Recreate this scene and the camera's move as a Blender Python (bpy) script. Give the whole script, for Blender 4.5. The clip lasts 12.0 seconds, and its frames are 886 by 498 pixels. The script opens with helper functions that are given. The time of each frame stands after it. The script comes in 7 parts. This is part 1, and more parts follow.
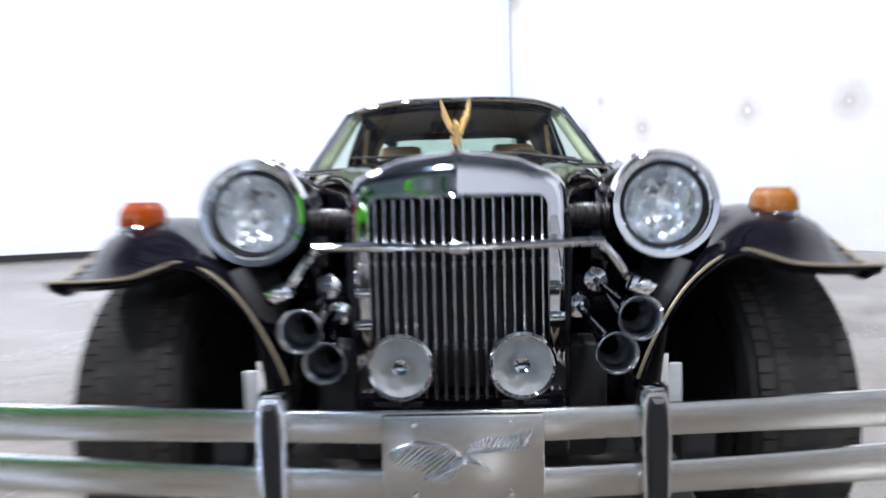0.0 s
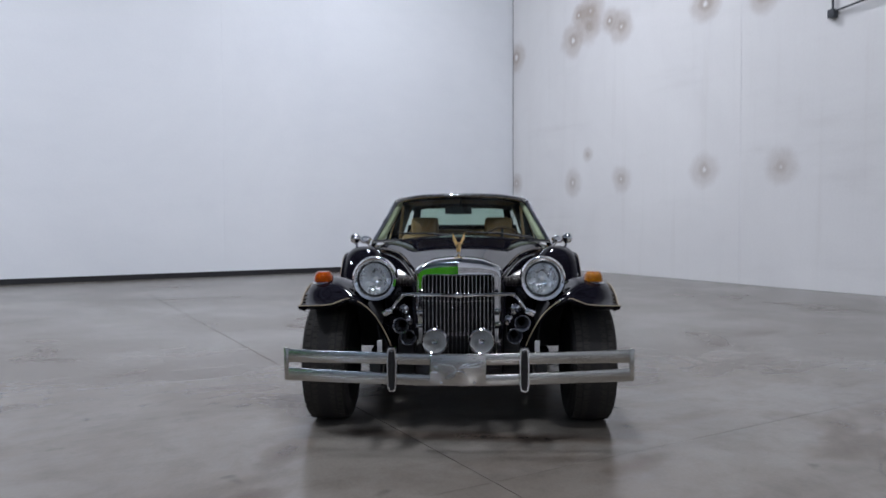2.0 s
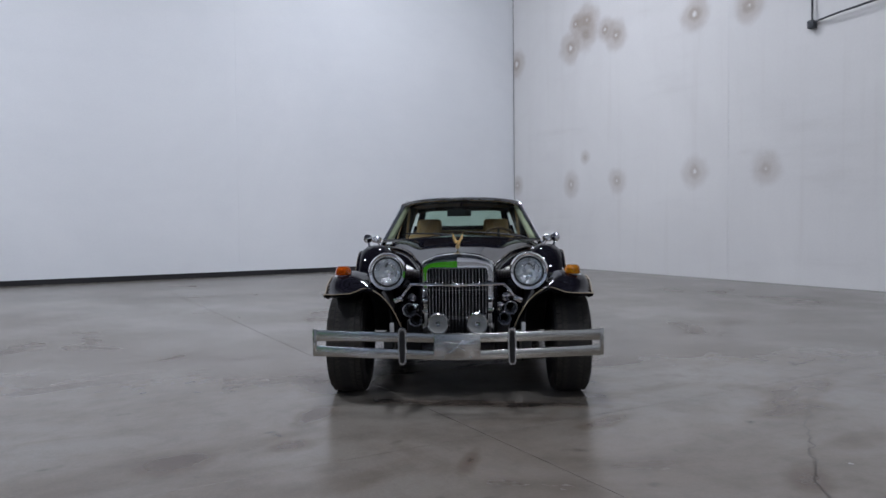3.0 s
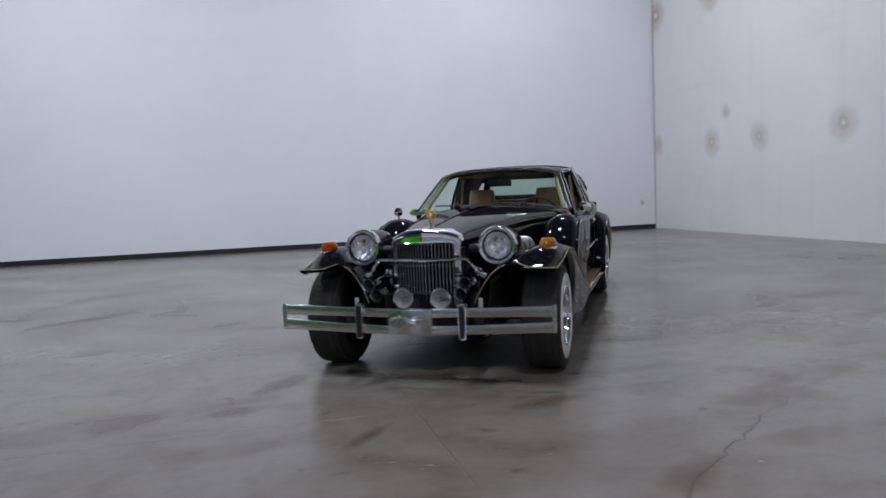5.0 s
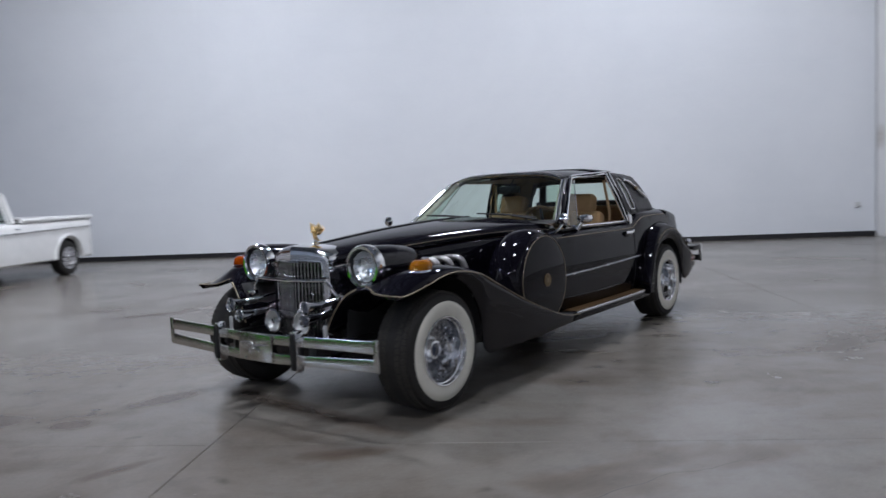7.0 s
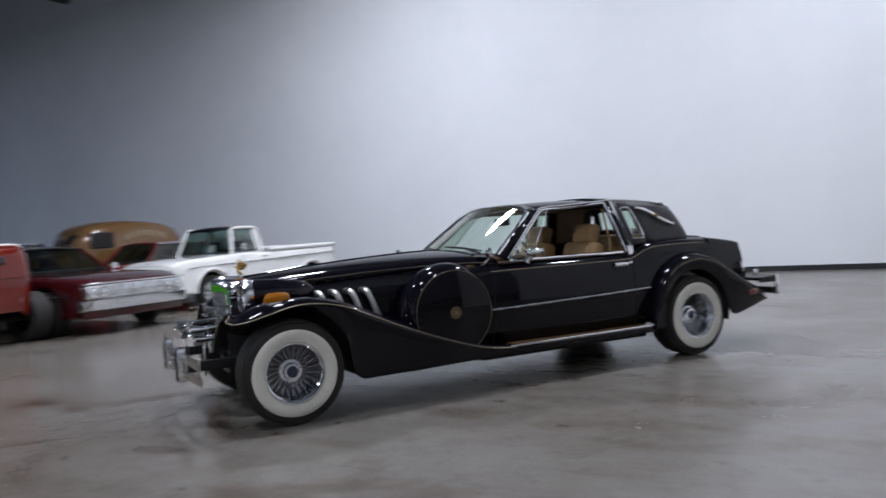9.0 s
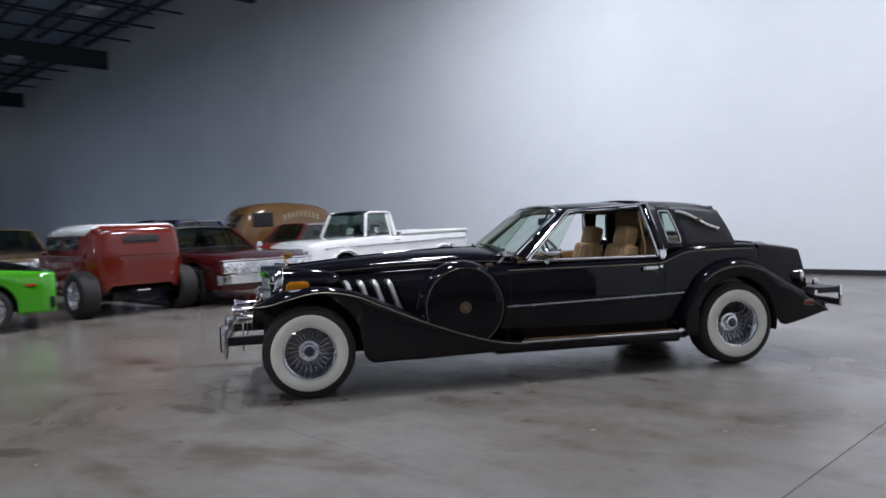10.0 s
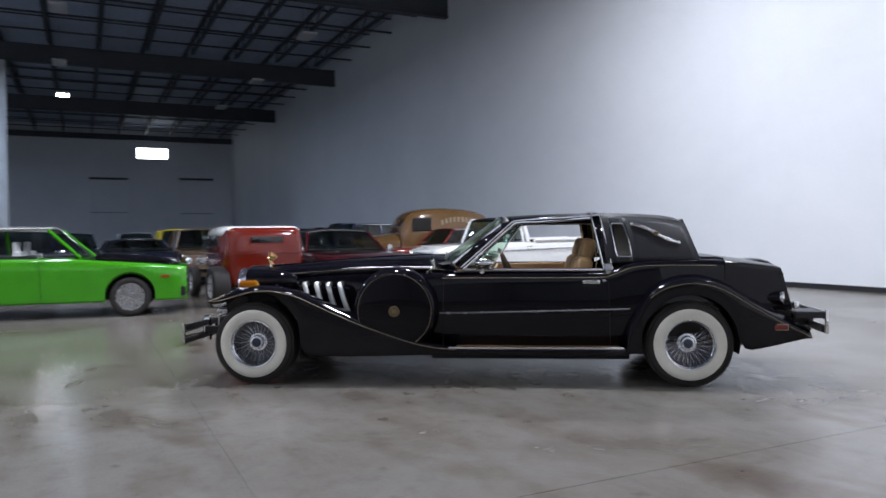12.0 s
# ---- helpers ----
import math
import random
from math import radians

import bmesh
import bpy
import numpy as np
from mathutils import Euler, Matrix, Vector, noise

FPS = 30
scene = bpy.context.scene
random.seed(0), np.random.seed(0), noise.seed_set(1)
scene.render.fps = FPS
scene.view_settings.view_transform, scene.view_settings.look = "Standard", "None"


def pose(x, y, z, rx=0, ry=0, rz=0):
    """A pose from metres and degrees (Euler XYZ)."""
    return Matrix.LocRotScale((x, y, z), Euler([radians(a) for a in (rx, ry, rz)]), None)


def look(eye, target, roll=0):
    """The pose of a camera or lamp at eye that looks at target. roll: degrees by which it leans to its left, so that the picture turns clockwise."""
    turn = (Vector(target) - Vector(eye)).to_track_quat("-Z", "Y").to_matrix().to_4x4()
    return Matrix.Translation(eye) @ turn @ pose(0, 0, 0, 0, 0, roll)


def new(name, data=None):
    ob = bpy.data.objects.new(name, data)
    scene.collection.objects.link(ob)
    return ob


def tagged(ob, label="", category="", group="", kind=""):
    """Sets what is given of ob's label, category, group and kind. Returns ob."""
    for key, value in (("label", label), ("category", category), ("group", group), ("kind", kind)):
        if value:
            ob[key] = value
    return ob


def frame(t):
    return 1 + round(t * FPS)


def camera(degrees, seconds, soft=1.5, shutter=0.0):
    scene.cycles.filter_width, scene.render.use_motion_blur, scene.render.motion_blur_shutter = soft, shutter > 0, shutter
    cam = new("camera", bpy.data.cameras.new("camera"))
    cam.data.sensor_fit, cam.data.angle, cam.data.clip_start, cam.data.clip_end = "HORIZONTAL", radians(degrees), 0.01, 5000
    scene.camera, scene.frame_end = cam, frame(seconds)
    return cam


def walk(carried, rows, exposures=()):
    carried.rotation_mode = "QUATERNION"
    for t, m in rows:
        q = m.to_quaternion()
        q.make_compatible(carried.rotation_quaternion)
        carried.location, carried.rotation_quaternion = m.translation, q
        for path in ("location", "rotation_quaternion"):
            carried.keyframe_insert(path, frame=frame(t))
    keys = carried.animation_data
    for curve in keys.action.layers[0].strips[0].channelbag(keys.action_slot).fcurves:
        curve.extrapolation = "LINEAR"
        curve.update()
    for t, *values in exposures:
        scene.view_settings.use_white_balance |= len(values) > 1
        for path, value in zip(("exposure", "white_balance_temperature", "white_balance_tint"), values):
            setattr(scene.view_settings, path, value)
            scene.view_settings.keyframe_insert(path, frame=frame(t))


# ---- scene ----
cam = camera(62.0, 12.0, shutter=0.9)
PATH = [
    (0, (0.001, -1.93, 0.85), (-0.043, 0.064, 0.712), -1.4),
    (0.5, (0.002, -2.548, 1.007), (-0.119, -0.56, 0.828), 0.1),
    (1, (0.018, -3.204, 1.072), (0.014, -1.214, 0.869), -1.6),
    (1.5, (0.036, -3.825, 1.085), (0.011, -1.832, 0.918), -3.2),
    (2, (0.044, -4.39, 1.152), (-0.019, -2.392, 1.076), -0.2),
    (2.5, (0.083, -4.834, 1.139), (-0.012, -2.837, 1.08), -1.0),
    (3, (0.093, -5.162, 1.159), (0.016, -3.165, 1.085), -0.6),
    (3.2, (0.113, -5.223, 1.176), (0.056, -3.226, 1.101), -0.9),
    (4.8, (1.331, -5.012, 1.187), (0.816, -3.085, 1.037), -2.0),
    (5, (1.531, -4.926, 1.195), (0.952, -3.018, 1.037), -2.4),
    (5.5, (2.026, -4.590, 1.198), (1.310, -2.730, 1.031), -2.0),
    (6, (2.544, -4.247, 1.203), (1.612, -2.484, 1.05), -1.2),
    (6.5, (2.996, -3.782, 1.193), (1.928, -2.099, 1.031), -1.1),
    (6.7, (3.137, -3.605, 1.202), (2.03, -1.947, 1.050), -1.6),
    (8.3, (4.984, -2.044, 1.220), (3.339, -0.913, 1.124), -3.0),
    (8.5, (5.174, -1.803, 1.213), (3.505, -0.705, 1.142), -2.8),
    (9, (5.637, -1.277, 1.182), (3.854, -0.371, 1.139), -3.6),
    (9.5, (6.073, -0.779, 1.206), (4.172, -0.163, 1.141), -3.0),
    (10, (6.442, -0.22, 1.256), (4.493, 0.223, 1.188), -1.9),
    (10.5, (6.714, 0.39, 1.228), (4.732, 0.654, 1.193), -0.6),
    (11, (6.869, 0.984, 1.231), (4.878, 1.167, 1.172), -0.1),
    (11.5, (6.97, 1.597, 1.212), (4.97, 1.58, 1.178), 0.4),
    (12, (6.922, 2.235, 1.23), (4.933, 2.034, 1.191), -0.7),
]
EXPOSURES = [(0.0, 1.4), (0.5, 0.92), (1.0, 0.57), (1.5, 0.36), (2.0, 0.17), (2.5, 0.06), (3.0, -0.02), (5.0, 0.0), (6.5, 0.1), (8.5, 0.28), (10.5, 0.52), (12.0, 0.66)]
walk(cam, [(t, look(eye, target, roll)) for t, eye, target, roll in PATH], EXPOSURES)


# ---- world and large lights ----
world = bpy.data.worlds.new("hall_world")
scene.world = world
world.use_nodes = True
world.node_tree.nodes["Background"].inputs[0].default_value = (0.010, 0.011, 0.013, 1)
world.node_tree.nodes["Background"].inputs[1].default_value = 1.0

# the hall: x runs along the long wall from the corner, y from that wall into the room
FLOOR_Z = -0.025
HALL = pose(1.29, 15.36, FLOOR_Z, 0, 0, 211.8)
# ROOM_D brings the unseen back wall close, for brighter reflections in the chrome
ROOM_L, ROOM_D, ROOM_H = 81.0, 44.0, 12.2
BAY_0, BAY_1, BAY_X = 12.0, 27.0, -15.0   # unseen side bay, added to darken reflections in the coupe's side


def hall(x, y, z=0.0, turn=0.0):
    return HALL @ pose(x, y, z, 0, 0, turn)


# ---- materials ----
def principled(name, color, rough=0.5, metal=0.0, coat=0.0, spec=0.5, trans=0.0, ior=1.45, emit=None, emit_strength=0.0):
    m = bpy.data.materials.new(name)
    m.use_nodes = True
    b = m.node_tree.nodes["Principled BSDF"]
    b.inputs["Base Color"].default_value = (*color, 1)
    b.inputs["Roughness"].default_value = rough
    b.inputs["Metallic"].default_value = metal
    b.inputs["Coat Weight"].default_value = coat
    b.inputs["Coat Roughness"].default_value = 0.03
    b.inputs["Specular IOR Level"].default_value = spec
    b.inputs["Transmission Weight"].default_value = trans
    b.inputs["IOR"].default_value = ior
    if emit:
        b.inputs["Emission Color"].default_value = (*emit, 1)
        b.inputs["Emission Strength"].default_value = emit_strength
    return m


def nodes_of(m):
    return m.node_tree.nodes, m.node_tree.links, m.node_tree.nodes["Principled BSDF"]


def coords(m, scale=(1, 1, 1)):
    n, l, b = nodes_of(m)
    c = n.new("ShaderNodeTexCoord")
    mp = n.new("ShaderNodeMapping")
    mp.inputs["Scale"].default_value = scale
    l.new(c.outputs["Object"], mp.inputs["Vector"])
    return mp.outputs["Vector"]


def noise_node(m, vec, scale, detail=4.0, rough=0.55, distort=0.0):
    n, l, b = nodes_of(m)
    t = n.new("ShaderNodeTexNoise")
    t.inputs["Scale"].default_value = scale
    t.inputs["Detail"].default_value = detail
    t.inputs["Roughness"].default_value = rough
    t.inputs["Distortion"].default_value = distort
    l.new(vec, t.inputs["Vector"])
    return t.outputs["Fac"]


def ramp(m, fac, stops):
    n, l, b = nodes_of(m)
    r = n.new("ShaderNodeValToRGB")
    while len(r.color_ramp.elements) < len(stops):
        r.color_ramp.elements.new(0.5)
    for e, (p, c) in zip(r.color_ramp.elements, stops):
        e.position, e.color = p, (*c, 1) if len(c) == 3 else c
    l.new(fac, r.inputs["Fac"])
    return r.outputs["Color"]


def mix(m, fac, a, b_, mode="MIX"):
    n, l, b = nodes_of(m)
    x = n.new("ShaderNodeMix")
    x.data_type, x.blend_type = "RGBA", mode
    for sock, v in ((x.inputs[0], fac), (x.inputs[6], a), (x.inputs[7], b_)):
        if isinstance(v, (int, float)):
            sock.default_value = v
        elif isinstance(v, tuple):
            sock.default_value = (*v, 1)
        else:
            l.new(v, sock)
    return x.outputs[2]


def bump(m, height, strength, dist=0.01):
    n, l, b = nodes_of(m)
    x = n.new("ShaderNodeBump")
    x.inputs["Strength"].default_value, x.inputs["Distance"].default_value = strength, dist
    l.new(height, x.inputs["Height"])
    l.new(x.outputs["Normal"], b.inputs["Normal"])


def grey(v):
    return (v, v, v)


def wall_paint():
    m = principled("white_wall_paint", grey(0.72), 0.55)
    n, l, b = nodes_of(m)
    v = coords(m)
    big = noise_node(m, v, 0.25, 5, 0.6, 0.4)
    fine = noise_node(m, v, 26.0, 5, 0.6)
    col = ramp(m, big, [(0.3, (0.67, 0.69, 0.715)), (0.7, (0.74, 0.755, 0.775))])
    mid = noise_node(m, coords(m, (1.0, 1.0, 2.2)), 1.1, 6, 0.62)
    col = mix(m, 0.16, col, ramp(m, mid, [(0.34, grey(0.40)), (0.5, grey(0.5)), (0.66, grey(0.56))]), "OVERLAY")
    col = mix(m, 0.05, col, ramp(m, fine, [(0.35, grey(0.35)), (0.65, grey(0.9))]), "OVERLAY")
    l.new(col, b.inputs["Base Color"])
    bump(m, fine, 0.12, 0.004)
    return m


def floor_concrete():
    """Ground and sealed concrete: soft clouds, a few brown spills, small spots and faint trowel streaks."""
    m = principled("polished_concrete", grey(0.3), 0.3)
    n, l, b = nodes_of(m)
    v = coords(m)
    big = noise_node(m, v, 0.23, 4, 0.55)
    cloud = noise_node(m, v, 0.75, 9, 0.66, 0.5)
    mottle = noise_node(m, v, 5.5, 7, 0.66, 0.3)
    fine = noise_node(m, v, 60.0, 4, 0.7)
    col = ramp(m, big, [(0.32, (0.146, 0.128, 0.110)), (0.5, (0.174, 0.160, 0.142)), (0.68, (0.205, 0.194, 0.180))])
    col = mix(m, 0.90, col, ramp(m, cloud, [(0.30, (0.56, 0.51, 0.46)), (0.43, (0.83, 0.80, 0.77)), (0.57, grey(1.0))]), "MULTIPLY")
    col = mix(m, 0.85, col, ramp(m, mottle, [(0.28, grey(0.78)), (0.5, grey(0.96)), (0.72, grey(1.0))]), "MULTIPLY")
    streak = noise_node(m, coords(m, (0.3, 2.6, 1.0)), 1.7, 5, 0.6)
    col = mix(m, 0.45, col, ramp(m, streak, [(0.32, grey(0.80)), (0.5, grey(1.0)), (0.7, grey(1.0))]), "MULTIPLY")
    spill = noise_node(m, coords(m, (0.9, 1.5, 1.0)), 0.95, 3.5, 0.5, 0.3)
    col = mix(m, 0.60, col, ramp(m, spill, [(0.29, (0.44, 0.36, 0.31)), (0.37, (0.72, 0.66, 0.61)), (0.45, grey(1.0))]), "MULTIPLY")
    # old oil and rust spills: place, half sizes, turn
    wob = noise_node(m, v, 3.2, 5, 0.62)
    for x, y, rx, ry, turn in ((11.22, 13.05, 0.21, 0.13, 20), (10.62, 13.02, 0.13, 0.11, 0), (9.95, 13.74, 0.19, 0.05, 49), (4.70, 11.08, 0.48, 0.20, 15),
                               (12.40, 6.90, 0.80, 0.20, 58), (10.30, 12.50, 0.26, 0.10, 46), (12.20, 8.90, 0.55, 0.15, 40), (11.68, 10.78, 0.24, 0.10, 20),
                               (8.88, 13.54, 0.22, 0.08, 11), (9.30, 12.78, 0.75, 0.09, -37), (8.75, 14.75, 0.22, 0.10, 30)):
        mp = n.new("ShaderNodeMapping")
        mp.vector_type = "TEXTURE"
        mp.inputs["Location"].default_value = (x, y, 0)
        mp.inputs["Rotation"].default_value = (0, 0, radians(turn))
        mp.inputs["Scale"].default_value = (rx, ry, 1)
        l.new(v, mp.inputs["Vector"])
        flat = n.new("ShaderNodeVectorMath")
        flat.operation = "MULTIPLY"
        l.new(mp.outputs["Vector"], flat.inputs[0])
        flat.inputs[1].default_value = (1, 1, 0)
        far = n.new("ShaderNodeVectorMath")
        far.operation = "LENGTH"
        l.new(flat.outputs["Vector"], far.inputs[0])
        edge = n.new("ShaderNodeMath")
        edge.operation = "MULTIPLY_ADD"
        l.new(wob, edge.inputs[0])
        edge.inputs[1].default_value = 1.5
        l.new(far.outputs["Value"], edge.inputs[2])
        half = n.new("ShaderNodeMath")
        half.operation = "MULTIPLY"
        l.new(edge.outputs[0], half.inputs[0])
        half.inputs[1].default_value = 0.4
        col = mix(m, 0.9, col, ramp(m, half.outputs[0], [(0.40, (0.55, 0.46, 0.41)), (0.62, (0.74, 0.68, 0.64)), (0.80, grey(1.0))]), "MULTIPLY")
    spot = noise_node(m, v, 4.2, 2, 0.5)
    col = mix(m, 0.75, col, ramp(m, spot, [(0.22, grey(0.42)), (0.27, grey(0.80)), (0.31, grey(1.0))]), "MULTIPLY")
    col = mix(m, 0.10, col, ramp(m, fine, [(0.3, grey(0.1)), (0.7, grey(0.9))]), "OVERLAY")
    l.new(col, b.inputs["Base Color"])
    l.new(ramp(m, cloud, [(0.3, grey(0.29)), (0.65, grey(0.20))]), b.inputs["Roughness"])
    b.inputs["Specular IOR Level"].default_value = 0.37
    bump(m, mottle, 0.03, 0.01)
    return m


def car_paint(name, color, rough=0.12, spec=0.3, coat=1.0):
    m = principled(name, color, rough, coat=coat, spec=spec)
    n, l, b = nodes_of(m)
    v = coords(m)
    d = noise_node(m, v, 3.0, 5, 0.6, 0.3)
    l.new(ramp(m, d, [(0.35, tuple(c * 0.93 for c in color)), (0.7, tuple(min(1, c * 1.04 + 0.0004) for c in color))]), b.inputs["Base Color"])
    l.new(ramp(m, noise_node(m, v, 40.0, 4, 0.7), [(0.3, grey(rough * 0.7)), (0.75, grey(rough * 1.6))]), b.inputs["Roughness"])
    return m


def speckled(name, color, rough, scale, amount=0.3, bumpy=0.2, dist=0.002, metal=0.0):
    m = principled(name, color, rough, metal)
    n, l, b = nodes_of(m)
    v = coords(m)
    f = noise_node(m, v, scale, 5, 0.65)
    g = noise_node(m, v, scale * 0.08, 4, 0.6)
    c1 = ramp(m, f, [(0.3, tuple(c * (1 - amount) for c in color)), (0.7, tuple(min(1, c * (1 + amount)) for c in color))])
    l.new(mix(m, 0.35, c1, ramp(m, g, [(0.35, tuple(c * 0.7 for c in color)), (0.65, tuple(min(1, c * 1.2) for c in color))])), b.inputs["Base Color"])
    bump(m, f, bumpy, dist)
    return m


def chrome_metal(name="chrome", tint=(0.84, 0.85, 0.87), rough=0.03):
    m = principled(name, tint, rough, 1.0)
    n, l, b = nodes_of(m)
    l.new(ramp(m, noise_node(m, coords(m), 18.0, 5, 0.65), [(0.35, grey(rough * 0.6)), (0.75, grey(rough * 2.2))]), b.inputs["Roughness"])
    return m


M = {}
M["wall"] = wall_paint()
M["floor"] = floor_concrete()
M["joint"] = speckled("joint_filler", (0.13, 0.118, 0.105), 0.6, 30)
M["seal"] = speckled("corner_sealant", (0.19, 0.19, 0.195), 0.7, 30)
M["crack"] = speckled("crack_dirt", (0.045, 0.038, 0.032), 0.9, 30)
M["base"] = speckled("black_rubber_base", (0.016, 0.016, 0.018), 0.5, 20)
M["deck"] = speckled("grey_roof_deck", (0.36, 0.41, 0.50), 0.7, 6)
M["steel"] = speckled("dark_painted_steel", (0.045, 0.050, 0.058), 0.55, 14)
M["column"] = speckled("pale_painted_steel", (0.55, 0.55, 0.54), 0.45, 14)
M["black"] = car_paint("gloss_black_paint", (0.0042, 0.0038, 0.0066), 0.06, 0.0, 0.62)
M["satin"] = speckled("satin_black_trim", (0.010, 0.010, 0.011), 0.45, 80)
M["under"] = speckled("underbody_black", (0.011, 0.011, 0.012), 0.8, 30)
M["vinyl"] = speckled("grained_black_vinyl", (0.0066, 0.0062, 0.0095), 0.45, 420, 0.35, 0.5, 0.002)
M["chrome"] = chrome_metal()
M["brushed"] = speckled("satin_bumper_metal", (0.56, 0.555, 0.525), 0.17, 45, 0.05, 0.02, 0.001, 1.0)
M["bracket"] = speckled("dull_grey_bracket", (0.22, 0.215, 0.20), 0.5, 30)
M["pipe"] = principled("satin_pipe_metal", (0.52, 0.51, 0.50), 0.34, 1.0)
M["gold"] = chrome_metal("gold_plate", (0.86, 0.60, 0.27), 0.30)
M["pin"] = principled("gold_pinstripe", (0.25, 0.20, 0.135), 0.45, 0.3)
M["tread"] = speckled("dusty_tread_rubber", (0.034, 0.030, 0.026), 0.8, 60)
M["rubber"] = speckled("tyre_rubber", (0.018, 0.0165, 0.0155), 0.75, 60)
M["white_rubber"] = speckled("whitewall_rubber", (0.72, 0.70, 0.62), 0.6, 30, 0.06, 0.1)
M["leather"] = speckled("tan_leather", (0.50, 0.32, 0.155), 0.5, 90, 0.12, 0.3)
M["carpet"] = speckled("brown_carpet", (0.09, 0.055, 0.03), 0.9, 200)
M["wood"] = speckled("brown_step_mat", (0.20, 0.115, 0.05), 0.5, 40)
M["amber"] = principled("amber_lens", (0.52, 0.185, 0.004), 0.08, trans=0.45, ior=1.45)
M["orange"] = principled("orange_lens", (0.52, 0.085, 0.004), 0.08, trans=0.45, ior=1.45)
M["red_lens"] = principled("red_lens", (0.16, 0.008, 0.008), 0.2, coat=0.5)
M["bar_metal"] = chrome_metal("dull_grille_metal", (0.42, 0.42, 0.43), 0.16)
M["smooth_reflector"] = principled("satin_reflector", (0.62, 0.62, 0.60), 0.36, 0.55)
M["reflector"] = chrome_metal("lamp_reflector", (0.75, 0.77, 0.80), 0.10)
M["bulb"] = principled("ceramic_bulb", (0.8, 0.8, 0.78), 0.3)


def clear_glass(name, tint, share=0.10):
    m = bpy.data.materials.new(name)
    m.use_nodes = True
    n, l = m.node_tree.nodes, m.node_tree.links
    n.remove(n["Principled BSDF"])
    tr, gl, mx = n.new("ShaderNodeBsdfTransparent"), n.new("ShaderNodeBsdfGlossy"), n.new("ShaderNodeMixShader")
    lw, pw, ad = n.new("ShaderNodeLayerWeight"), n.new("ShaderNodeMath"), n.new("ShaderNodeMath")
    lw.inputs["Blend"].default_value = 0.5
    pw.operation, ad.operation = "POWER", "MULTIPLY_ADD"
    pw.inputs[1].default_value = 5.0
    ad.inputs[1].default_value, ad.inputs[2].default_value = 0.9, 0.06
    l.new(lw.outputs["Facing"], pw.inputs[0])
    l.new(pw.outputs[0], ad.inputs[0])
    tr.inputs["Color"].default_value = (*tint, 1)
    gl.inputs["Roughness"].default_value = 0.02
    gl.inputs["Color"].default_value = (1, 1, 1, 1)
    l.new(ad.outputs[0], mx.inputs[0])
    l.new(tr.outputs[0], mx.inputs[1])
    l.new(gl.outputs[0], mx.inputs[2])
    l.new(mx.outputs[0], n["Material Output"].inputs["Surface"])
    return m


M["glass"] = clear_glass("green_tinted_glass", (0.70, 0.82, 0.74))
M["lens"] = clear_glass("clear_lens", (0.92, 0.94, 0.95))
M["lamp"] = principled("lamp_panel", grey(0.9), 0.4, emit=(0.93, 0.96, 1.0), emit_strength=14.0)


# ---- mesh helpers ----
def finish(bm, angle=0.6):
    bmesh.ops.remove_doubles(bm, verts=bm.verts, dist=1e-5)
    bmesh.ops.recalc_face_normals(bm, faces=bm.faces)
    for f in bm.faces:
        f.smooth = True
    for e in bm.edges:
        if len(e.link_faces) == 2 and e.calc_face_angle(0) > angle:
            e.smooth = False


def part(name, bm, material, parent=None, label="", angle=0.6):
    finish(bm, angle)
    me = bpy.data.meshes.new(name)
    bm.to_mesh(me)
    bm.free()
    me.materials.append(material)
    ob = new(name, me)
    if parent:
        ob.parent = parent
    return tagged(ob, label)


def thing(name, m=None, label="", category="", group="", kind=""):
    ob = new(name)
    ob.empty_display_size = 0.1
    if m is not None:
        ob.matrix_basis = m
    return tagged(ob, label, category, group, kind)


def box(bm, x0, x1, y0, y1, z0, z1, bevel=0.0, seg=2, m=None):
    r = bmesh.ops.create_cube(bm, size=1.0)
    vs = r["verts"]
    for v in vs:
        v.co = Vector(((x0 + x1) / 2 + v.co.x * (x1 - x0), (y0 + y1) / 2 + v.co.y * (y1 - y0), (z0 + z1) / 2 + v.co.z * (z1 - z0)))
    if m is not None:
        for v in vs:
            v.co = m @ v.co
    if bevel > 0:
        es = list({e for v in vs for e in v.link_edges})
        bmesh.ops.bevel(bm, geom=es, offset=bevel, segments=seg, affect="EDGES", profile=0.6, clamp_overlap=True)
    return bm


def tube(bm, pts, r, n=10, caps=True, flat=1.0):
    """A round bar along the points; r is one radius or one for each point."""
    pts = [Vector(p) for p in pts]
    rs = r if isinstance(r, (list, tuple)) else [r] * len(pts)
    rings, up = [], None
    for i, p in enumerate(pts):
        d = (pts[min(i + 1, len(pts) - 1)] - pts[max(i - 1, 0)]).normalized()
        if up is None:
            up = Vector((0, 0, 1)) if abs(d.z) < 0.9 else Vector((0, 1, 0))
        side = d.cross(up).normalized()
        up = side.cross(d).normalized()
        rings.append([bm.verts.new(p + side * (rs[i] * math.cos(a)) + up * (rs[i] * flat * math.sin(a))) for a in [2 * math.pi * k / n for k in range(n)]])
    for a, b in zip(rings, rings[1:]):
        for k in range(n):
            bm.faces.new((a[k], a[(k + 1) % n], b[(k + 1) % n], b[k]))
    if caps:
        bm.faces.new(rings[0][::-1])
        bm.faces.new(rings[-1])
    return bm


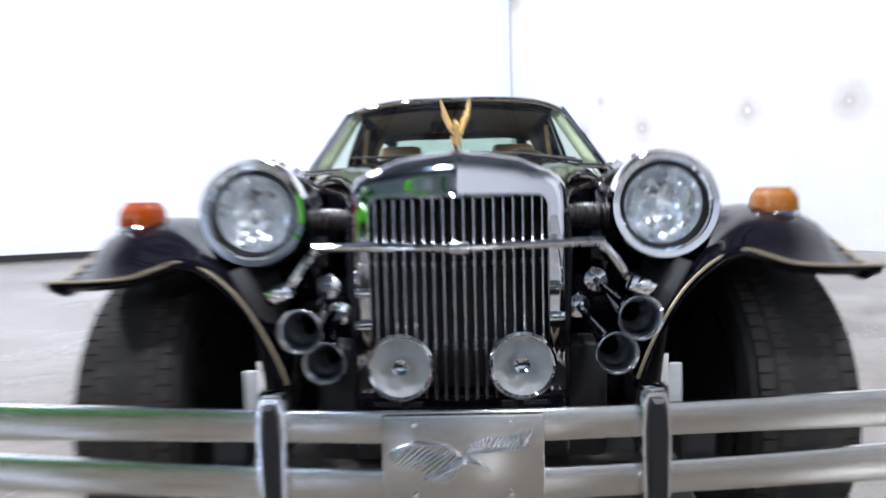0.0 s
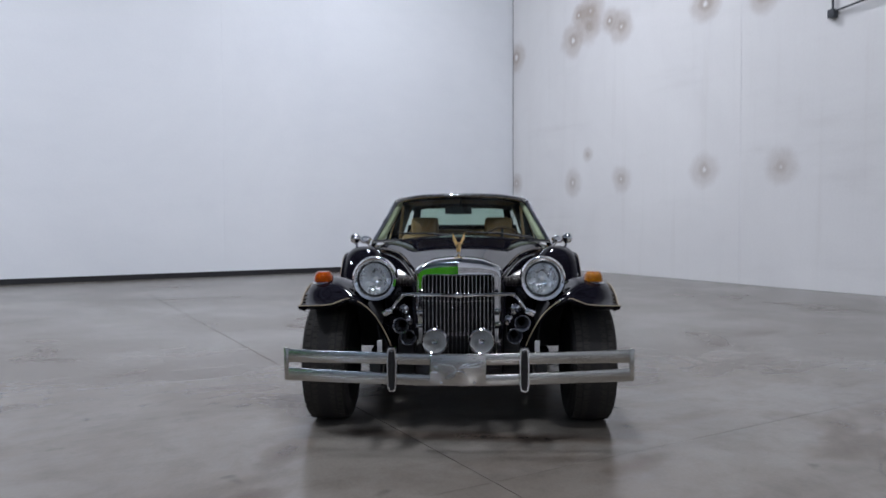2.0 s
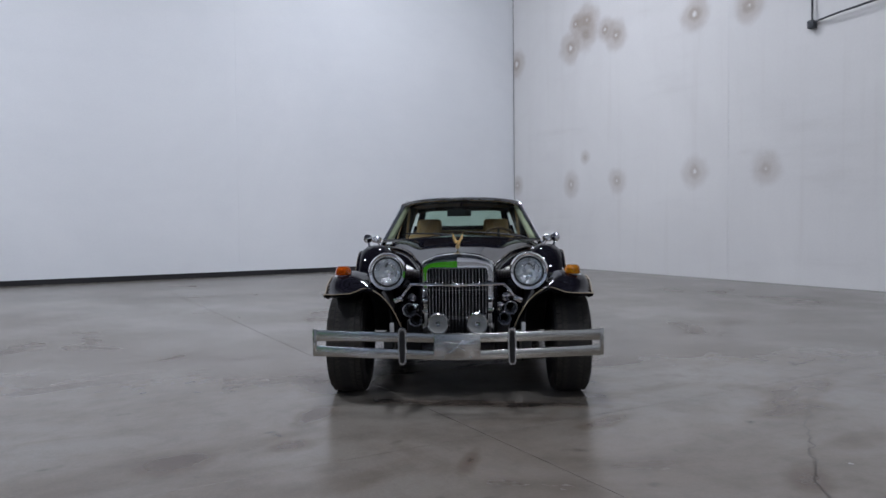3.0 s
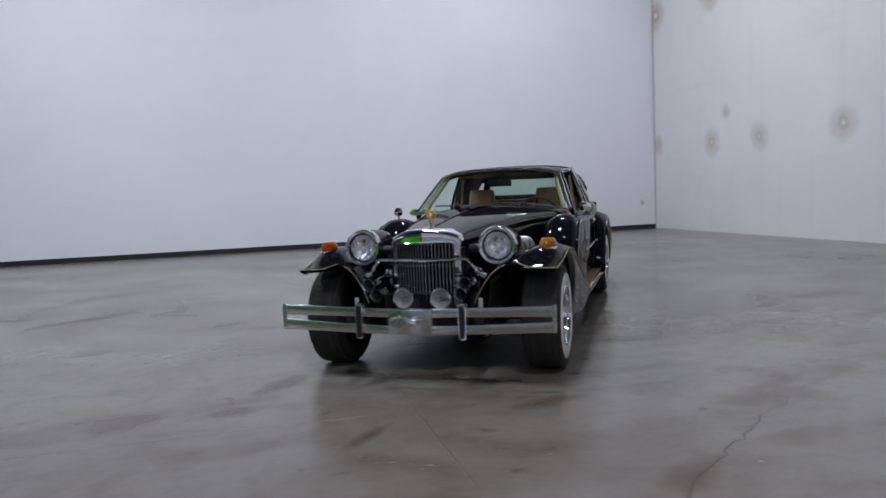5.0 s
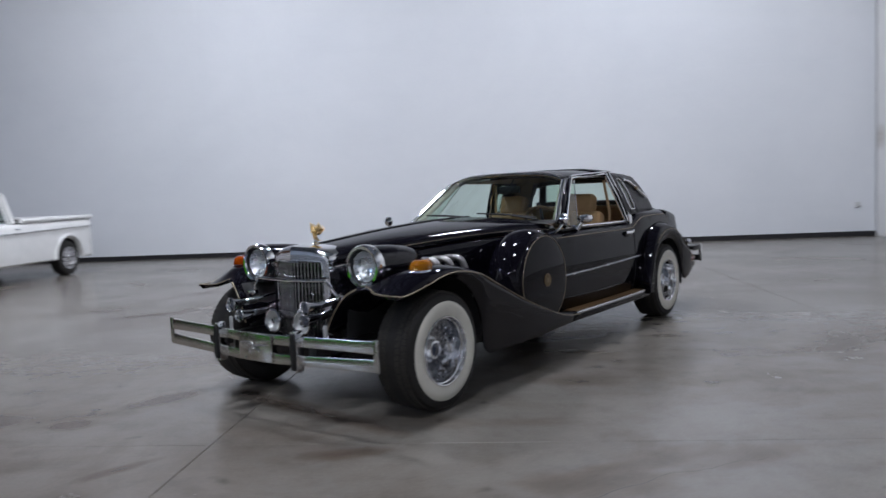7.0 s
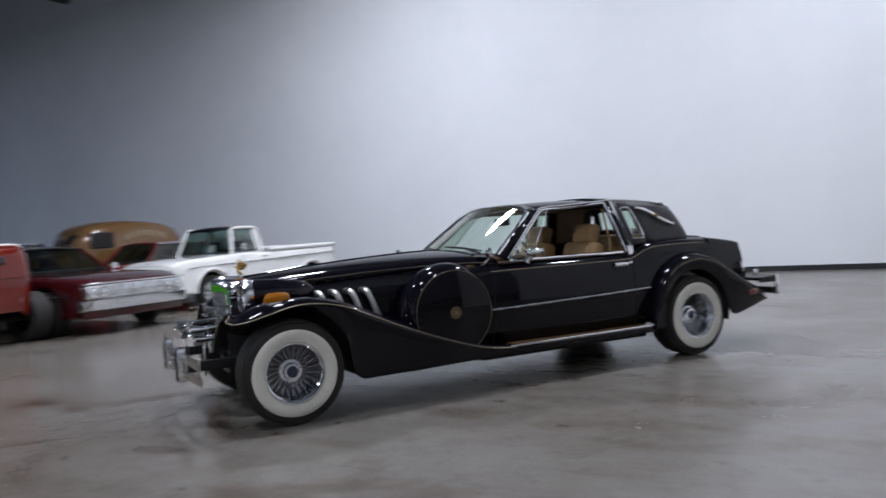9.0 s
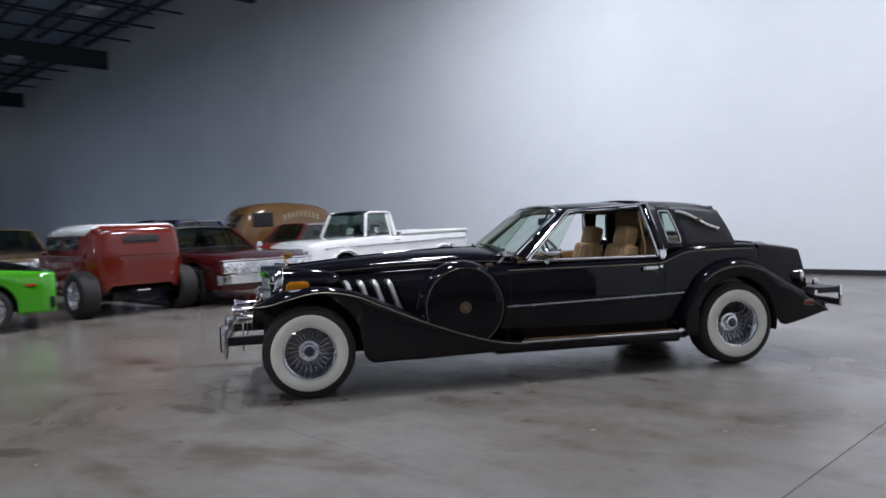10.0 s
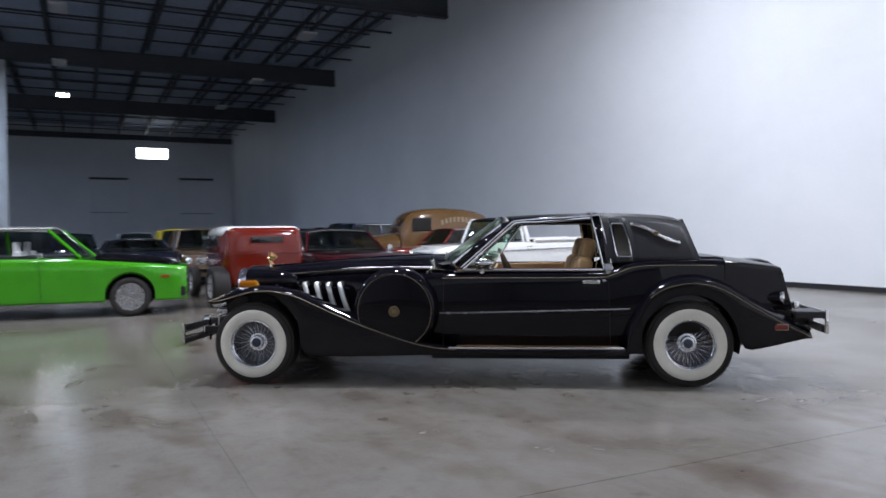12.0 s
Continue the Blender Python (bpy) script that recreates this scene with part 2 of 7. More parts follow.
def smooth_path(pts, steps=6):
    """Catmull-Rom points through pts."""
    pts = [Vector(p) for p in pts]
    out = []
    for i in range(len(pts) - 1):
        a, b, c, d = pts[max(i - 1, 0)], pts[i], pts[i + 1], pts[min(i + 2, len(pts) - 1)]
        for k in range(steps):
            t = k / steps
            out.append(0.5 * ((2 * b) + (c - a) * t + (2 * a - 5 * b + 4 * c - d) * t * t + (3 * b - a - 3 * c + d) * t ** 3))
    return out + [pts[-1]]


def interp(table, x):
    """Smooth value at x of a table of (x, value)."""
    if x <= table[0][0]:
        return table[0][1]
    for i in range(len(table) - 1):
        if x <= table[i + 1][0]:
            x0, b = table[i]
            x1, c = table[i + 1]
            a = table[max(i - 1, 0)]
            d = table[min(i + 2, len(table) - 1)]
            t, h = (x - x0) / (x1 - x0), x1 - x0
            m0 = (c - a[1]) / max(x1 - a[0], 1e-6) * h
            m1 = (d[1] - b) / max(d[0] - x0, 1e-6) * h
            return (2 * t ** 3 - 3 * t * t + 1) * b + (t ** 3 - 2 * t * t + t) * m0 + (3 * t * t - 2 * t ** 3) * c + (t ** 3 - t * t) * m1
    return table[-1][1]


def loft(bm, sections, closed=False, caps=False):
    rings = [[bm.verts.new(p) for p in s] for s in sections]
    n = len(rings[0])
    for a, b in zip(rings, rings[1:]):
        for k in range(n if closed else n - 1):
            bm.faces.new((a[k], a[(k + 1) % n], b[(k + 1) % n], b[k]))
    if caps:
        bm.faces.new(rings[0][::-1])
        bm.faces.new(rings[-1])
    return bm


def lathe(bm, profile, m=Matrix(), n=32, closed=False):
    """Turns (radius, height) round the local z axis, then moves it by m."""
    rings = []
    for r, h in profile:
        if r < 1e-6:
            rings.append([bm.verts.new(m @ Vector((0, 0, h)))] * n)
        else:
            rings.append([bm.verts.new(m @ Vector((r * math.cos(2 * math.pi * k / n), r * math.sin(2 * math.pi * k / n), h))) for k in range(n)])
    pairs = list(zip(rings, rings[1:])) + ([(rings[-1], rings[0])] if closed else [])
    for a, b in pairs:
        for k in range(n):
            vs = []
            for v in (a[k], a[(k + 1) % n], b[(k + 1) % n], b[k]):
                if v not in vs:
                    vs.append(v)
            if len(vs) > 2:
                bm.faces.new(vs)
    return bm


def solid(ob, t, offset=-1.0):
    md = ob.modifiers.new("thickness", "SOLIDIFY")
    md.thickness, md.offset = t, offset
    return ob


def prism(bm, outline, axis, lo, hi, bevel=0.0):
    """A plate with a flat outline of (a, b) points, from lo to hi along axis."""
    def at(a, b, h):
        return {"x": (h, a, b), "y": (a, h, b), "z": (a, b, h)}[axis]
    r0 = [bm.verts.new(at(a, b, lo)) for a, b in outline]
    r1 = [bm.verts.new(at(a, b, hi)) for a, b in outline]
    n = len(outline)
    fs = [bm.faces.new(r0[::-1]), bm.faces.new(r1)]
    for k in range(n):
        fs.append(bm.faces.new((r0[k], r0[(k + 1) % n], r1[(k + 1) % n], r1[k])))
    if bevel:
        es = [e for f in fs[:2] for e in f.edges]
        bmesh.ops.bevel(bm, geom=list(set(es)), offset=bevel, segments=2, affect="EDGES", profile=0.6, clamp_overlap=True)
    return bm


def B():
    return bmesh.new()


AX = Matrix.Rotation(radians(90), 4, "Y")     # local z to world x
AXN = Matrix.Rotation(radians(-90), 4, "Y")   # local z to world -x
AYN = Matrix.Rotation(radians(90), 4, "X")    # local z to world -y


# ---- the hall ----
def setting(name, bm, material, label="", m=HALL):
    ob = part(name, bm, material, None, label)
    ob.matrix_basis = m
    return tagged(ob, label, "", "", "structure")


def build_hall():
    t = 0.25
    # floor slabs with sawn joints between them
    g = 0.0025
    xs = [0.0, 0.6] + [0.6 + 4.515 * k for k in range(1, 17)] + [ROOM_L]
    ys = [0.0, 13.40, ROOM_D]
    bm = B()
    box(bm, -t, ROOM_L + t, -t, ROOM_D + t, -0.3, -0.004)
    box(bm, BAY_X - t, -t, BAY_0 - t, BAY_1 + t, -0.3, -0.004)
    setting("floor", bm, M["joint"], "grey polished concrete floor with sawn joints and stains")
    fl = bpy.data.objects["floor"]
    for i in range(len(xs) - 1):
        for y0, y1 in zip(ys, ys[1:]):
            bm = B()
            box(bm, xs[i] + g, xs[i + 1] - g, y0 + 0.0012, y1 - 0.0012, -0.012, 0.0, 0.0008, 1)
            part("slab", bm, M["floor"], fl)
    # old hairline crack in the concrete
    rng = random.Random(5)
    pts = [(9.1, 15.1, 0.0), (8.67, 14.73, 0.0), (8.35, 14.49, 0.0), (8.08, 14.27, 0.0), (7.75, 14.07, 0.0), (7.29, 13.79, 0.0), (6.9, 13.62, 0.0)]
    path = [p + Vector((rng.uniform(-0.02, 0.02), rng.uniform(-0.02, 0.02), 0)) for p in smooth_path(pts, 6)]
    bm = B()
    tube(bm, path, [0.0052 - 0.0038 * k / (len(path) - 1) for k in range(len(path))], 4, True, 0.1)
    part("crack", bm, M["crack"], fl, "thin dark crack")
    # long white wall with panel joints, built of separate panels
    bm = B()
    box(bm, -t, ROOM_L + t, -t - 0.05, -0.006, 0, ROOM_H)
    wa = setting("wall_north", bm, M["wall"], "long white painted concrete wall with faint panel joints")
    px = [0.0, 7.6, 15.2, 22.9, 30.6, 38.3, 46.0, 53.8, 61.6, 69.3, ROOM_L]
    for a, b in zip(px, px[1:]):
        bm = B()
        box(bm, a + 0.002, b - 0.002, -0.006, 0.0, 0, 3.85, 0.002, 1)
        box(bm, a + 0.002, b - 0.002, -0.006, 0.0, 3.852, ROOM_H, 0.001, 1)
        part("panel", bm, M["wall"], wa)
    bm = B()
    box(bm, 0.01, ROOM_L, 0.001, 0.014, 0, 0.11, 0.003, 1)
    setting("baseboard", bm, M["base"], "black rubber baseboard along the long wall")
    bm = B()
    box(bm, 0.001, 0.013, 0.015, 0.027, 0.11, ROOM_H, 0.004, 1)
    setting("trim", bm, M["seal"], "dark sealant bead in the corner of the walls")
    # wall beside the corner; further along an added unseen bay for dark reflections
    bm = B()
    box(bm, -t - 0.05, -0.006, -t, BAY_0, 0, ROOM_H)
    wb = setting("wall_east", bm, M["wall"], "white painted concrete wall with patched round marks")
    py = [0.006, 7.14, BAY_0]
    for a, b in zip(py, py[1:]):
        bm = B()
        box(bm, -0.006, 0.0, a + 0.002, b - 0.002, 0, ROOM_H, 0.003, 1)
        part("panel", bm, M["wall_b"], wb)
    bm = B()
    box(bm, -t - 0.05, 0.0, BAY_1, ROOM_D + t, 0, ROOM_H)
    setting("wall_east_far", bm, M["wall"], "plain white hall wall, unseen")
    # added wall over the bay, lit so that the window chrome mirrors it
    bm = B()
    box(bm, -t - 0.05, 0.0, BAY_0, BAY_1, 4.2, ROOM_H)
    setting("wall_added_lintel", bm, M["wall"], "plain white wall over the unseen added side bay")
    bm = B()
    box(bm, BAY_X, -t - 0.05, BAY_0 - t, BAY_0, 0, ROOM_H)
    setting("wall_added_bay_1", bm, M["wall"], "plain white wall of the unseen added side bay")
    bm = B()
    box(bm, BAY_X, -t - 0.05, BAY_1, BAY_1 + t, 0, ROOM_H)
    setting("wall_added_bay_2", bm, M["wall"], "plain white wall of the unseen added side bay")
    bm = B()
    box(bm, BAY_X - t, BAY_X, BAY_0 - t, BAY_1 + t, 0, ROOM_H)
    setting("wall_added_bay_3", bm, M["wall"], "plain white wall of the unseen added side bay")
    # far wall, and an unseen wall behind the camera, near enough to brighten reflections
    bm = B()
    box(bm, ROOM_L, ROOM_L + t, -t, ROOM_D + t, 0, ROOM_H)
    setting("wall_west", bm, M["wall"], "white painted end wall far down the hall")
    bm = B()
    box(bm, -t, ROOM_L + t, ROOM_D, ROOM_D + t, 0, ROOM_H)
    setting("wall_south", bm, M["wall"], "plain white hall wall, unseen")
    # roof deck, girders, bar joists and bridging in one ceiling
    bm = B()
    box(bm, -t, ROOM_L + t, -t, ROOM_D + t, ROOM_H, ROOM_H + 0.2)
    box(bm, BAY_X - t, -t, BAY_0 - t, BAY_1 + t, ROOM_H, ROOM_H + 0.2)
    setting("ceiling", bm, M["deck"], "grey metal roof deck")
    bm = B()
    for gx in (14.8, 30.4, 46.0, 61.6):
        box(bm, gx - 0.16, gx + 0.16, 0.0, ROOM_D, 10.45, 10.50)
        box(bm, gx - 0.03, gx + 0.03, 0.0, ROOM_D, 10.50, 11.35)
        box(bm, gx - 0.16, gx + 0.16, 0.0, ROOM_D, 11.35, 11.40)
        box(bm, gx - 0.10, gx + 0.10, 0.0, ROOM_D, 10.50, 11.35)
    box(bm, ROOM_L - 0.5, ROOM_L, 0.0, ROOM_D, 10.9, 11.4)
    ybar = [1.4 + 2.35 * k for k in range(18)]
    spans = [(0.0, 14.8), (14.8, 30.4), (30.4, 46.0), (46.0, 61.6), (61.6, ROOM_L)]
    for y in ybar:
        for a, b in spans:
            for dy in (-0.035, 0.035):
                box(bm, a + 0.2, b - 0.2, y + dy - 0.055, y + dy + 0.055, 12.09, 12.18)
                box(bm, a + 0.9, b - 0.9, y + dy - 0.055, y + dy + 0.055, 11.40, 11.49)
            n = 14
            for k in range(n):
                x0, x1 = a + 0.5 + (b - a - 1.0) * k / n, a + 0.5 + (b - a - 1.0) * (k + 1) / n
                lo, hi = (11.45, 12.13) if k % 2 == 0 else (12.13, 11.45)
                tube(bm, [(x0, y, lo), (x1, y, hi)], 0.032, 4, False)
    for a, b in spans:
        for f in (0.2, 0.4, 0.6, 0.8):
            x = a + (b - a) * f
            box(bm, x - 0.05, x + 0.05, 0.0, ROOM_D, 11.36, 11.44)
            box(bm, x - 0.04, x + 0.04, 0.0, ROOM_D, 12.06, 12.12)
    setting("ceiling_frame", bm, M["steel"], "dark steel girders and bar joists under the roof")
    # steel column
    bm = B()
    box(bm, 45.8, 46.2, 17.5, 17.9, 0, 10.45, 0.03)
    setting("column", bm, M["column"], "pale painted square steel column")


def wall_b_paint():
    """White paint with round patched marks, dirty rings round pale plugs, at fixed places of the wall."""
    m = principled("patched_white_paint", grey(0.72), 0.55)
    n, l, b = nodes_of(m)
    tc = n.new("ShaderNodeTexCoord")
    v = coords(m)
    big = noise_node(m, v, 0.3, 5, 0.6, 0.5)
    fine = noise_node(m, v, 26.0, 5, 0.6)
    col = ramp(m, big, [(0.3, (0.655, 0.65, 0.645)), (0.7, (0.73, 0.727, 0.72))])
    wob = noise_node(m, v, 2.2, 5, 0.6)
    marks = [(0.17, 5.45, 0.33), (0.17, 2.15, 0.22), (2.44, 5.42, 0.33), (3.05, 5.95, 0.36), (3.68, 5.6, 0.24), (4.05, 5.38, 0.3),
             (2.44, 2.07, 0.27), (4.07, 2.07, 0.25), (2.98, 2.70, 0.15), (6.33, 2.14, 0.28), (7.97, 2.09, 0.27), (6.3, 5.3, 0.30),
             (7.6, 5.15, 0.28), (2.65, 5.95, 0.22), (3.0, 5.62, 0.34)]
    for y, z, r in marks:
        d = n.new("ShaderNodeVectorMath")
        d.operation = "DISTANCE"
        l.new(tc.outputs["Object"], d.inputs[0])
        d.inputs[1].default_value = (0, y, z)
        a = n.new("ShaderNodeMath")
        a.operation = "MULTIPLY_ADD"
        l.new(wob, a.inputs[0])
        a.inputs[1].default_value = r * 1.0
        l.new(d.outputs["Value"], a.inputs[2])
        s = n.new("ShaderNodeMath")
        s.operation = "DIVIDE"
        l.new(a.outputs[0], s.inputs[0])
        s.inputs[1].default_value = r * 2.0
        top = 1.25 if z > 5.0 else 1.0
        k = ramp(m, s.outputs[0], [(0.0, grey(0.0)), (0.26, grey(0.0)), (0.36, grey(0.60 * top)), (0.60, grey(0.32 * top)), (1.0, grey(0.0))])
        k.node.color_ramp.interpolation = "EASE"
        col = mix(m, k, col, (0.31, 0.245, 0.195) if z > 5.0 else (0.32, 0.265, 0.22))
    # faint drips down the wall and rubbed bands along it
    drip = noise_node(m, coords(m, (1.0, 2.2, 0.12)), 1.6, 5, 0.6)
    col = mix(m, 0.25, col, ramp(m, drip, [(0.30, (0.84, 0.82, 0.80)), (0.42, grey(0.97)), (0.5, grey(1.0))]), "MULTIPLY")
    rub = noise_node(m, coords(m, (1.0, 0.35, 1.9)), 0.8, 4, 0.55)
    col = mix(m, 0.35, col, ramp(m, rub, [(0.30, (0.82, 0.81, 0.80)), (0.38, grey(0.95)), (0.45, grey(1.0))]), "MULTIPLY")
    l.new(mix(m, 0.05, col, ramp(m, fine, [(0.35, grey(0.35)), (0.65, grey(0.9))]), "OVERLAY"), b.inputs["Base Color"])
    bump(m, fine, 0.12, 0.004)
    return m


M["wall_b"] = wall_b_paint()
build_hall()


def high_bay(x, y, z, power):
    """A long high-bay fitting under the roof with its lamp; most are added out of view."""
    f = thing("ceiling_light", hall(x, y, z), "white high-bay light fitting hung under the roof, most of them added unseen", "ceiling light", "high-bay lights")
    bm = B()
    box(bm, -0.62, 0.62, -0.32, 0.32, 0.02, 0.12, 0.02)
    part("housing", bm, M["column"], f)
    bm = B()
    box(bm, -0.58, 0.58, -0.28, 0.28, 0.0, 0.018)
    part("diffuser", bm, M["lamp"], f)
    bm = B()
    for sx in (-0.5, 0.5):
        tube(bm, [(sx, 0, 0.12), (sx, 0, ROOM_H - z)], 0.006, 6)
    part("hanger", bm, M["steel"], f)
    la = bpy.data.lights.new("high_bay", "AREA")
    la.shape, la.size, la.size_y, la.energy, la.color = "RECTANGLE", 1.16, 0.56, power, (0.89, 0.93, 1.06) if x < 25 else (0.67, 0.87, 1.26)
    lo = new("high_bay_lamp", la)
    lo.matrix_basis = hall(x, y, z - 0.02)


# only the 40 W lamp is in view; the rest are added for brightness
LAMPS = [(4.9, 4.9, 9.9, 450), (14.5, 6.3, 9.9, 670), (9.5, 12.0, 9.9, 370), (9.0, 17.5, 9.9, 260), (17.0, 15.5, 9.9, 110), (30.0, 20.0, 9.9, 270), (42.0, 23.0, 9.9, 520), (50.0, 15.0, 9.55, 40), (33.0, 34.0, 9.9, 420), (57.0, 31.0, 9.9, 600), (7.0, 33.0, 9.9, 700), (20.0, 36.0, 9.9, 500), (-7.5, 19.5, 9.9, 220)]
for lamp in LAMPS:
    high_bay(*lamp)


def dark_fitting(x, y, z):
    """A high-bay fitting that is switched off."""
    f = thing("ceiling_light", hall(x, y, z), "unlit pale high-bay light fitting under the roof", "ceiling light", "unlit high-bay lights")
    bm = B()
    box(bm, -0.62, 0.62, -0.32, 0.32, 0.02, 0.12, 0.02)
    part("housing", bm, M["column"], f)
    bm = B()
    box(bm, -0.58, 0.58, -0.28, 0.28, 0.0, 0.018)
    part("diffuser", bm, M["dead_lamp"], f)
    bm = B()
    for sx in (-0.5, 0.5):
        tube(bm, [(sx, 0, 0.12), (sx, 0, ROOM_H - z)], 0.006, 6)
    part("hanger", bm, M["steel"], f)


M["dead_lamp"] = principled("unlit_diffuser", grey(0.42), 0.4)
for x, y in ((34.2, 14.8), (44.1, 15.0), (34.4, 5.0), (44.9, 5.0), (54.3, 5.4), (62.3, 5.6)):
    dark_fitting(x, y, 10.1)


# ---- the black coupe: x across, y from the front axle to the rear, z up ----
CAR = thing("luxury_coupe", pose(0, 0, 0), "long black neoclassic coupe with whitewall wire wheels and chrome grille", "car")
R_T, WB = 0.350, 3.6
M["vinyl_black"] = car_paint("satin_black_paint", (0.0046, 0.0038, 0.0058), 0.15, 0.0, 0.62)


def arc(cy, cz, r, a0, a1, n):
    return [(cy + r * math.cos(radians(a0 + (a1 - a0) * k / n)), cz + r * math.sin(radians(a0 + (a1 - a0) * k / n))) for k in range(n + 1)]


# half widths and heights of the hull along its length
HULL_W = [(1.45, 0.740), (1.7, 0.775), (2.3, 0.800), (3.0, 0.800), (3.5, 0.790), (3.9, 0.760), (4.2, 0.720), (4.47, 0.680)]
BELT = [(1.45, 0.900), (1.74, 0.905), (2.9, 0.905), (2.99, 0.915), (3.10, 0.965), (3.25, 0.995), (3.8, 0.995), (4.0, 0.980), (4.34, 0.945), (4.47, 0.925)]
ROCK = [(1.45, 0.27), (3.05, 0.27), (3.2, 0.29), (4.0, 0.34), (4.47, 0.45)]


def hull_half(y):
    w, zb, z0 = interp(HULL_W, y), interp(BELT, y), interp(ROCK, y)
    return [(w - 0.10, z0), (w - 0.035, z0 + 0.03), (w - 0.005, z0 + 0.14), (w + 0.012, z0 + 0.27), (w + 0.014, z0 + 0.36), (w + 0.008, (z0 + 0.36) * 0.5 + zb * 0.5),
            (w, zb - 0.055), (w - 0.012, zb - 0.028), (w - 0.035, zb - 0.008), (w - 0.075, zb + 0.006), (w - 0.14, zb + 0.014)]


def hull():
    bm = B()
    ys = [1.45, 1.55, 1.66, 1.78, 2.0, 2.3, 2.6, 2.8, 2.92, 2.98, 3.04, 3.1, 3.17, 3.25, 3.4, 3.6, 3.8, 3.9]
    # the top stays open over the cabin: both sides apart
    for sx in (-1, 1):
        loft(bm, [[(sx * x, y, z) for x, z in hull_half(y)] for y in ys])
    part("body", bm, M["black"], CAR, angle=0.9)
    # tail with the boot lid
    bm = B()
    secs = []
    for y in (3.905, 4.0, 4.12, 4.25, 4.36, 4.435, 4.45, 4.455):
        w, zb, z0 = interp(HULL_W, y), interp(BELT, y), interp(ROCK, y)
        tuck = 0.012 if y > 4.452 else 0.0
        w -= tuck
        zb -= tuck
        h = [(w - 0.10, z0), (w - 0.03, z0 + 0.03), (w, z0 + 0.15), (w + 0.006, z0 + 0.24), (w + 0.006, (z0 + 0.24 + zb) / 2), (w, zb - 0.04), (w - 0.003, zb - 0.014), (w - 0.012, zb - 0.003), (w - 0.035, zb + 0.003), (w - 0.075, zb + 0.008), (w - 0.14, zb + 0.014)]
        row = [(x, z) for x, z in h]
        top = [(row[-1][0] * f, zb + 0.014 + 0.02 * (1 - f * f)) for f in (0.75, 0.5, 0.25)]
        full = [(x, y, z) for x, z in row] + [(x, y, z) for x, z in top] + [(0, y, zb + 0.034)]
        lean = max(0.0, (y - 4.0) / 0.46)
        secs.append([(x, yy - 0.26 * lean * (z - 0.60), z) for x, yy, z in full])
    for sx in (-1, 1):
        loft(bm, [[(sx * x, y, z) for x, y, z in s] for s in secs])
    # rear face
    s = secs[-1]
    ring = [bm.verts.new((x, y, z)) for x, y, z in s] + [bm.verts.new((-x, y, z)) for x, y, z in s[::-1][1:]]
    bm.faces.new(ring)
    part("boot", bm, M["vinyl_black"], CAR, "satin black tail section", angle=0.7)
    # raised spare cover at the tail
    bm = B()
    prof = [(4.14, 0.90), (4.17, 0.945), (4.21, 0.968), (4.29, 0.980), (4.37, 0.984), (4.44, 0.965), (4.52, 0.91), (4.572, 0.86), (4.572, 0.76), (4.54, 0.62), (4.46, 0.56), (4.2, 0.6)]
    secs = []
    for x, k in ((-0.245, 0.55), (-0.235, 0.75), (-0.205, 0.91), (-0.14, 0.99), (0.0, 1.0), (0.14, 0.99), (0.205, 0.91), (0.235, 0.75), (0.245, 0.55)):
        secs.append([(x, 4.34 + (y - 4.34) * k, 0.78 + (z - 0.78) * k) for y, z in prof])
    loft(bm, secs, True, True)
    part("boot_spare_hump", bm, M["vinyl_black"], CAR, angle=0.9)


hull()


# panels under the cabin top: rear deck and cowl
def decks():
    bm = B()
    rows = []
    for y, z, w in ((3.60, 1.0, 0.66), (3.75, 1.012, 0.655), (3.9, 1.012, 0.64), (3.93, 1.008, 0.635)):
        rows.append([(w * f, y, z + 0.02 * (1 - f * f)) for f in (-1, -0.75, -0.5, -0.25, 0, 0.25, 0.5, 0.75, 1)])
    loft(bm, rows)
    solid(part("rear_deck", bm, M["black"], CAR), 0.02)


decks()


# hood: narrow at the grille, wide at the windscreen
HOOD_W = [(-0.27, 0.245), (0.0, 0.285), (0.4, 0.355), (0.8, 0.435), (1.2, 0.540), (1.5, 0.640), (1.66, 0.700)]
HOOD_Z = [(-0.27, 0.934), (0.0, 0.957), (0.4, 0.993), (0.8, 1.020), (1.2, 1.038), (1.5, 1.043), (1.66, 1.030)]


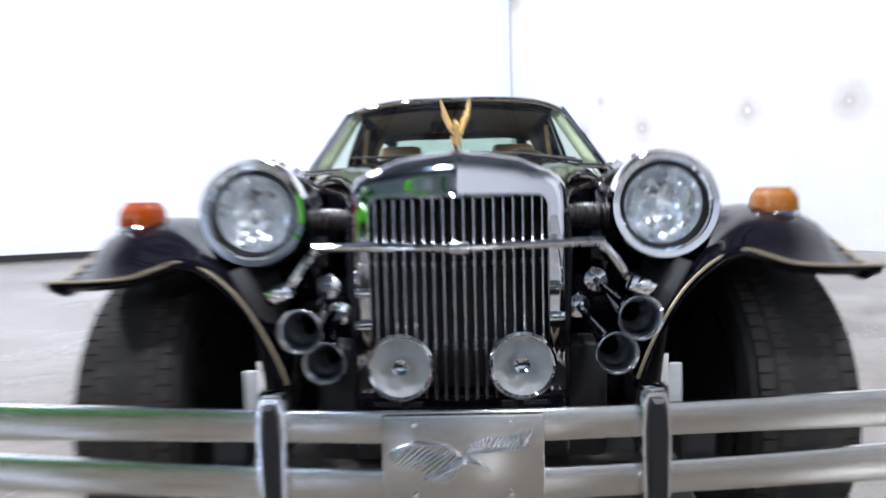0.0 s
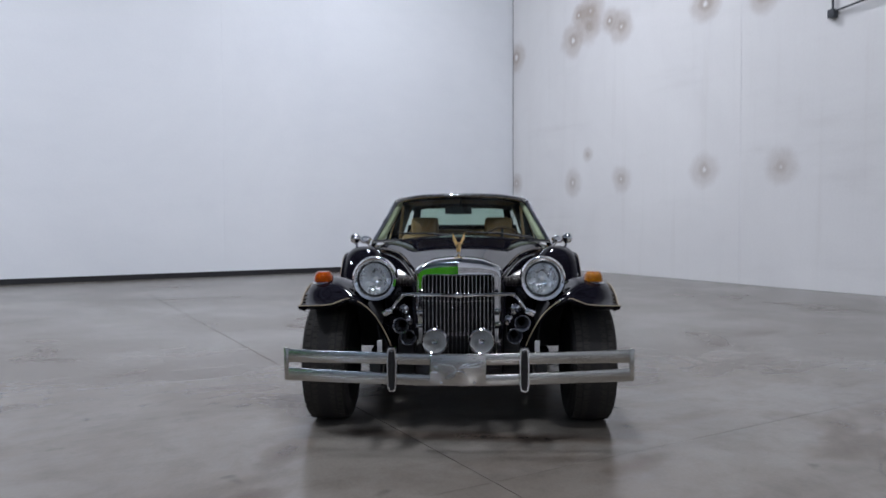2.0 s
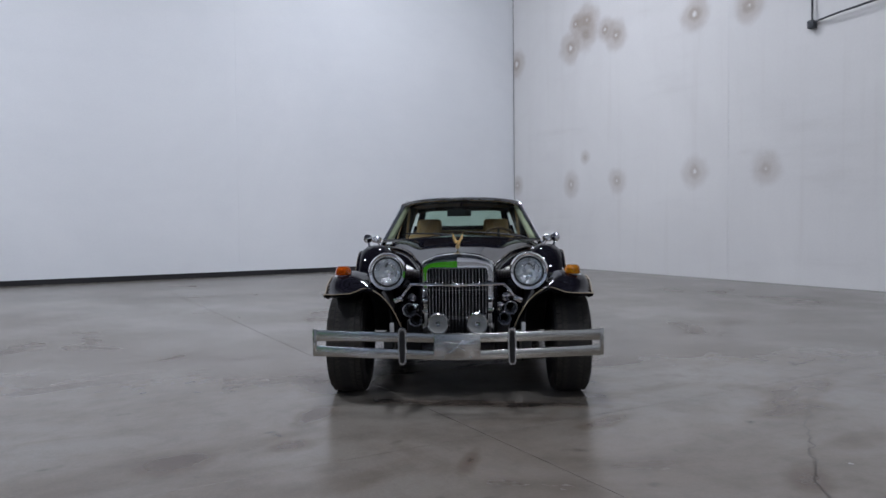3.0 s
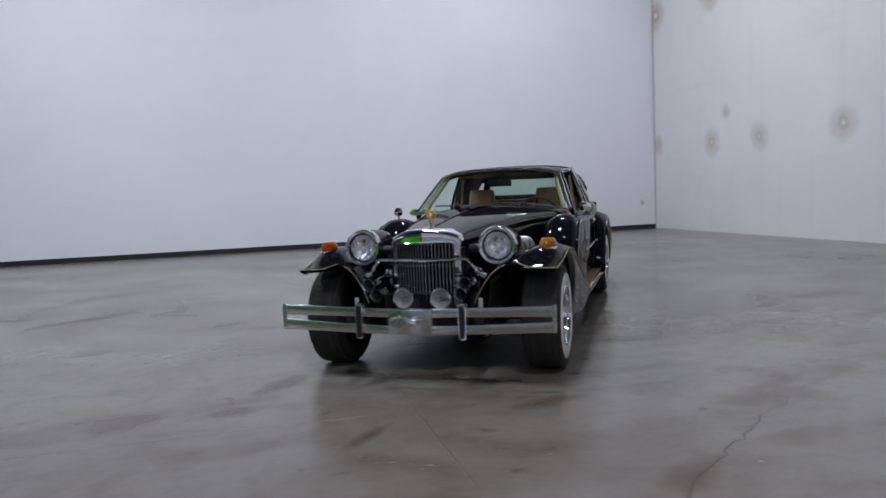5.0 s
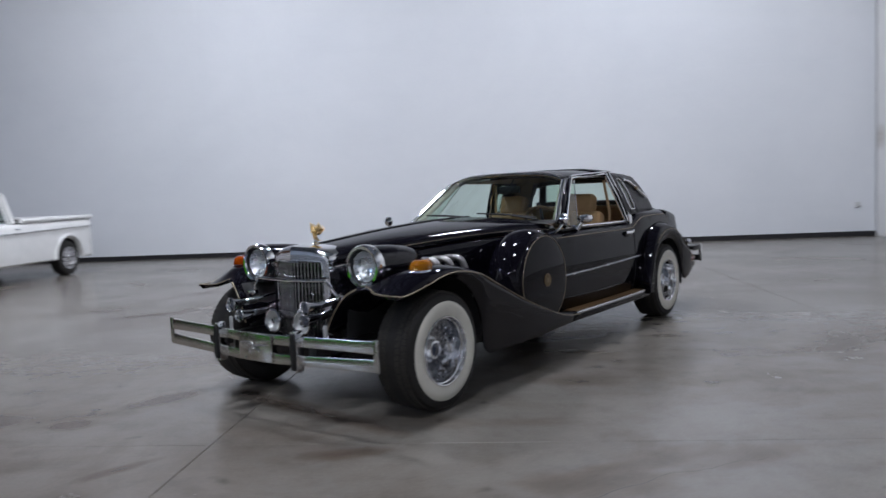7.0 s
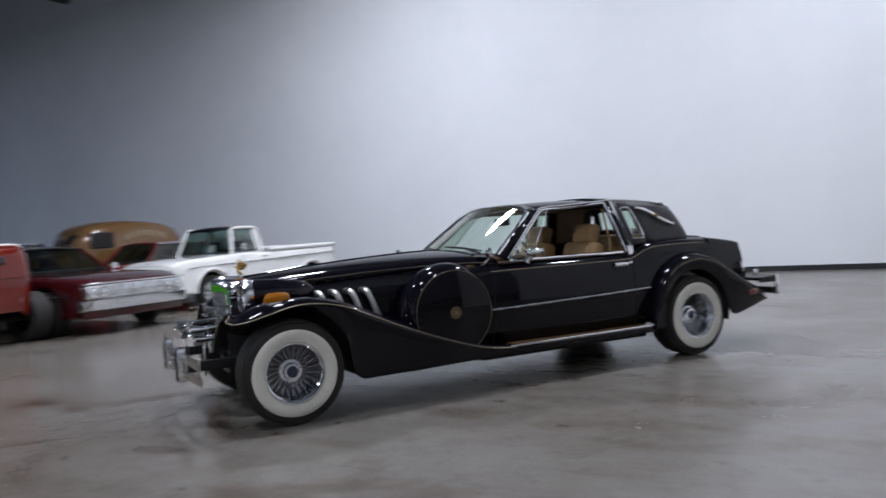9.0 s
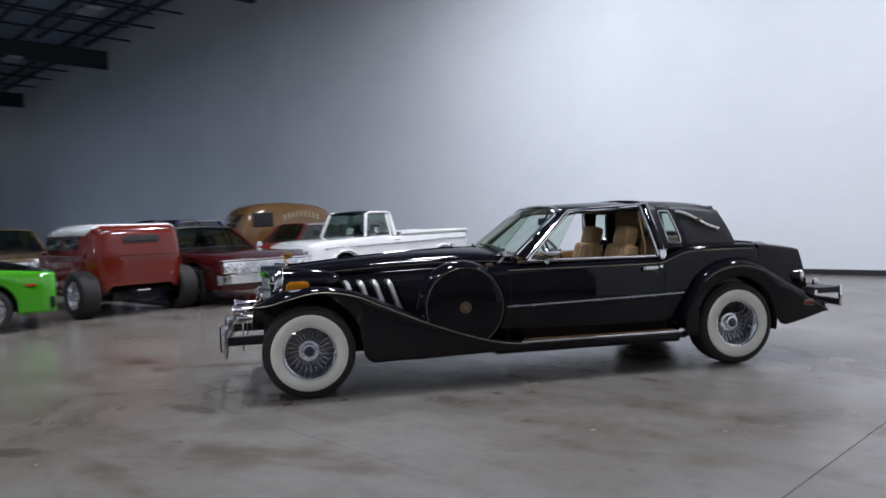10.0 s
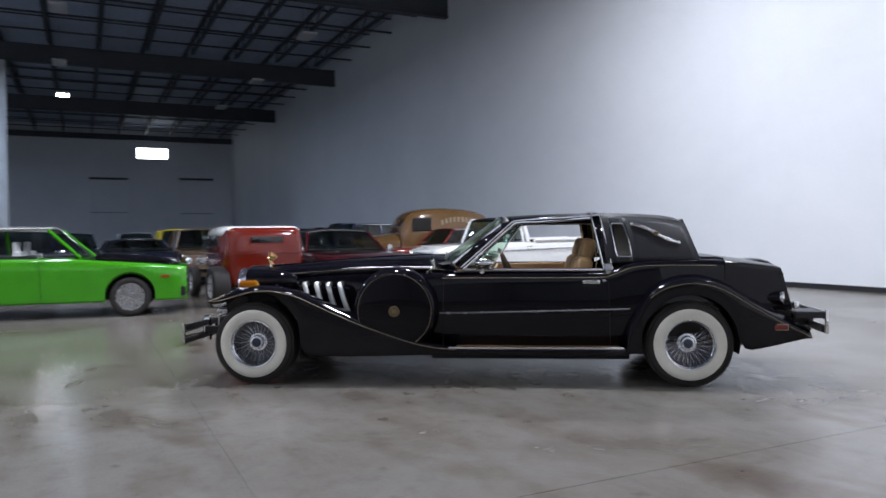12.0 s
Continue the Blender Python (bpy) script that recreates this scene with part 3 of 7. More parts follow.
def hood():
    bm = B()
    rows = []
    for k in range(22):
        y = -0.27 + 1.93 * k / 21
        w, z = interp(HOOD_W, y), interp(HOOD_Z, y)
        drop = 0.055 + 0.02 * k / 21
        half = [(0.0, z), (0.02, z - 0.002)] + [(w * f, z - 0.004 - drop * f ** 2.6) for f in (0.2, 0.4, 0.55, 0.7, 0.82, 0.9)]
        half += [(w * 0.96, z - 0.004 - drop * 0.98), (w * 0.995, z - drop - 0.03), (w, z - drop - 0.06)]
        rows.append([(-x, y + 0.05 * (abs(x) / w) ** 2 * (k / 21), zz) for x, zz in half[::-1]] + [(x, y + 0.05 * (abs(x) / w) ** 2 * (k / 21), zz) for x, zz in half[1:]])
    loft(bm, rows)
    solid(part("hood", bm, M["black"], CAR, angle=0.9), 0.012)
    for sx in (-1, 1):
        # hood side panels down to the fenders
        bm = B()
        rows = []
        for k in range(16):
            y = -0.27 + 1.93 * k / 15
            w, z = interp(HOOD_W, y), interp(HOOD_Z, y)
            d = 0.055 + 0.02 * k / 15
            rows.append([(sx * (w - 0.004), y, z - d - 0.066), (sx * (w + 0.004), y, z - d - 0.075), (sx * (w + 0.012), y, 0.75), (sx * (w + 0.005), y, 0.55), (sx * w, y, 0.30)])
        loft(bm, rows)
        solid(part("hood_side", bm, M["black"], CAR, angle=0.9), 0.012)
        bm = B()
        pts = []
        for k in range(20):
            y = 0.12 + 1.5 * k / 19
            w, z = interp(HOOD_W, y), interp(HOOD_Z, y)
            d = 0.055 + 0.02 * (y + 0.27) / 1.93
            pts.append((sx * (w * 0.994 + 0.003), y, z - d - 0.022 - 0.008 * k / 19))
        tube(bm, pts, 0.0014, 6)
        part("pinstripe", bm, M["pin"], CAR)
    # long centre rib of the hood
    bm = B()
    tube(bm, [(0, y, interp(HOOD_Z, y) + 0.001) for y in (-0.2, 0.1, 0.4, 0.7, 1.0, 1.3, 1.55)], 0.006, 8)
    part("hood_hinge", bm, M["black"], CAR)


hood()

# front fenders: crown and lip heights along the length
F_CROWN = [(-0.385, 0.690), (-0.36, 0.715), (-0.30, 0.745), (-0.2, 0.785), (-0.1, 0.806), (0.02, 0.815), (0.16, 0.808), (0.36, 0.765), (0.55, 0.685), (0.84, 0.555), (1.13, 0.445), (1.41, 0.352), (1.62, 0.308), (1.72, 0.30)]
F_LIP = [(-0.385, 0.676), (-0.30, 0.690), (-0.22, 0.710), (-0.12, 0.735), (0.0, 0.765), (0.16, 0.770), (0.36, 0.730), (0.55, 0.648), (0.84, 0.520), (1.13, 0.410), (1.41, 0.322), (1.62, 0.285), (1.72, 0.28)]
F_IN_X = [(-0.385, 0.395), (-0.2, 0.40), (0.2, 0.42), (0.6, 0.44), (1.0, 0.52), (1.5, 0.66), (1.72, 0.70)]
F_IN_Z = [(-0.385, 0.440), (-0.2, 0.50), (0.2, 0.62), (0.6, 0.60), (1.0, 0.48), (1.5, 0.30), (1.72, 0.27)]
F_OUT = [(-0.385, 0.878), (-0.2, 0.894), (0.1, 0.900), (0.6, 0.900), (1.2, 0.895), (1.72, 0.88)]


FENDER_Y = [-0.392, -0.3915, -0.390, -0.387, -0.382, -0.375, -0.36, -0.34, -0.31, -0.27, -0.22, -0.16, -0.1, -0.03, 0.05, 0.14, 0.24, 0.36, 0.48, 0.6, 0.72, 0.84, 1.0, 1.13, 1.28, 1.41, 1.55, 1.66, 1.72]


def fender_nose():
    """The lip across the nose, from the inner foot to the outer tip."""
    return [(0.362, 0.470), (0.378, 0.510), (0.398, 0.550), (0.425, 0.597), (0.460, 0.645), (0.505, 0.686), (0.555, 0.713), (0.610, 0.725), (0.655, 0.712), (0.70, 0.697), (0.77, 0.692), (0.874, 0.690)]


def nose_sweep(x):
    return 0.05 * math.exp(-((x - 0.61) / 0.07) ** 2) - 0.03 * max(0.0, (0.50 - x) / 0.13)


def fender_row(sx, y):
    """One cross section of the fender, from the inner foot over the crown to the outer lip."""
    xi, zi, xo, zc, zl = interp(F_IN_X, y), interp(F_IN_Z, y), interp(F_OUT, y), interp(F_CROWN, y), interp(F_LIP, y)
    t = min(1.0, max(0.0, (y + 0.392) / 0.24))
    k = math.sqrt(max(0.0, 1 - (1 - t) ** 2))
    sec = []
    for i, (nx, nz) in enumerate(fender_nose()):
        u = i / 11
        x = xi + (xo - xi) * (u ** 0.85)
        if u < 0.62:
            z = zi + (zc - zi) * math.sin(u / 0.62 * math.pi / 2) ** 0.9
        else:
            z = zc + (zl - zc) * ((u - 0.62) / 0.38) ** 3.2
        sec.append((sx * (nx + (x - nx) * t), y + nose_sweep(nx) * (1 - t), nz + (z - nz) * k))
    return sec


def front_fender(sx):
    bm = B()
    rows = [fender_row(sx, y) for y in FENDER_Y]
    lip = [(x, y + 0.006, z - 0.022) for x, y, z in rows[0]]
    loft(bm, [lip] + rows)
    f = part("front_fender", bm, M["black"], CAR, angle=0.9)
    solid(f, 0.012)
    # outer skirt with the wheel arch
    bm = B()
    ys = [-0.392, -0.385, -0.36, -0.33, -0.29, -0.24, -0.18, -0.12, -0.06, 0, 0.06, 0.12, 0.18, 0.24, 0.29, 0.33, 0.36, 0.385, 0.40, 0.405, 0.412, 0.422, 0.437, 0.457, 0.48, 0.52, 0.6, 0.7, 0.84, 1.0, 1.13, 1.28, 1.41, 1.55, 1.72]
    rows = []
    edge = []
    for y in ys:
        x, yy, top = fender_row(1, y)[-1]
        edge.append((sx * (x + 0.003), yy, top))
        arch = R_T + math.sqrt(max(0.0, 0.405 ** 2 - y * y)) if abs(y) < 0.405 else 0.0
        if y < 0:
            low = max(top - 0.028, min(arch, top - 0.012)) if y < -0.24 else min(arch, top - 0.016)
        else:
            low = min(arch, top - 0.016) if y < 0.40 else (0.215 + 0.12 * max(0.0, 1 - math.sqrt(max(0.0, 1 - (1 - min(1.0, (y - 0.40) / 0.10)) ** 2))) + 0.02 * max(0.0, y - 0.50))
        low = min(low, top - 0.012)
        rows.append([(sx * (x + 0.004 - (0.05 if y < 0.75 else 0.012) * max(0, u - 0.35)), y, top + (low - top) * u) for u in (0, 0.08, 0.2, 0.4, 0.6, 0.8, 0.93, 1.0)])
    loft(bm, rows)
    sk = part("skirt", bm, M["vinyl_black"], f, angle=0.9)
    solid(sk, 0.012)
    # gold line along the lip, round the nose and down the inner edge
    bm = B()
    nose = smooth_path([(sx * x, -0.396 + nose_sweep(x), z) for x, z in fender_nose()], 3)
    tube(bm, nose[:-2] + edge, 0.0036, 6)
    part("gold_line", bm, M["pin"], f)
    # dark inner well
    bm = B()
    rows = []
    for x in (0.44, 0.55, 0.85):
        rows.append([(sx * x, y, z) for y, z in arc(0, R_T, 0.42, -2, 110, 16)])
    loft(bm, rows)
    part("wheel_well", bm, M["under"], f)
    bm = B()
    loft(bm, [[(sx * x, y, z) for x, z in ((0.425, 0.24), (0.43, 0.45), (0.45, 0.60), (0.50, 0.70))] for y in (-0.335, -0.20, 0.0, 0.2, 0.45)])
    solid(part("inner_liner", bm, M["under"], f), 0.01, 0)


for side in (-1, 1):
    front_fender(side)

# rear fenders
R_TOP = [(3.10, 0.30), (3.12, 0.42), (3.18, 0.565), (3.29, 0.735), (3.40, 0.805), (3.53, 0.842), (3.69, 0.845), (3.86, 0.795), (4.08, 0.662), (4.29, 0.542), (4.51, 0.432), (4.58, 0.398)]


def rear_fender(sx):
    bm = B()
    ys = [3.10, 3.11, 3.125, 3.15, 3.18, 3.23, 3.29, 3.36, 3.45, 3.55, 3.65, 3.75, 3.86, 3.95, 4.08, 4.18, 4.29, 4.4, 4.5, 4.555]
    rows, outs = [], []
    for y in ys:
        top = interp(R_TOP, y)
        k = min(1.0, max(0.0, (4.66 - y) / 0.5)) ** 0.32
        xo = 0.70 + 0.205 * k
        r = 0.03
        rows.append([(sx * 0.66, y + 0.0, top + 0.050), (sx * 0.74, y, top + 0.048), (sx * 0.81, y, top + 0.034), (sx * (xo - r * 1.6), y, top + 0.012), (sx * (xo - r * 0.6), y, top - 0.002), (sx * xo, y, top - r)])
        outs.append((y, xo, top - r))
    loft(bm, rows)
    f = part("rear_fender", bm, M["black"], CAR, angle=0.9)
    solid(f, 0.012)
    bm = B()
    rows = []
    dense = [3.10, 3.13, 3.16, 3.19, 3.21, 3.222, 3.2255, 3.232, 3.245, 3.27, 3.31, 3.36, 3.42, 3.48, 3.54, 3.6, 3.66, 3.72, 3.78, 3.84, 3.89, 3.93, 3.955, 3.968, 3.9745, 3.978, 4.0, 4.02, 4.045, 4.07, 4.10, 4.15, 4.24, 4.35, 4.43, 4.5, 4.555]
    txo = [(y, x) for y, x, z in outs]
    tz = [(y, z) for y, x, z in outs]
    for y in dense:
        top, x = interp(tz, y), interp(txo, y)
        a = y - WB
        if abs(a) < 0.375:
            low = R_T + math.sqrt(0.375 ** 2 - a * a)
            low = min(low, top - 0.012)
        elif a < 0:
            low = 0.25
        else:
            low = 0.272 + (y - 4.0) * 0.19 + 0.5 * max(0.0, 4.07 - y) + 1.6 * max(0.0, 4.02 - y)
        low = min(low, top - 0.012)
        rows.append([(sx * (x + 0.002 - 0.035 * max(0, u - 0.4)), y, top + (low - top) * u) for u in (0, 0.1, 0.25, 0.5, 0.75, 0.92, 1.0)])
    loft(bm, rows)
    sk = part("skirt", bm, M["vinyl_black"], f, angle=0.9)
    solid(sk, 0.012)
    bm = B()
    tube(bm, [(sx * (x + 0.001), y, z) for y, x, z in outs[6:]], 0.0022, 6)
    part("gold_line", bm, M["pin"], f)
    bm = B()
    rows = []
    for x in (0.50, 0.6, 0.88):
        rows.append([(sx * x, y, z) for y, z in arc(WB, R_T, 0.39, -15, 150, 20)])
    loft(bm, rows)
    part("wheel_well", bm, M["under"], f)
    bm = B()
    box(bm, min(sx * 0.85, sx * 0.893), max(sx * 0.85, sx * 0.893), 4.238, 4.352, 0.443, 0.493, 0.004)
    part("reflector_frame", bm, M["pin"], f)
    bm = B()
    box(bm, min(sx * 0.85, sx * 0.896), max(sx * 0.85, sx * 0.896), 4.244, 4.346, 0.449, 0.487, 0.004)
    part("side_reflector", bm, M["red_lens"], f, "red side reflector")


for side in (-1, 1):
    rear_fender(side)


def running_board(sx):
    bm = B()
    box(bm, *sorted((sx * 0.60, sx * 0.885)), 1.62, 3.12, 0.235, 0.292, 0.012)
    b = part("running_board", bm, M["vinyl_black"], CAR)
    bm = B()
    box(bm, *sorted((sx * 0.70, sx * 0.865)), 1.72, 3.06, 0.2925, 0.300, 0.003)
    part("step_mat", bm, M["wood"], b, "brown step mat")
    bm = B()
    box(bm, *sorted((sx * 0.867, sx * 0.888)), 1.66, 3.08, 0.286, 0.304, 0.004)
    part("edge_trim", bm, M["chrome"], b)
    bm = B()
    box(bm, *sorted((sx * 0.60, sx * 0.72)), 1.50, 3.15, 0.18, 0.30, 0.01)
    part("sill", bm, M["under"], b)


for side in (-1, 1):
    running_board(side)


def side_spare(sx):
    c = Vector((sx * 0.603, 1.21, 0.597))
    m = Matrix.Translation(c) @ (AX if sx > 0 else AXN)
    bm = B()
    lathe(bm, [(0.0, -0.02), (0.30, -0.02), (0.345, 0.02), (0.365, 0.08), (0.365, 0.15), (0.352, 0.205), (0.325, 0.24), (0.318, 0.245)], m, 56)
    s = part("side_spare_cover", bm, M["black"], CAR)
    bm = B()
    lathe(bm, [(0.318, 0.245), (0.318, 0.260), (0.314, 0.266), (0.306, 0.268), (0.26, 0.274), (0.20, 0.279), (0.12, 0.283), (0.0, 0.285)], m, 56)
    part("cover_disc", bm, M["satin_gloss"], s)
    bm = B()
    lathe(bm, [(0.311, 0.2685), (0.311, 0.2710), (0.3082, 0.2710), (0.3082, 0.2685)], m, 56, True)
    part("gold_line", bm, M["pin"], s)
    bm = B()
    lathe(bm, [(0.046, 0.282), (0.046, 0.289), (0.042, 0.292), (0.030, 0.292), (0.028, 0.288), (0.0, 0.289)], m, 32)
    part("medallion", bm, M["bronze"], s, "round bronze medallion")
    bm = B()
    box(bm, -0.011, 0.011, -0.011, 0.011, 0.289, 0.294, 0.003, 1, m)
    for a in range(4):
        box(bm, 0.013, 0.022, -0.004, 0.004, 0.289, 0.293, 0.001, 1, m @ pose(0, 0, 0, 0, 0, 45 + 90 * a))
    part("medallion_emblem", bm, M["pin"], s)


M["satin_gloss"] = car_paint("black_cover_paint", (0.0046, 0.0040, 0.0062), 0.12, 0.0, 0.5)
M["bronze"] = chrome_metal("bronze", (0.20, 0.145, 0.085), 0.3)
for side in (-1, 1):
    side_spare(side)


# ---- wheels ----
def wheel_mesh():
    meshes = {}

    def keep(name, bm, mat):
        finish(bm)
        me = bpy.data.meshes.new(name)
        bm.to_mesh(me)
        bm.free()
        me.materials.append(mat)
        meshes[name] = me
    # local z is the outward side of the wheel
    bm = B()
    prof = [(0.214, -0.10), (0.25, -0.125), (0.295, -0.128), (0.325, -0.118), (0.338, -0.100), (0.348, -0.06), (0.350, 0.0), (0.348, 0.06), (0.338, 0.100), (0.325, 0.118), (0.298, 0.127), (0.275, 0.126), (0.21, 0.115)]
    lathe(bm, prof, Matrix(), 64)
    keep("tyre", bm, M["rubber"])
    bm = B()
    for k in range(60):
        a = 2 * math.pi * k / 60
        for h, o in ((-0.085, 0.0), (-0.045, 0.5), (0.0, 0.0), (0.045, 0.5), (0.085, 0.0)):
            mm = Matrix.Rotation(a + o * 2 * math.pi / 60, 4, "Z") @ Matrix.Translation((0.345 - (0.004 if abs(h) > 0.06 else 0), 0, h))
            box(bm, -0.006, 0.0035, -0.0155, 0.0140, -0.0185, 0.0185, 0.0, 1, mm)
    keep("tread", bm, M["tread"])
    bm = B()
    lathe(bm, [(0.287, 0.1266), (0.283, 0.1300), (0.255, 0.1335), (0.228, 0.1320), (0.206, 0.127), (0.199, 0.119)], Matrix(), 64)
    keep("whitewall", bm, M["white_rubber"])
    # deep-dished rim: rolled lip, step, long bright barrel and the drop behind the spokes
    bm = B()
    lathe(bm, [(0.200, 0.118), (0.203, 0.126), (0.199, 0.1325), (0.193, 0.131), (0.190, 0.121), (0.189, 0.110), (0.184, 0.106), (0.182, 0.098), (0.179, 0.050), (0.175, 0.022), (0.169, 0.004), (0.163, -0.010), (0.158, -0.025), (0.156, -0.06), (0.17, -0.09), (0.20, -0.102)], Matrix(), 72)
    keep("rim", bm, M["chrome"])
    bm = B()
    lathe(bm, [(0.157, -0.055), (0.12, -0.066), (0.05, -0.062), (0.0, -0.062)], Matrix(), 32)
    keep("brake_disc", bm, M["brake"])
    bm = B()
    lathe(bm, [(0.232, -0.122), (0.2, -0.128), (0.1, -0.12), (0.0, -0.12)], Matrix(), 40)
    keep("dust_shield", bm, M["under"])
    # stepped hub: drilled flange, barrel and a raised cap ring
    bm = B()
    lathe(bm, [(0.074, -0.05), (0.078, -0.020), (0.080, 0.004), (0.076, 0.010), (0.062, 0.012), (0.059, 0.022), (0.057, 0.040), (0.052, 0.050), (0.040, 0.052), (0.037, 0.046), (0.0, 0.046)], Matrix(), 36)
    for k in range(12):
        lathe(bm, [(0.0055, 0.010), (0.005, 0.016), (0.0, 0.017)], Matrix.Rotation(2 * math.pi * k / 12, 4, "Z") @ Matrix.Translation((0.071, 0, 0)), 6)
    keep("hub", bm, M["hub_metal"])
    bm = B()
    lathe(bm, [(0.036, 0.045), (0.036, 0.049), (0.030, 0.052), (0.0, 0.054)], Matrix(), 28)
    box(bm, -0.009, 0.009, -0.009, 0.009, 0.050, 0.056, 0.002)
    keep("hub_badge", bm, M["badge"])
    bm = B()
    tube(bm, [(0.077, 0, 0.004), (0.168, 0.0, -0.004)], 0.0024, 6)
    keep("spoke", bm, M["spoke_steel"])
    bm = B()
    tube(bm, [(0.075, 0, -0.022), (0.172, 0.0, 0.012)], 0.0024, 6)
    keep("spoke_inner", bm, M["spoke_steel"])
    return meshes


M["hub_metal"] = principled("polished_alloy", (0.86, 0.88, 0.92), 0.14, 0.9)
M["badge"] = car_paint("dark_blue_enamel", (0.02, 0.03, 0.06), 0.2)
M["brake"] = chrome_metal("dull_brake_metal", (0.16, 0.16, 0.17), 0.4)
M["spoke_steel"] = chrome_metal("spoke_steel", (0.50, 0.51, 0.55), 0.08)
WHEEL = wheel_mesh()


def wheel(sx, y):
    wh = new("wheel")
    wh.parent = CAR
    wh.matrix_basis = Matrix.Translation((sx * 0.757, y, R_T + FLOOR_Z)) @ (AX if sx > 0 else AXN)
    for n in ("tyre", "tread", "whitewall", "rim", "brake_disc", "dust_shield", "hub", "hub_badge"):
        o = new(n, WHEEL[n])
        o.parent = wh
    for k in range(96):
        o = new("spoke", WHEEL["spoke" if k % 2 else "spoke_inner"])
        o.parent = wh
        skew = (15 if k % 2 else 26) * (1 if (k // 2) % 2 else -1)
        o.matrix_basis = Matrix.Rotation(2 * math.pi * k / 96, 4, "Z") @ Matrix.Translation((0.078, 0, 0)) @ Matrix.Rotation(radians(skew), 4, "Z") @ Matrix.Translation((-0.078, 0, 0))


for side in (-1, 1):
    for y in (0.0, WB):
        wheel(side, y)


# ---- grille ----
def grille():
    g = thing_part("grille", CAR)
    # polished shell: round-shouldered frame round the bars
    bm = B()
    def outline(w, z0, zs, zt):
        half = [(w, z0), (w, zs), (w - 0.004, zs + 0.030), (w - 0.020, zs + 0.052), (w - 0.05, zs + 0.066), (w * 0.55, zs + 0.066 + (zt - zs - 0.066) * 0.6), (w * 0.25, zt - 0.006), (0.0, zt)]
        return half + [(-a, b) for a, b in half[::-1][1:]]
    def inner(w, z0, zt):
        half = [(w, z0), (w, zt - 0.05), (w, zt - 0.02), (w - 0.006, zt - 0.006), (w - 0.02, zt), (w * 0.55, zt), (w * 0.25, zt), (0.0, zt)]
        return half + [(-a, b) for a, b in half[::-1][1:]]
    o1, i1 = outline(0.250, 0.405, 0.845, 0.953), inner(0.198, 0.405, 0.850)
    def vee(x):
        return 0.34 * abs(x)
    def between(k, y):
        return [(i[0] + (o[0] - i[0]) * k, y + vee(i[0] + (o[0] - i[0]) * k), i[1] + (o[1] - i[1]) * k) for o, i in zip(o1, i1)]
    # the face stands upright beside the bars and leans back towards the outer edge
    secs = [between(1.0, -0.16), between(1.0, -0.292), between(0.985, -0.318), between(0.94, -0.338), between(0.84, -0.3475), between(0.70, -0.3512), between(0.45, -0.3518), between(0.22, -0.3515), between(0.08, -0.352), between(0.03, -0.357), between(0.0, -0.355), between(0.0, -0.30)]
    loft(bm, secs)
    part("grille_shell", bm, M["chrome"], g, "polished chrome grille shell", angle=0.5)
    bm = B()
    box(bm, -0.2, 0.2, -0.235, -0.225, 0.40, 0.86)
    part("grille_back", bm, M["under"], g)
    bm = B()
    for z0, z1 in ((0.405, 0.848),):
        tube(bm, [(0, -0.335, z0), (0, -0.335, z1)], 0.0062, 10, True, 1.7)
    finish(bm)
    me = bpy.data.meshes.new("grille_bar")
    bm.to_mesh(me)
    bm.free()
    me.materials.append(M["bar_metal"])
    for k in range(18):
        x = -0.1870 + 0.0220 * k
        o = new("grille_bar", me)
        o.parent = g
        o.location = (x, 0.34 * abs(x), 0.0)
    # horn bar across the grille, bent down at both ends to the fenders
    bm = B()
    pts = [(-0.385, -0.33, 0.655), (-0.36, -0.345, 0.675), (-0.335, -0.355, 0.71), (-0.305, -0.36, 0.742), (-0.28, -0.365, 0.75), (0, -0.390, 0.745), (0.28, -0.365, 0.75), (0.305, -0.36, 0.742), (0.335, -0.355, 0.71), (0.36, -0.345, 0.675), (0.385, -0.33, 0.655)]
    tube(bm, smooth_path(pts, 3), 0.0095, 10)
    lathe(bm, [(0.0, 0.03), (0.014, 0.02), (0.016, 0.0), (0.014, -0.02), (0.0, -0.03)], Matrix.Translation((0, -0.390, 0.745)) @ AX, 16)
    part("cross_bar", bm, M["chrome"], CAR)
    for sx in (-1, 1):
        bm = B()
        box(bm, -0.03, 0.03, -0.02, 0.02, -0.018, 0.018, 0.008, 2, pose(sx * 0.395, -0.33, 0.648, 0, sx * 25, 0))
        lathe(bm, [(0.0, 0.02), (0.013, 0.016), (0.015, 0.0)], pose(sx * 0.395, -0.35, 0.655, 90, 0, 0), 12)
        part("bar_bracket", bm, M["chrome"], CAR)


def thing_part(name, parent):
    o = new(name)
    o.parent = parent
    return o


grille()


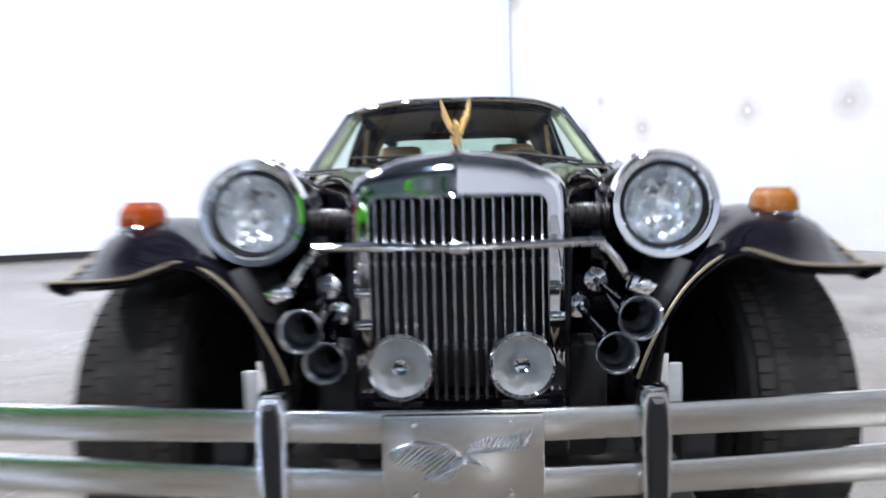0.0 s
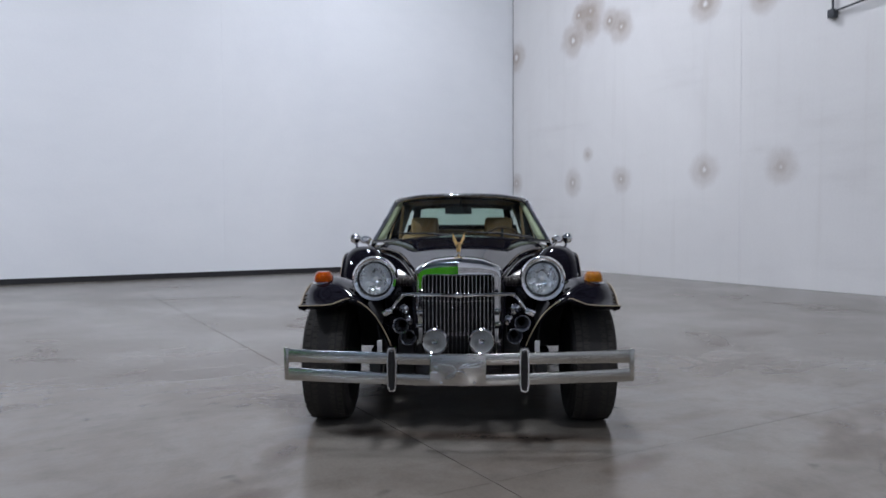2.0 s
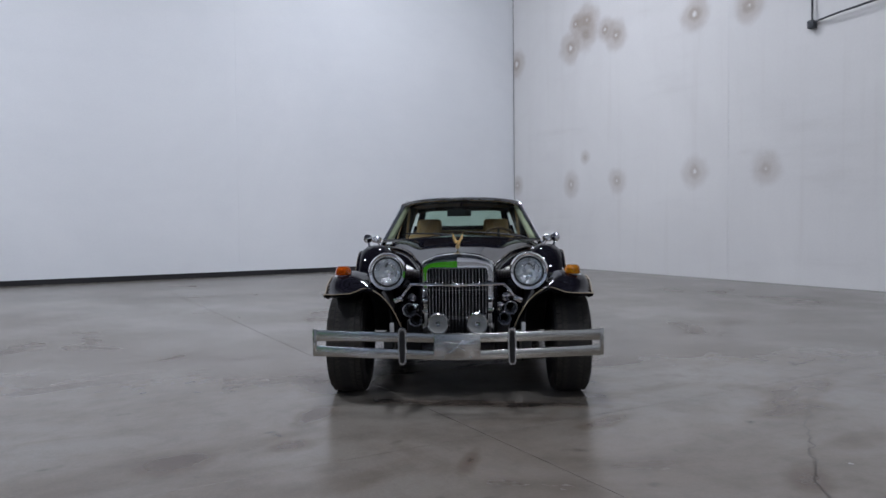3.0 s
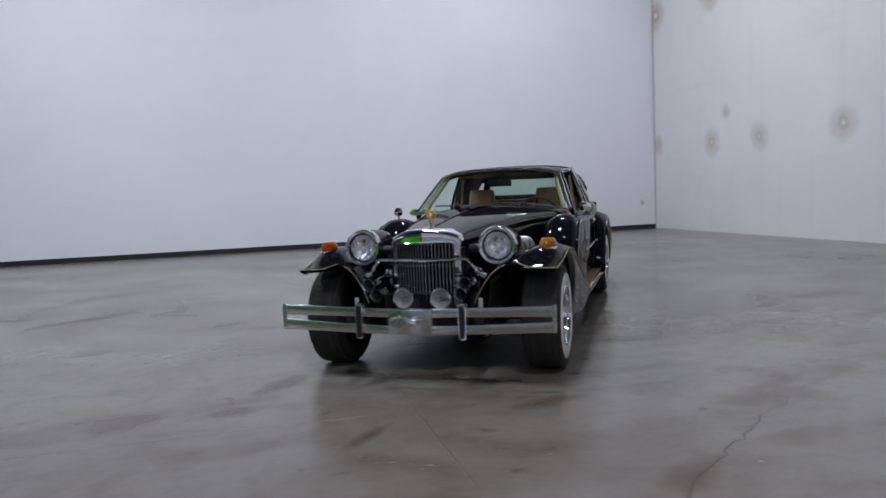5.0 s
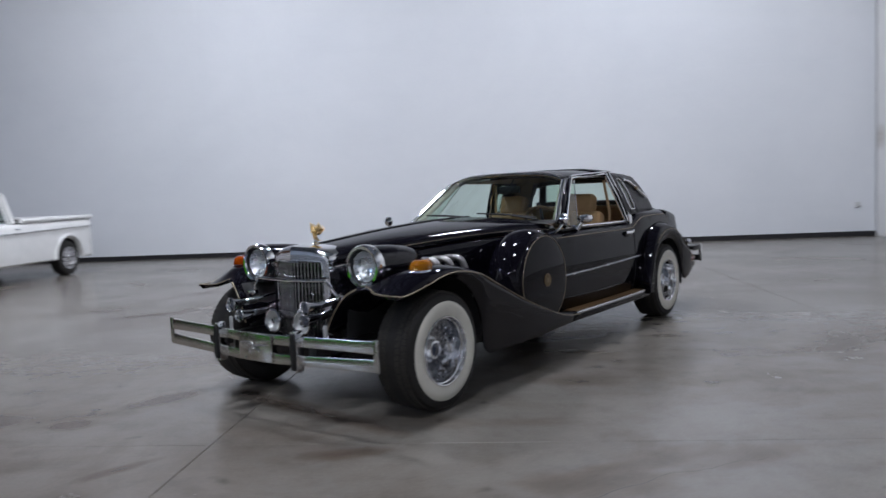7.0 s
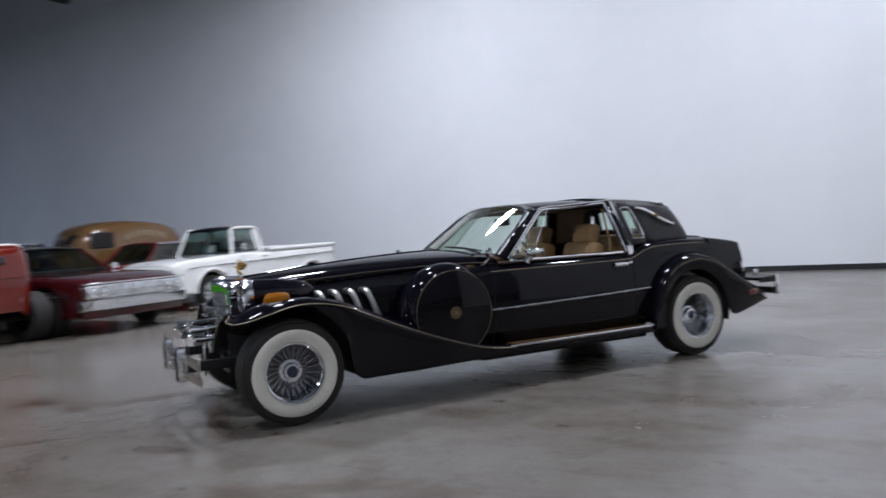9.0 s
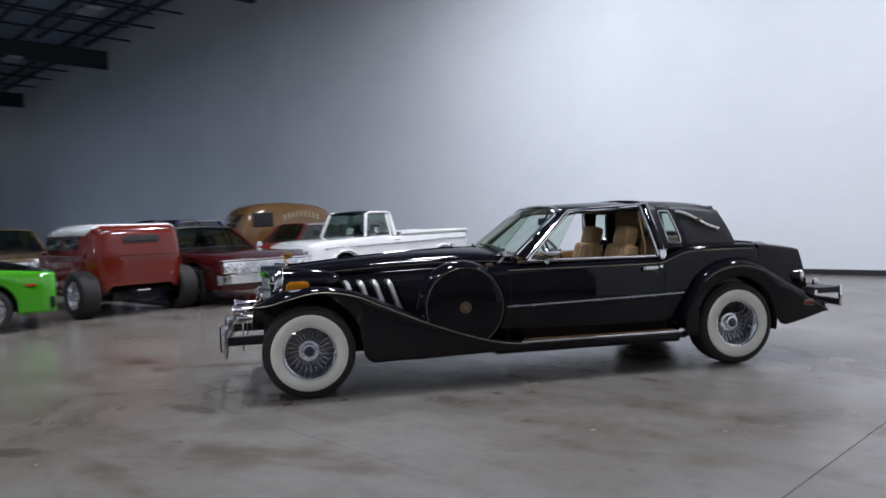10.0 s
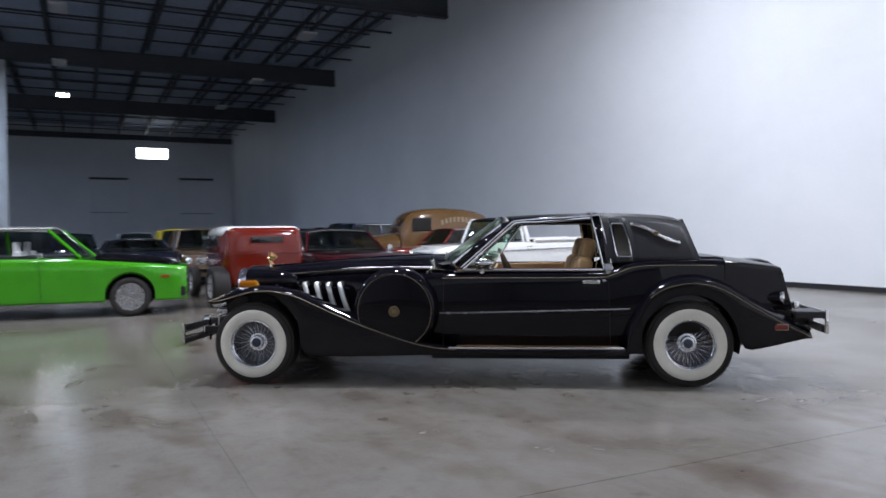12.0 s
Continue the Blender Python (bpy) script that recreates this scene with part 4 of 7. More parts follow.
def hood_ornament():
    """Gold bird with raised wings on a chrome foot."""
    o = thing_part("hood_ornament", CAR)
    bm = B()
    lathe(bm, [(0.022, 0.0), (0.020, 0.008), (0.010, 0.016), (0.008, 0.03), (0.0, 0.032)], pose(0, -0.14, 0.944), 16)
    part("foot", bm, M["chrome"], o)
    bm = B()
    tube(bm, smooth_path([(0, -0.118, 0.966), (0, -0.136, 0.982), (0, -0.146, 1.000), (0, -0.152, 1.016), (0, -0.166, 1.026), (0, -0.180, 1.024)], 4), [0.004, 0.007, 0.010, 0.012, 0.013, 0.0135, 0.0135, 0.013, 0.012, 0.011, 0.010, 0.009, 0.0085, 0.0085, 0.008, 0.0075, 0.0065, 0.005, 0.004, 0.003, 0.0015], 10)
    for sx in (-1, 1):
        for k in range(7):
            # feathers fan back from the leading edge of each raised wing
            ln = 0.086 - 0.0075 * k
            p0 = Vector((sx * 0.006, -0.148 + 0.006 * k, 0.998 + 0.001 * k))
            p1 = p0 + Vector((sx * (0.029 - 0.003 * k), 0.004 + 0.006 * k, ln))
            mid = p0 + (p1 - p0) * 0.55 + Vector((sx * 0.004, 0.0, 0.0))
            tube(bm, [p0, mid, p1], [0.0060, 0.0085, 0.0020], 6, True, 0.6)
    for k in range(3):
        tube(bm, [(0.005 * (k - 1), -0.128, 0.978), (0.009 * (k - 1), -0.100, 0.962)], [0.005, 0.002], 6, True, 0.5)
    part("gold_bird", bm, M["gold"], o, "gold bird with raised wings")


hood_ornament()


# ---- lamps, horns and bumpers ----
def headlight(sx):
    c = Vector((sx * 0.475, -0.215, 0.823))
    m = Matrix.Translation(c) @ AYN
    h = thing_part("headlight", CAR)
    bm = B()
    lathe(bm, [(0.0, -0.50), (0.04, -0.488), (0.075, -0.44), (0.100, -0.34), (0.114, -0.20), (0.120, -0.08), (0.121, 0.0), (0.112, 0.004)], m, 40)
    part("bucket", bm, M["black"], h)
    bm = B()
    lathe(bm, [(0.121, -0.045), (0.126, -0.040), (0.1295, -0.010), (0.128, 0.010), (0.121, 0.024), (0.107, 0.022), (0.099, 0.010), (0.094, 0.0)], m, 48)
    part("rim", bm, M["chrome"], h, "chrome headlight rim")
    bm = B()
    lathe(bm, [(0.099, 0.013), (0.093, 0.004), (0.090, -0.004)], m, 40)
    part("seal", bm, M["satin"], h)
    bm = B()
    lathe(bm, [(0.092, 0.0), (0.085, -0.015), (0.06, -0.045), (0.03, -0.06), (0.0, -0.062)], m, 40)
    part("reflector", bm, M["facet"], h)
    bm = B()
    lathe(bm, [(0.012, -0.06), (0.012, -0.02), (0.0, -0.015)], m, 12)
    part("bulb", bm, M["bulb"], h)
    bm = B()
    lathe(bm, [(0.093, 0.0), (0.085, 0.008), (0.06, 0.017), (0.03, 0.022), (0.0, 0.023)], m, 40)
    g = part("lens", bm, M["lens"], h)
    g.visible_shadow = False
    # corrugated duct between the headlamp and the hood
    bm = B()
    for k in range(6):
        lathe(bm, [(0.024, -0.009), (0.029, 0.0), (0.024, 0.009)], Matrix.Translation((sx * (0.27 + 0.018 * k), -0.12, 0.80)) @ AX, 20)
    part("duct", bm, M["duct"], h, "dark ribbed duct")
    bm = B()
    box(bm, *sorted((sx * 0.33, sx * 0.44)), -0.06, 0.30, 0.62, 0.79, 0.03)
    part("lamp_bracket", bm, M["black"], h)


def facet_reflector():
    m = chrome_metal("faceted_reflector", (0.86, 0.88, 0.90), 0.22)
    vn = m.node_tree.nodes.new("ShaderNodeTexVoronoi")
    vn.inputs["Scale"].default_value = 20.0
    m.node_tree.links.new(coords(m), vn.inputs["Vector"])
    bump(m, vn.outputs["Distance"], 0.5, 0.02)
    return m


M["facet"] = facet_reflector()
M["duct"] = principled("dark_ribbed_metal", (0.075, 0.068, 0.066), 0.32, 0.6)
M["throat"] = principled("dull_horn_metal", (0.55, 0.58, 0.64), 0.26, 0.9)
M["dull_trim"] = chrome_metal("dull_side_trim", (0.36, 0.37, 0.39), 0.18)
M["relief"] = chrome_metal("polished_relief", (0.80, 0.81, 0.83), 0.16)


def fog_lamp(sx):
    c = Vector((sx * 0.128, -0.40, 0.497))
    m = Matrix.Translation(c) @ AYN
    h = thing_part("fog_lamp", CAR)
    bm = B()
    lathe(bm, [(0.0, -0.07), (0.03, -0.068), (0.055, -0.045), (0.068, -0.005), (0.071, 0.0), (0.072, 0.010), (0.067, 0.016), (0.062, 0.012)], m, 36)
    part("housing", bm, M["chrome"], h)
    bm = B()
    tube(bm, [(c.x, c.y + 0.03, c.z - 0.04), (c.x, c.y + 0.09, c.z - 0.11), (c.x, c.y + 0.16, c.z - 0.13)], 0.009, 8)
    part("lamp_mount", bm, M["satin"], h)
    bm = B()
    lathe(bm, [(0.064, 0.006), (0.05, -0.02), (0.025, -0.035), (0.0, -0.038)], m, 32)
    part("reflector", bm, M["smooth_reflector"], h)
    bm = B()
    lathe(bm, [(0.019, -0.03), (0.019, 0.002), (0.017, 0.006), (0.011, 0.004), (0.010, -0.006), (0.0, -0.008)], m, 20)
    part("bulb_shield", bm, M["chrome"], h)
    bm = B()
    lathe(bm, [(0.064, 0.011), (0.045, 0.017), (0.02, 0.020), (0.0, 0.021)], m, 32)
    part("lens", bm, M["lens"], h).visible_shadow = False


def horn(mouth, disc, r, rd):
    """A trumpet horn: wide mouth looking ahead, thin neck back to its round sounder."""
    o = thing_part("horn", CAR)
    a, d = Vector(mouth), Vector(disc)
    m = Matrix.Translation(a) @ AYN
    bm = B()
    lathe(bm, [(r * 0.62, -0.075), (r * 0.74, -0.045), (r * 0.90, -0.014), (r * 0.98, -0.002), (r * 1.02, 0.004), (r * 0.97, 0.007), (r * 0.86, 0.0), (r * 0.76, -0.012), (r * 0.68, -0.03)], m, 36)
    part("bell", bm, M["chrome"], o, angle=1.3)
    bm = B()
    lathe(bm, [(r * 0.68, -0.03), (r * 0.60, -0.05), (r * 0.52, -0.085), (r * 0.46, -0.12)], m, 32)
    part("throat", bm, M["throat"], o, "dull horn throat", angle=1.3)
    bm = B()
    lathe(bm, [(r * 0.46, -0.12), (r * 0.40, -0.16), (r * 0.30, -0.20), (0.0, -0.21)], m, 24)
    part("bore", bm, M["under"], o, angle=1.3)
    bm = B()
    p = a + Vector((0, 0.070, 0))
    neck = [p + (d - p) * (i / 10) for i in range(11)]
    tube(bm, neck, [r * 0.62, r * 0.50, r * 0.42, r * 0.36, r * 0.31, r * 0.27, r * 0.24, r * 0.22, r * 0.21, r * 0.21, r * 0.21], 16, False)
    part("neck", bm, M["chrome"], o)
    bm = B()
    lathe(bm, [(0.0, -0.03), (rd * 0.8, -0.028), (rd, -0.012), (rd * 1.02, 0.0), (rd * 0.94, 0.008), (rd * 0.86, 0.004), (rd * 0.5, 0.007), (0.0, 0.012)], Matrix.Translation(d) @ AYN, 28)
    part("sounder", bm, M["chrome"], o, "round chrome sounder")


for side in (-1, 1):
    headlight(side)
    fog_lamp(side)


horn((0.335, -0.565, 0.619), (0.327, -0.160, 0.646), 0.042, 0.031)
horn((0.298, -0.535, 0.547), (0.285, -0.165, 0.583), 0.041, 0.031)
horn((-0.298, -0.580, 0.608), (-0.318, -0.150, 0.642), 0.042, 0.031)
horn((-0.261, -0.549, 0.541), (-0.298, -0.115, 0.571), 0.041, 0.031)


def turn_signal(sx):
    t = thing_part("turn_signal", CAR)
    mat = M["amber"] if sx > 0 else M["orange"]
    def ring(k, z, y0=-0.160, y1=0.028):
        pts = []
        for a in range(20):
            th = 2 * math.pi * a / 20
            cy = (y0 + y1) / 2 + (y1 - y0) / 2 * math.cos(th) * k
            taper = 0.058 * k * (1.0 - 0.35 * max(0, math.cos(th)))
            pts.append(((0.785 if sx > 0 else -0.797) + taper * math.sin(th), cy, z))
        return pts
    bm = B()
    loft(bm, [ring(1.0, 0.775), ring(1.04, 0.790), ring(0.98, 0.799)], True, True)
    part("base", bm, M["chrome"], t)
    # ribbed dome
    bm = B()
    rows = [ring(0.94, 0.797)]
    for k in range(9):
        u = (k + 0.5) / 9
        w = 0.98 * math.sqrt(max(0.0, 1 - (0.86 * u) ** 3.2))
        rows += [ring(w, 0.799 + 0.058 * (k + 0.15) / 9), ring(w * 0.985, 0.799 + 0.058 * (k + 0.75) / 9), ring(w * 0.955, 0.799 + 0.058 * (k + 0.95) / 9)]
    loft(bm, rows + [ring(0.45, 0.8575)], True, True)
    part("lens", bm, mat, t, "amber lens", 0.9)


def front_bumper():
    b = thing_part("front_bumper", CAR)
    # plan of the bar: flat in the middle, swept back at the ends
    xs = [-0.902, -0.897, -0.75, -0.55, -0.34, -0.16, 0.16, 0.34, 0.55, 0.75, 0.897, 0.902]
    def py_(x):
        return -0.642 + 0.04 * max(0, abs(x) - 0.16) + 0.006 * (abs(x) / 0.9) ** 4
    def dz(x):
        return 0.019 * max(0, (abs(x) - 0.16) / 0.74)
    for lo, hi, up in ((0.415, 0.471, 1), (0.307, 0.363, 0)):
        bm = B()
        secs = []
        for x in xs:
            z0, z1, y = lo + dz(x) - 0.013 * up * (x / 0.9) ** 2, hi + dz(x) + 0.013 * (1 - up) * (x / 0.9) ** 2, py_(x)
            secs.append([(x, y + 0.012, z0), (x, y + 0.002, z0), (x, y, z0 + 0.006), (x, y, z1 - 0.006), (x, y + 0.002, z1), (x, y + 0.012, z1)])
        loft(bm, secs, True, True)
        bar = part("bumper_bar", bm, M["brushed"], b, angle=0.4)
        bm = B()
        secs = []
        for x in xs[1:-1]:
            z0, z1, y = lo + dz(x) + 0.003, hi + dz(x) - 0.003, py_(x)
            secs.append([(x, y + 0.0125, z0), (x, y + 0.018, z0 + 0.004), (x, y + 0.018, z1 - 0.004), (x, y + 0.0125, z1)])
        loft(bm, secs, True, True)
        part("bar_back", bm, M["satin"], bar, "black painted back of the bar")
    for sx in (-1, 1):
        bm = B()
        box(bm, *sorted((sx * 0.880, sx * 0.904)), -0.612, -0.598, 0.337, 0.497, 0.003)
        part("bumper_end", bm, M["brushed"], b)
        o = thing_part("overrider", b)
        bm = B()
        def ring(k, y):
            return [(sx * 0.338 + 0.024 * k * a, y, 0.393 + 0.112 * (1 - (1 - k) * 0.3) * c) for a, c in ((-0.6, -1), (0.6, -1), (0.9, -0.85), (1, -0.4), (1.05, 0.4), (0.9, 0.85), (0.6, 1), (-0.6, 1), (-0.9, 0.85), (-1.05, 0.4), (-1, -0.4), (-0.9, -0.85))]
        loft(bm, [ring(1.1, -0.612), ring(1.1, -0.652), ring(1.0, -0.665)], True, True)
        part("guard", bm, M["chrome"], o)
        bm = B()
        loft(bm, [ring(0.74, -0.663), ring(0.72, -0.673), ring(0.5, -0.679)], True, True)
        part("rubber_face", bm, M["satin"], o, "black rubber face")
        bm = B()
        box(bm, *sorted((sx * 0.40, sx * 0.46)), -0.612, -0.12, 0.351, 0.421, 0.01)
        part("bumper_iron", bm, M["satin"], b)
        bm = B()
        box(bm, *sorted((sx * 0.405, sx * 0.432)), -0.50, -0.49, 0.428, 0.518, 0.006)
        part("tow_hook", bm, M["column"], b, "pale tow hook")
    # engraved plate in the middle
    p = thing_part("front_plate", b)
    p.location = (0, 0.034, -0.009)
    bm = B()
    box(bm, -0.144, 0.144, -0.690, -0.678, 0.318, 0.478, 0.006)
    part("plate", bm, M["brushed"], p)
    for x in (-0.085, 0.085):
        for z in (0.333, 0.462):
            bm = B()
            lathe(bm, [(0.006, 0.0), (0.005, 0.004), (0.0, 0.005)], pose(x, -0.690, z, 90, 0, 0), 10)
            part("screw", bm, M["chrome"], p)
    # low relief of a flying bird: a broad wing, a long raised wing, body and tail
    bm = B()
    def along(pts, u):
        u = u * (len(pts) - 1)
        i = min(int(u), len(pts) - 2)
        q = [pts[i][j] + (pts[i + 1][j] - pts[i][j]) * (u - i) for j in (0, 1)]
        return Vector((q[0], -0.690, q[1]))
    def feathers(count, roots, tips, thick):
        for k in range(count):
            u = k / (count - 1)
            p0, p1 = along(roots, u), along(tips, u)
            tube(bm, [p0, p0 + (p1 - p0) * 0.6 + Vector((0, -0.0015, 0.001)), p1], [thick * 0.7, thick, thick * 0.35], 6, True, 0.5)
    feathers(15, [(-0.006, 0.404), (-0.030, 0.422), (-0.088, 0.428), (-0.115, 0.422)], [(-0.050, 0.362), (-0.090, 0.384), (-0.125, 0.392), (-0.134, 0.410)], 0.0048)
    feathers(15, [(0.004, 0.408), (0.045, 0.410), (0.105, 0.416)], [(0.014, 0.424), (0.040, 0.437), (0.080, 0.438), (0.122, 0.450)], 0.0045)
    tube(bm, [(-0.115, -0.692, 0.423), (-0.088, -0.693, 0.429), (-0.030, -0.693, 0.424), (-0.006, -0.693, 0.405)], [0.003, 0.005, 0.005, 0.006], 8, True, 0.6)
    tube(bm, [(0.004, -0.692, 0.409), (0.040, -0.693, 0.412), (0.105, -0.692, 0.417), (0.118, -0.691, 0.420)], [0.006, 0.006, 0.005, 0.002], 8, True, 0.6)
    tube(bm, [(-0.070, -0.691, 0.361), (-0.040, -0.693, 0.374), (0.0, -0.694, 0.396), (0.025, -0.694, 0.391), (0.047, -0.692, 0.374)], [0.003, 0.006, 0.011, 0.008, 0.002], 8, True, 0.6)
    feathers(5, [(-0.012, 0.386), (-0.004, 0.382)], [(-0.066, 0.352), (-0.030, 0.352)], 0.0035)
    tagged(part("engraving", bm, M["relief"], p), kind="stuff")


def rear_bumper():
    b = thing_part("rear_bumper", CAR)
    for lo, hi in ((0.53, 0.59), (0.42, 0.48)):
        bm = B()
        secs = []
        for x in (-0.86, -0.85, -0.5, 0, 0.5, 0.85, 0.86):
            y = 4.70 - 0.05 * (abs(x) / 0.86) ** 2
            secs.append([(x, y, lo), (x, y, hi), (x, y - 0.014, hi), (x, y - 0.014, lo)])
        loft(bm, secs, True, True)
        bar = part("bumper_bar", bm, M["brushed"], b)
        bm = B()
        secs = []
        for x in (-0.848, -0.5, 0, 0.5, 0.848):
            y = 4.683 - 0.05 * (abs(x) / 0.86) ** 2
            secs.append([(x, y, lo - 0.002), (x, y, hi + 0.002), (x, y - 0.02, hi - 0.004), (x, y - 0.02, lo + 0.004)])
        loft(bm, secs, True, True)
        part("bar_back", bm, M["satin"], bar, "black painted back of the bar")
    for sx in (-1, 1):
        bm = B()
        box(bm, *sorted((sx * 0.852, sx * 0.862)), 4.42, 4.65, 0.535, 0.585, 0.004)
        part("bumper_return", bm, M["satin"], b)
        bm = B()
        box(bm, *sorted((sx * 0.52, sx * 0.848)), 4.40, 4.65, 0.572, 0.586, 0.004)
        part("bumper_filler", bm, M["satin"], b, "black filler plate")
        bm = B()
        box(bm, *sorted((sx * 0.846, sx * 0.868)), 4.640, 4.662, 0.41, 0.60, 0.004)
        part("bumper_end", bm, M["chrome"], b)
        bm = B()
        box(bm, *sorted((sx * 0.44, sx * 0.50)), 4.40, 4.69, 0.44, 0.56, 0.01)
        part("bumper_iron", bm, M["satin"], b)
        bm = B()
        lathe(bm, [(0.0, 0.03), (0.022, 0.025), (0.026, 0.0), (0.022, -0.03)], pose(sx * 0.80, 4.44, 0.635), 16)
        part("bumper_bolt", bm, M["chrome"], b)
    for sx in (-1, 1):
        t = thing_part("tail_lamp", CAR)
        m = Matrix.Translation((sx * 0.685, 4.335, 0.685)) @ Matrix.Rotation(radians(sx * 10), 4, "Z").inverted() @ Matrix.Rotation(radians(-90), 4, "X")
        bm = B()
        lathe(bm, [(0.0, -0.185), (0.026, -0.165), (0.044, -0.11), (0.054, -0.05), (0.057, 0.018)], m, 32)
        part("housing", bm, M["black"], t, "black bullet-shaped housing")
        bm = B()
        lathe(bm, [(0.057, 0.012), (0.061, 0.020), (0.061, 0.034), (0.056, 0.046), (0.046, 0.050)], m, 32)
        part("rim", bm, M["chrome"], t)
        bm = B()
        lathe(bm, [(0.047, 0.046), (0.034, 0.056), (0.0, 0.062)], m, 32)
        part("lens", bm, M["red_lens"], t, "round red lens")


front_bumper()
rear_bumper()
for side in (-1, 1):
    turn_signal(side)


# ---- exhaust pipes out of the hood sides ----
for side in (-1, 1):
    for k in range(4):
        y0 = 0.325 + 0.112 * k
        bm = B()
        x0 = interp(HOOD_W, y0)
        path = smooth_path([(side * (x0 - 0.02), y0, 0.795), (side * (x0 + 0.085), y0, 0.799), (side * (x0 + 0.122), y0 + 0.008, 0.786), (side * (x0 + 0.138), y0 + 0.020, 0.755), (side * (x0 + 0.158), y0 + 0.050, 0.665), (side * (x0 + 0.172), y0 + 0.100, 0.53)], 5)
        tube(bm, path, 0.0225, 14)
        for i in range(2, len(path) - 2):
            d = (path[i + 1] - path[i - 1]).normalized()
            mm = Matrix.Translation(path[i]) @ d.to_track_quat("Z", "Y").to_matrix().to_4x4()
            lathe(bm, [(0.0222, -0.006), (0.0236, 0.0), (0.0222, 0.006)], mm, 14)
        part("exhaust_pipe", bm, M["pipe"], CAR, "ribbed chrome side pipe")


# ---- cabin of the coupe ----
def lerp(a, b, t):
    return tuple(x + (y - x) * t for x, y in zip(a, b))


# corners of the side glass (x, y, z) for the left side
A_BOT, A_TOP, B_TOP, B_BOT = (0.742, 1.775, 0.935), (0.574, 2.215, 1.322), (0.588, 2.86, 1.355), (0.742, 2.945, 0.925)


def cabin():
    # roof skin from windscreen to the T band
    def roof_row(y, z, w, bow=0.0):
        return [(w * f, y - bow * (1 - f * f), z - (0.045 + 0.03 * max(0.0, (2.45 - y) / 0.28)) * abs(f) ** 3.2) for f in (-1, -0.92, -0.8, -0.6, -0.35, 0, 0.35, 0.6, 0.8, 0.92, 1)]
    bm = B()
    loft(bm, [roof_row(2.165, 1.378, 0.572, 0.085), roof_row(2.22, 1.391, 0.582, 0.055), roof_row(2.4, 1.402, 0.596), roof_row(2.65, 1.407, 0.602), roof_row(2.90, 1.407, 0.592)])
    solid(part("roof", bm, M["black"], CAR), 0.03)
    # vinyl rear of the roof with the thick quarter panels
    bm = B()
    rows = []
    for y, z, w in ((2.905, 1.408, 0.585), (3.1, 1.405, 0.58), (3.3, 1.396, 0.57), (3.5, 1.380, 0.56), (3.58, 1.366, 0.553), (3.615, 1.350, 0.546), (3.632, 1.325, 0.540), (3.636, 1.305, 0.536)):
        rows.append(roof_row(y, z, w))
    loft(bm, rows)
    r = part("vinyl_roof", bm, M["vinyl"], CAR, "black grained vinyl rear roof")
    solid(r, 0.03)
    bm = B()
    for y in (2.875, 2.925):
        tube(bm, [(x, yy, z + 0.004) for x, yy, z in roof_row(y, 1.409, 0.594)], 0.009, 8)
    part("roof_band", bm, M["chrome"], CAR, "chrome band over the roof")
    for sx in (-1, 1):
        def q(y, t):
            top = interp([(2.93, 1.362), (3.3, 1.352), (3.635, 1.302)], y)
            xt = interp([(2.93, 0.588), (3.3, 0.576), (3.635, 0.548)], y)
            lean = -0.030 * max(0.0, 1 - abs(y - 3.08) / 0.25)
            yb = y + lean * (1 - t) + (0.09 if y > 3.5 else 0.09 * (y - 2.9) / 0.6 + 0.012) * t
            xb = interp([(2.93, 0.752), (3.3, 0.742), (3.75, 0.70)], yb)
            bulge = 0.02 * math.sin(t * math.pi)
            return (sx * (xt + (xb - xt) * t + bulge), yb, top + (0.985 - top) * t)
        bm = B()
        # panel pieces round the opera window
        def patch(y0, y1, t0, t1, n=4):
            loft(bm, [[q(y0 + (y1 - y0) * i / n, t0 + (t1 - t0) * j / n) for j in range(n + 1)] for i in range(n + 1)])
        patch(2.945, 3.02, 0.0, 1.0, 8)
        patch(3.02, 3.137, 0.0, 0.14, 3)
        patch(3.02, 3.137, 0.88, 1.0, 3)
        patch(3.137, 3.635, 0.0, 1.0, 8)
        p = part("quarter_panel", bm, M["vinyl"], CAR, "black vinyl quarter panel with opera window")
        solid(p, 0.025)
        bm = B()
        # rounded corners: a soft box in the panel's own two directions
        loop = []
        for k in range(32):
            ca, sa = math.cos(2 * math.pi * k / 32), math.sin(2 * math.pi * k / 32)
            loop.append(q(3.0785 + 0.0565 * math.copysign(abs(ca) ** 0.30, ca), 0.51 + 0.368 * math.copysign(abs(sa) ** 0.30, sa)))
        tube(bm, [(x + sx * 0.006, y, z) for x, y, z in loop + [loop[0]]], 0.0065, 8)
        part("opera_frame", bm, M["chrome"], p, "chrome window frame")
        bm = B()
        loft(bm, [[q(3.023 + 0.111 * i / 2, 0.145 + 0.73 * j / 4) for j in range(5)] for i in range(3)])
        part("opera_glass", bm, M["glass"], p).visible_shadow = False
        # S-shaped landau iron
        bm = B()
        pts = []
        for k in range(13):
            u = k / 12
            y = 3.19 + 0.32 * u
            t = 0.16 + 0.38 * u - 0.035 * math.sin(u * 2 * math.pi)
            x, yy, z = q(y, t)
            pts.append((x + sx * 0.014, yy, z))
        tube(bm, pts, [0.010, 0.013, 0.016, 0.018, 0.016, 0.015, 0.019, 0.015, 0.016, 0.018, 0.016, 0.013, 0.010], 8)
        for i in (0, 12):
            lathe(bm, [(0.0, 0.012), (0.014, 0.008), (0.017, 0.0), (0.014, -0.008), (0.0, -0.012)], Matrix.Translation(pts[i]) @ AX, 14)
        li = part("landau_iron", bm, M["chrome"], CAR, "chrome S-shaped landau iron")
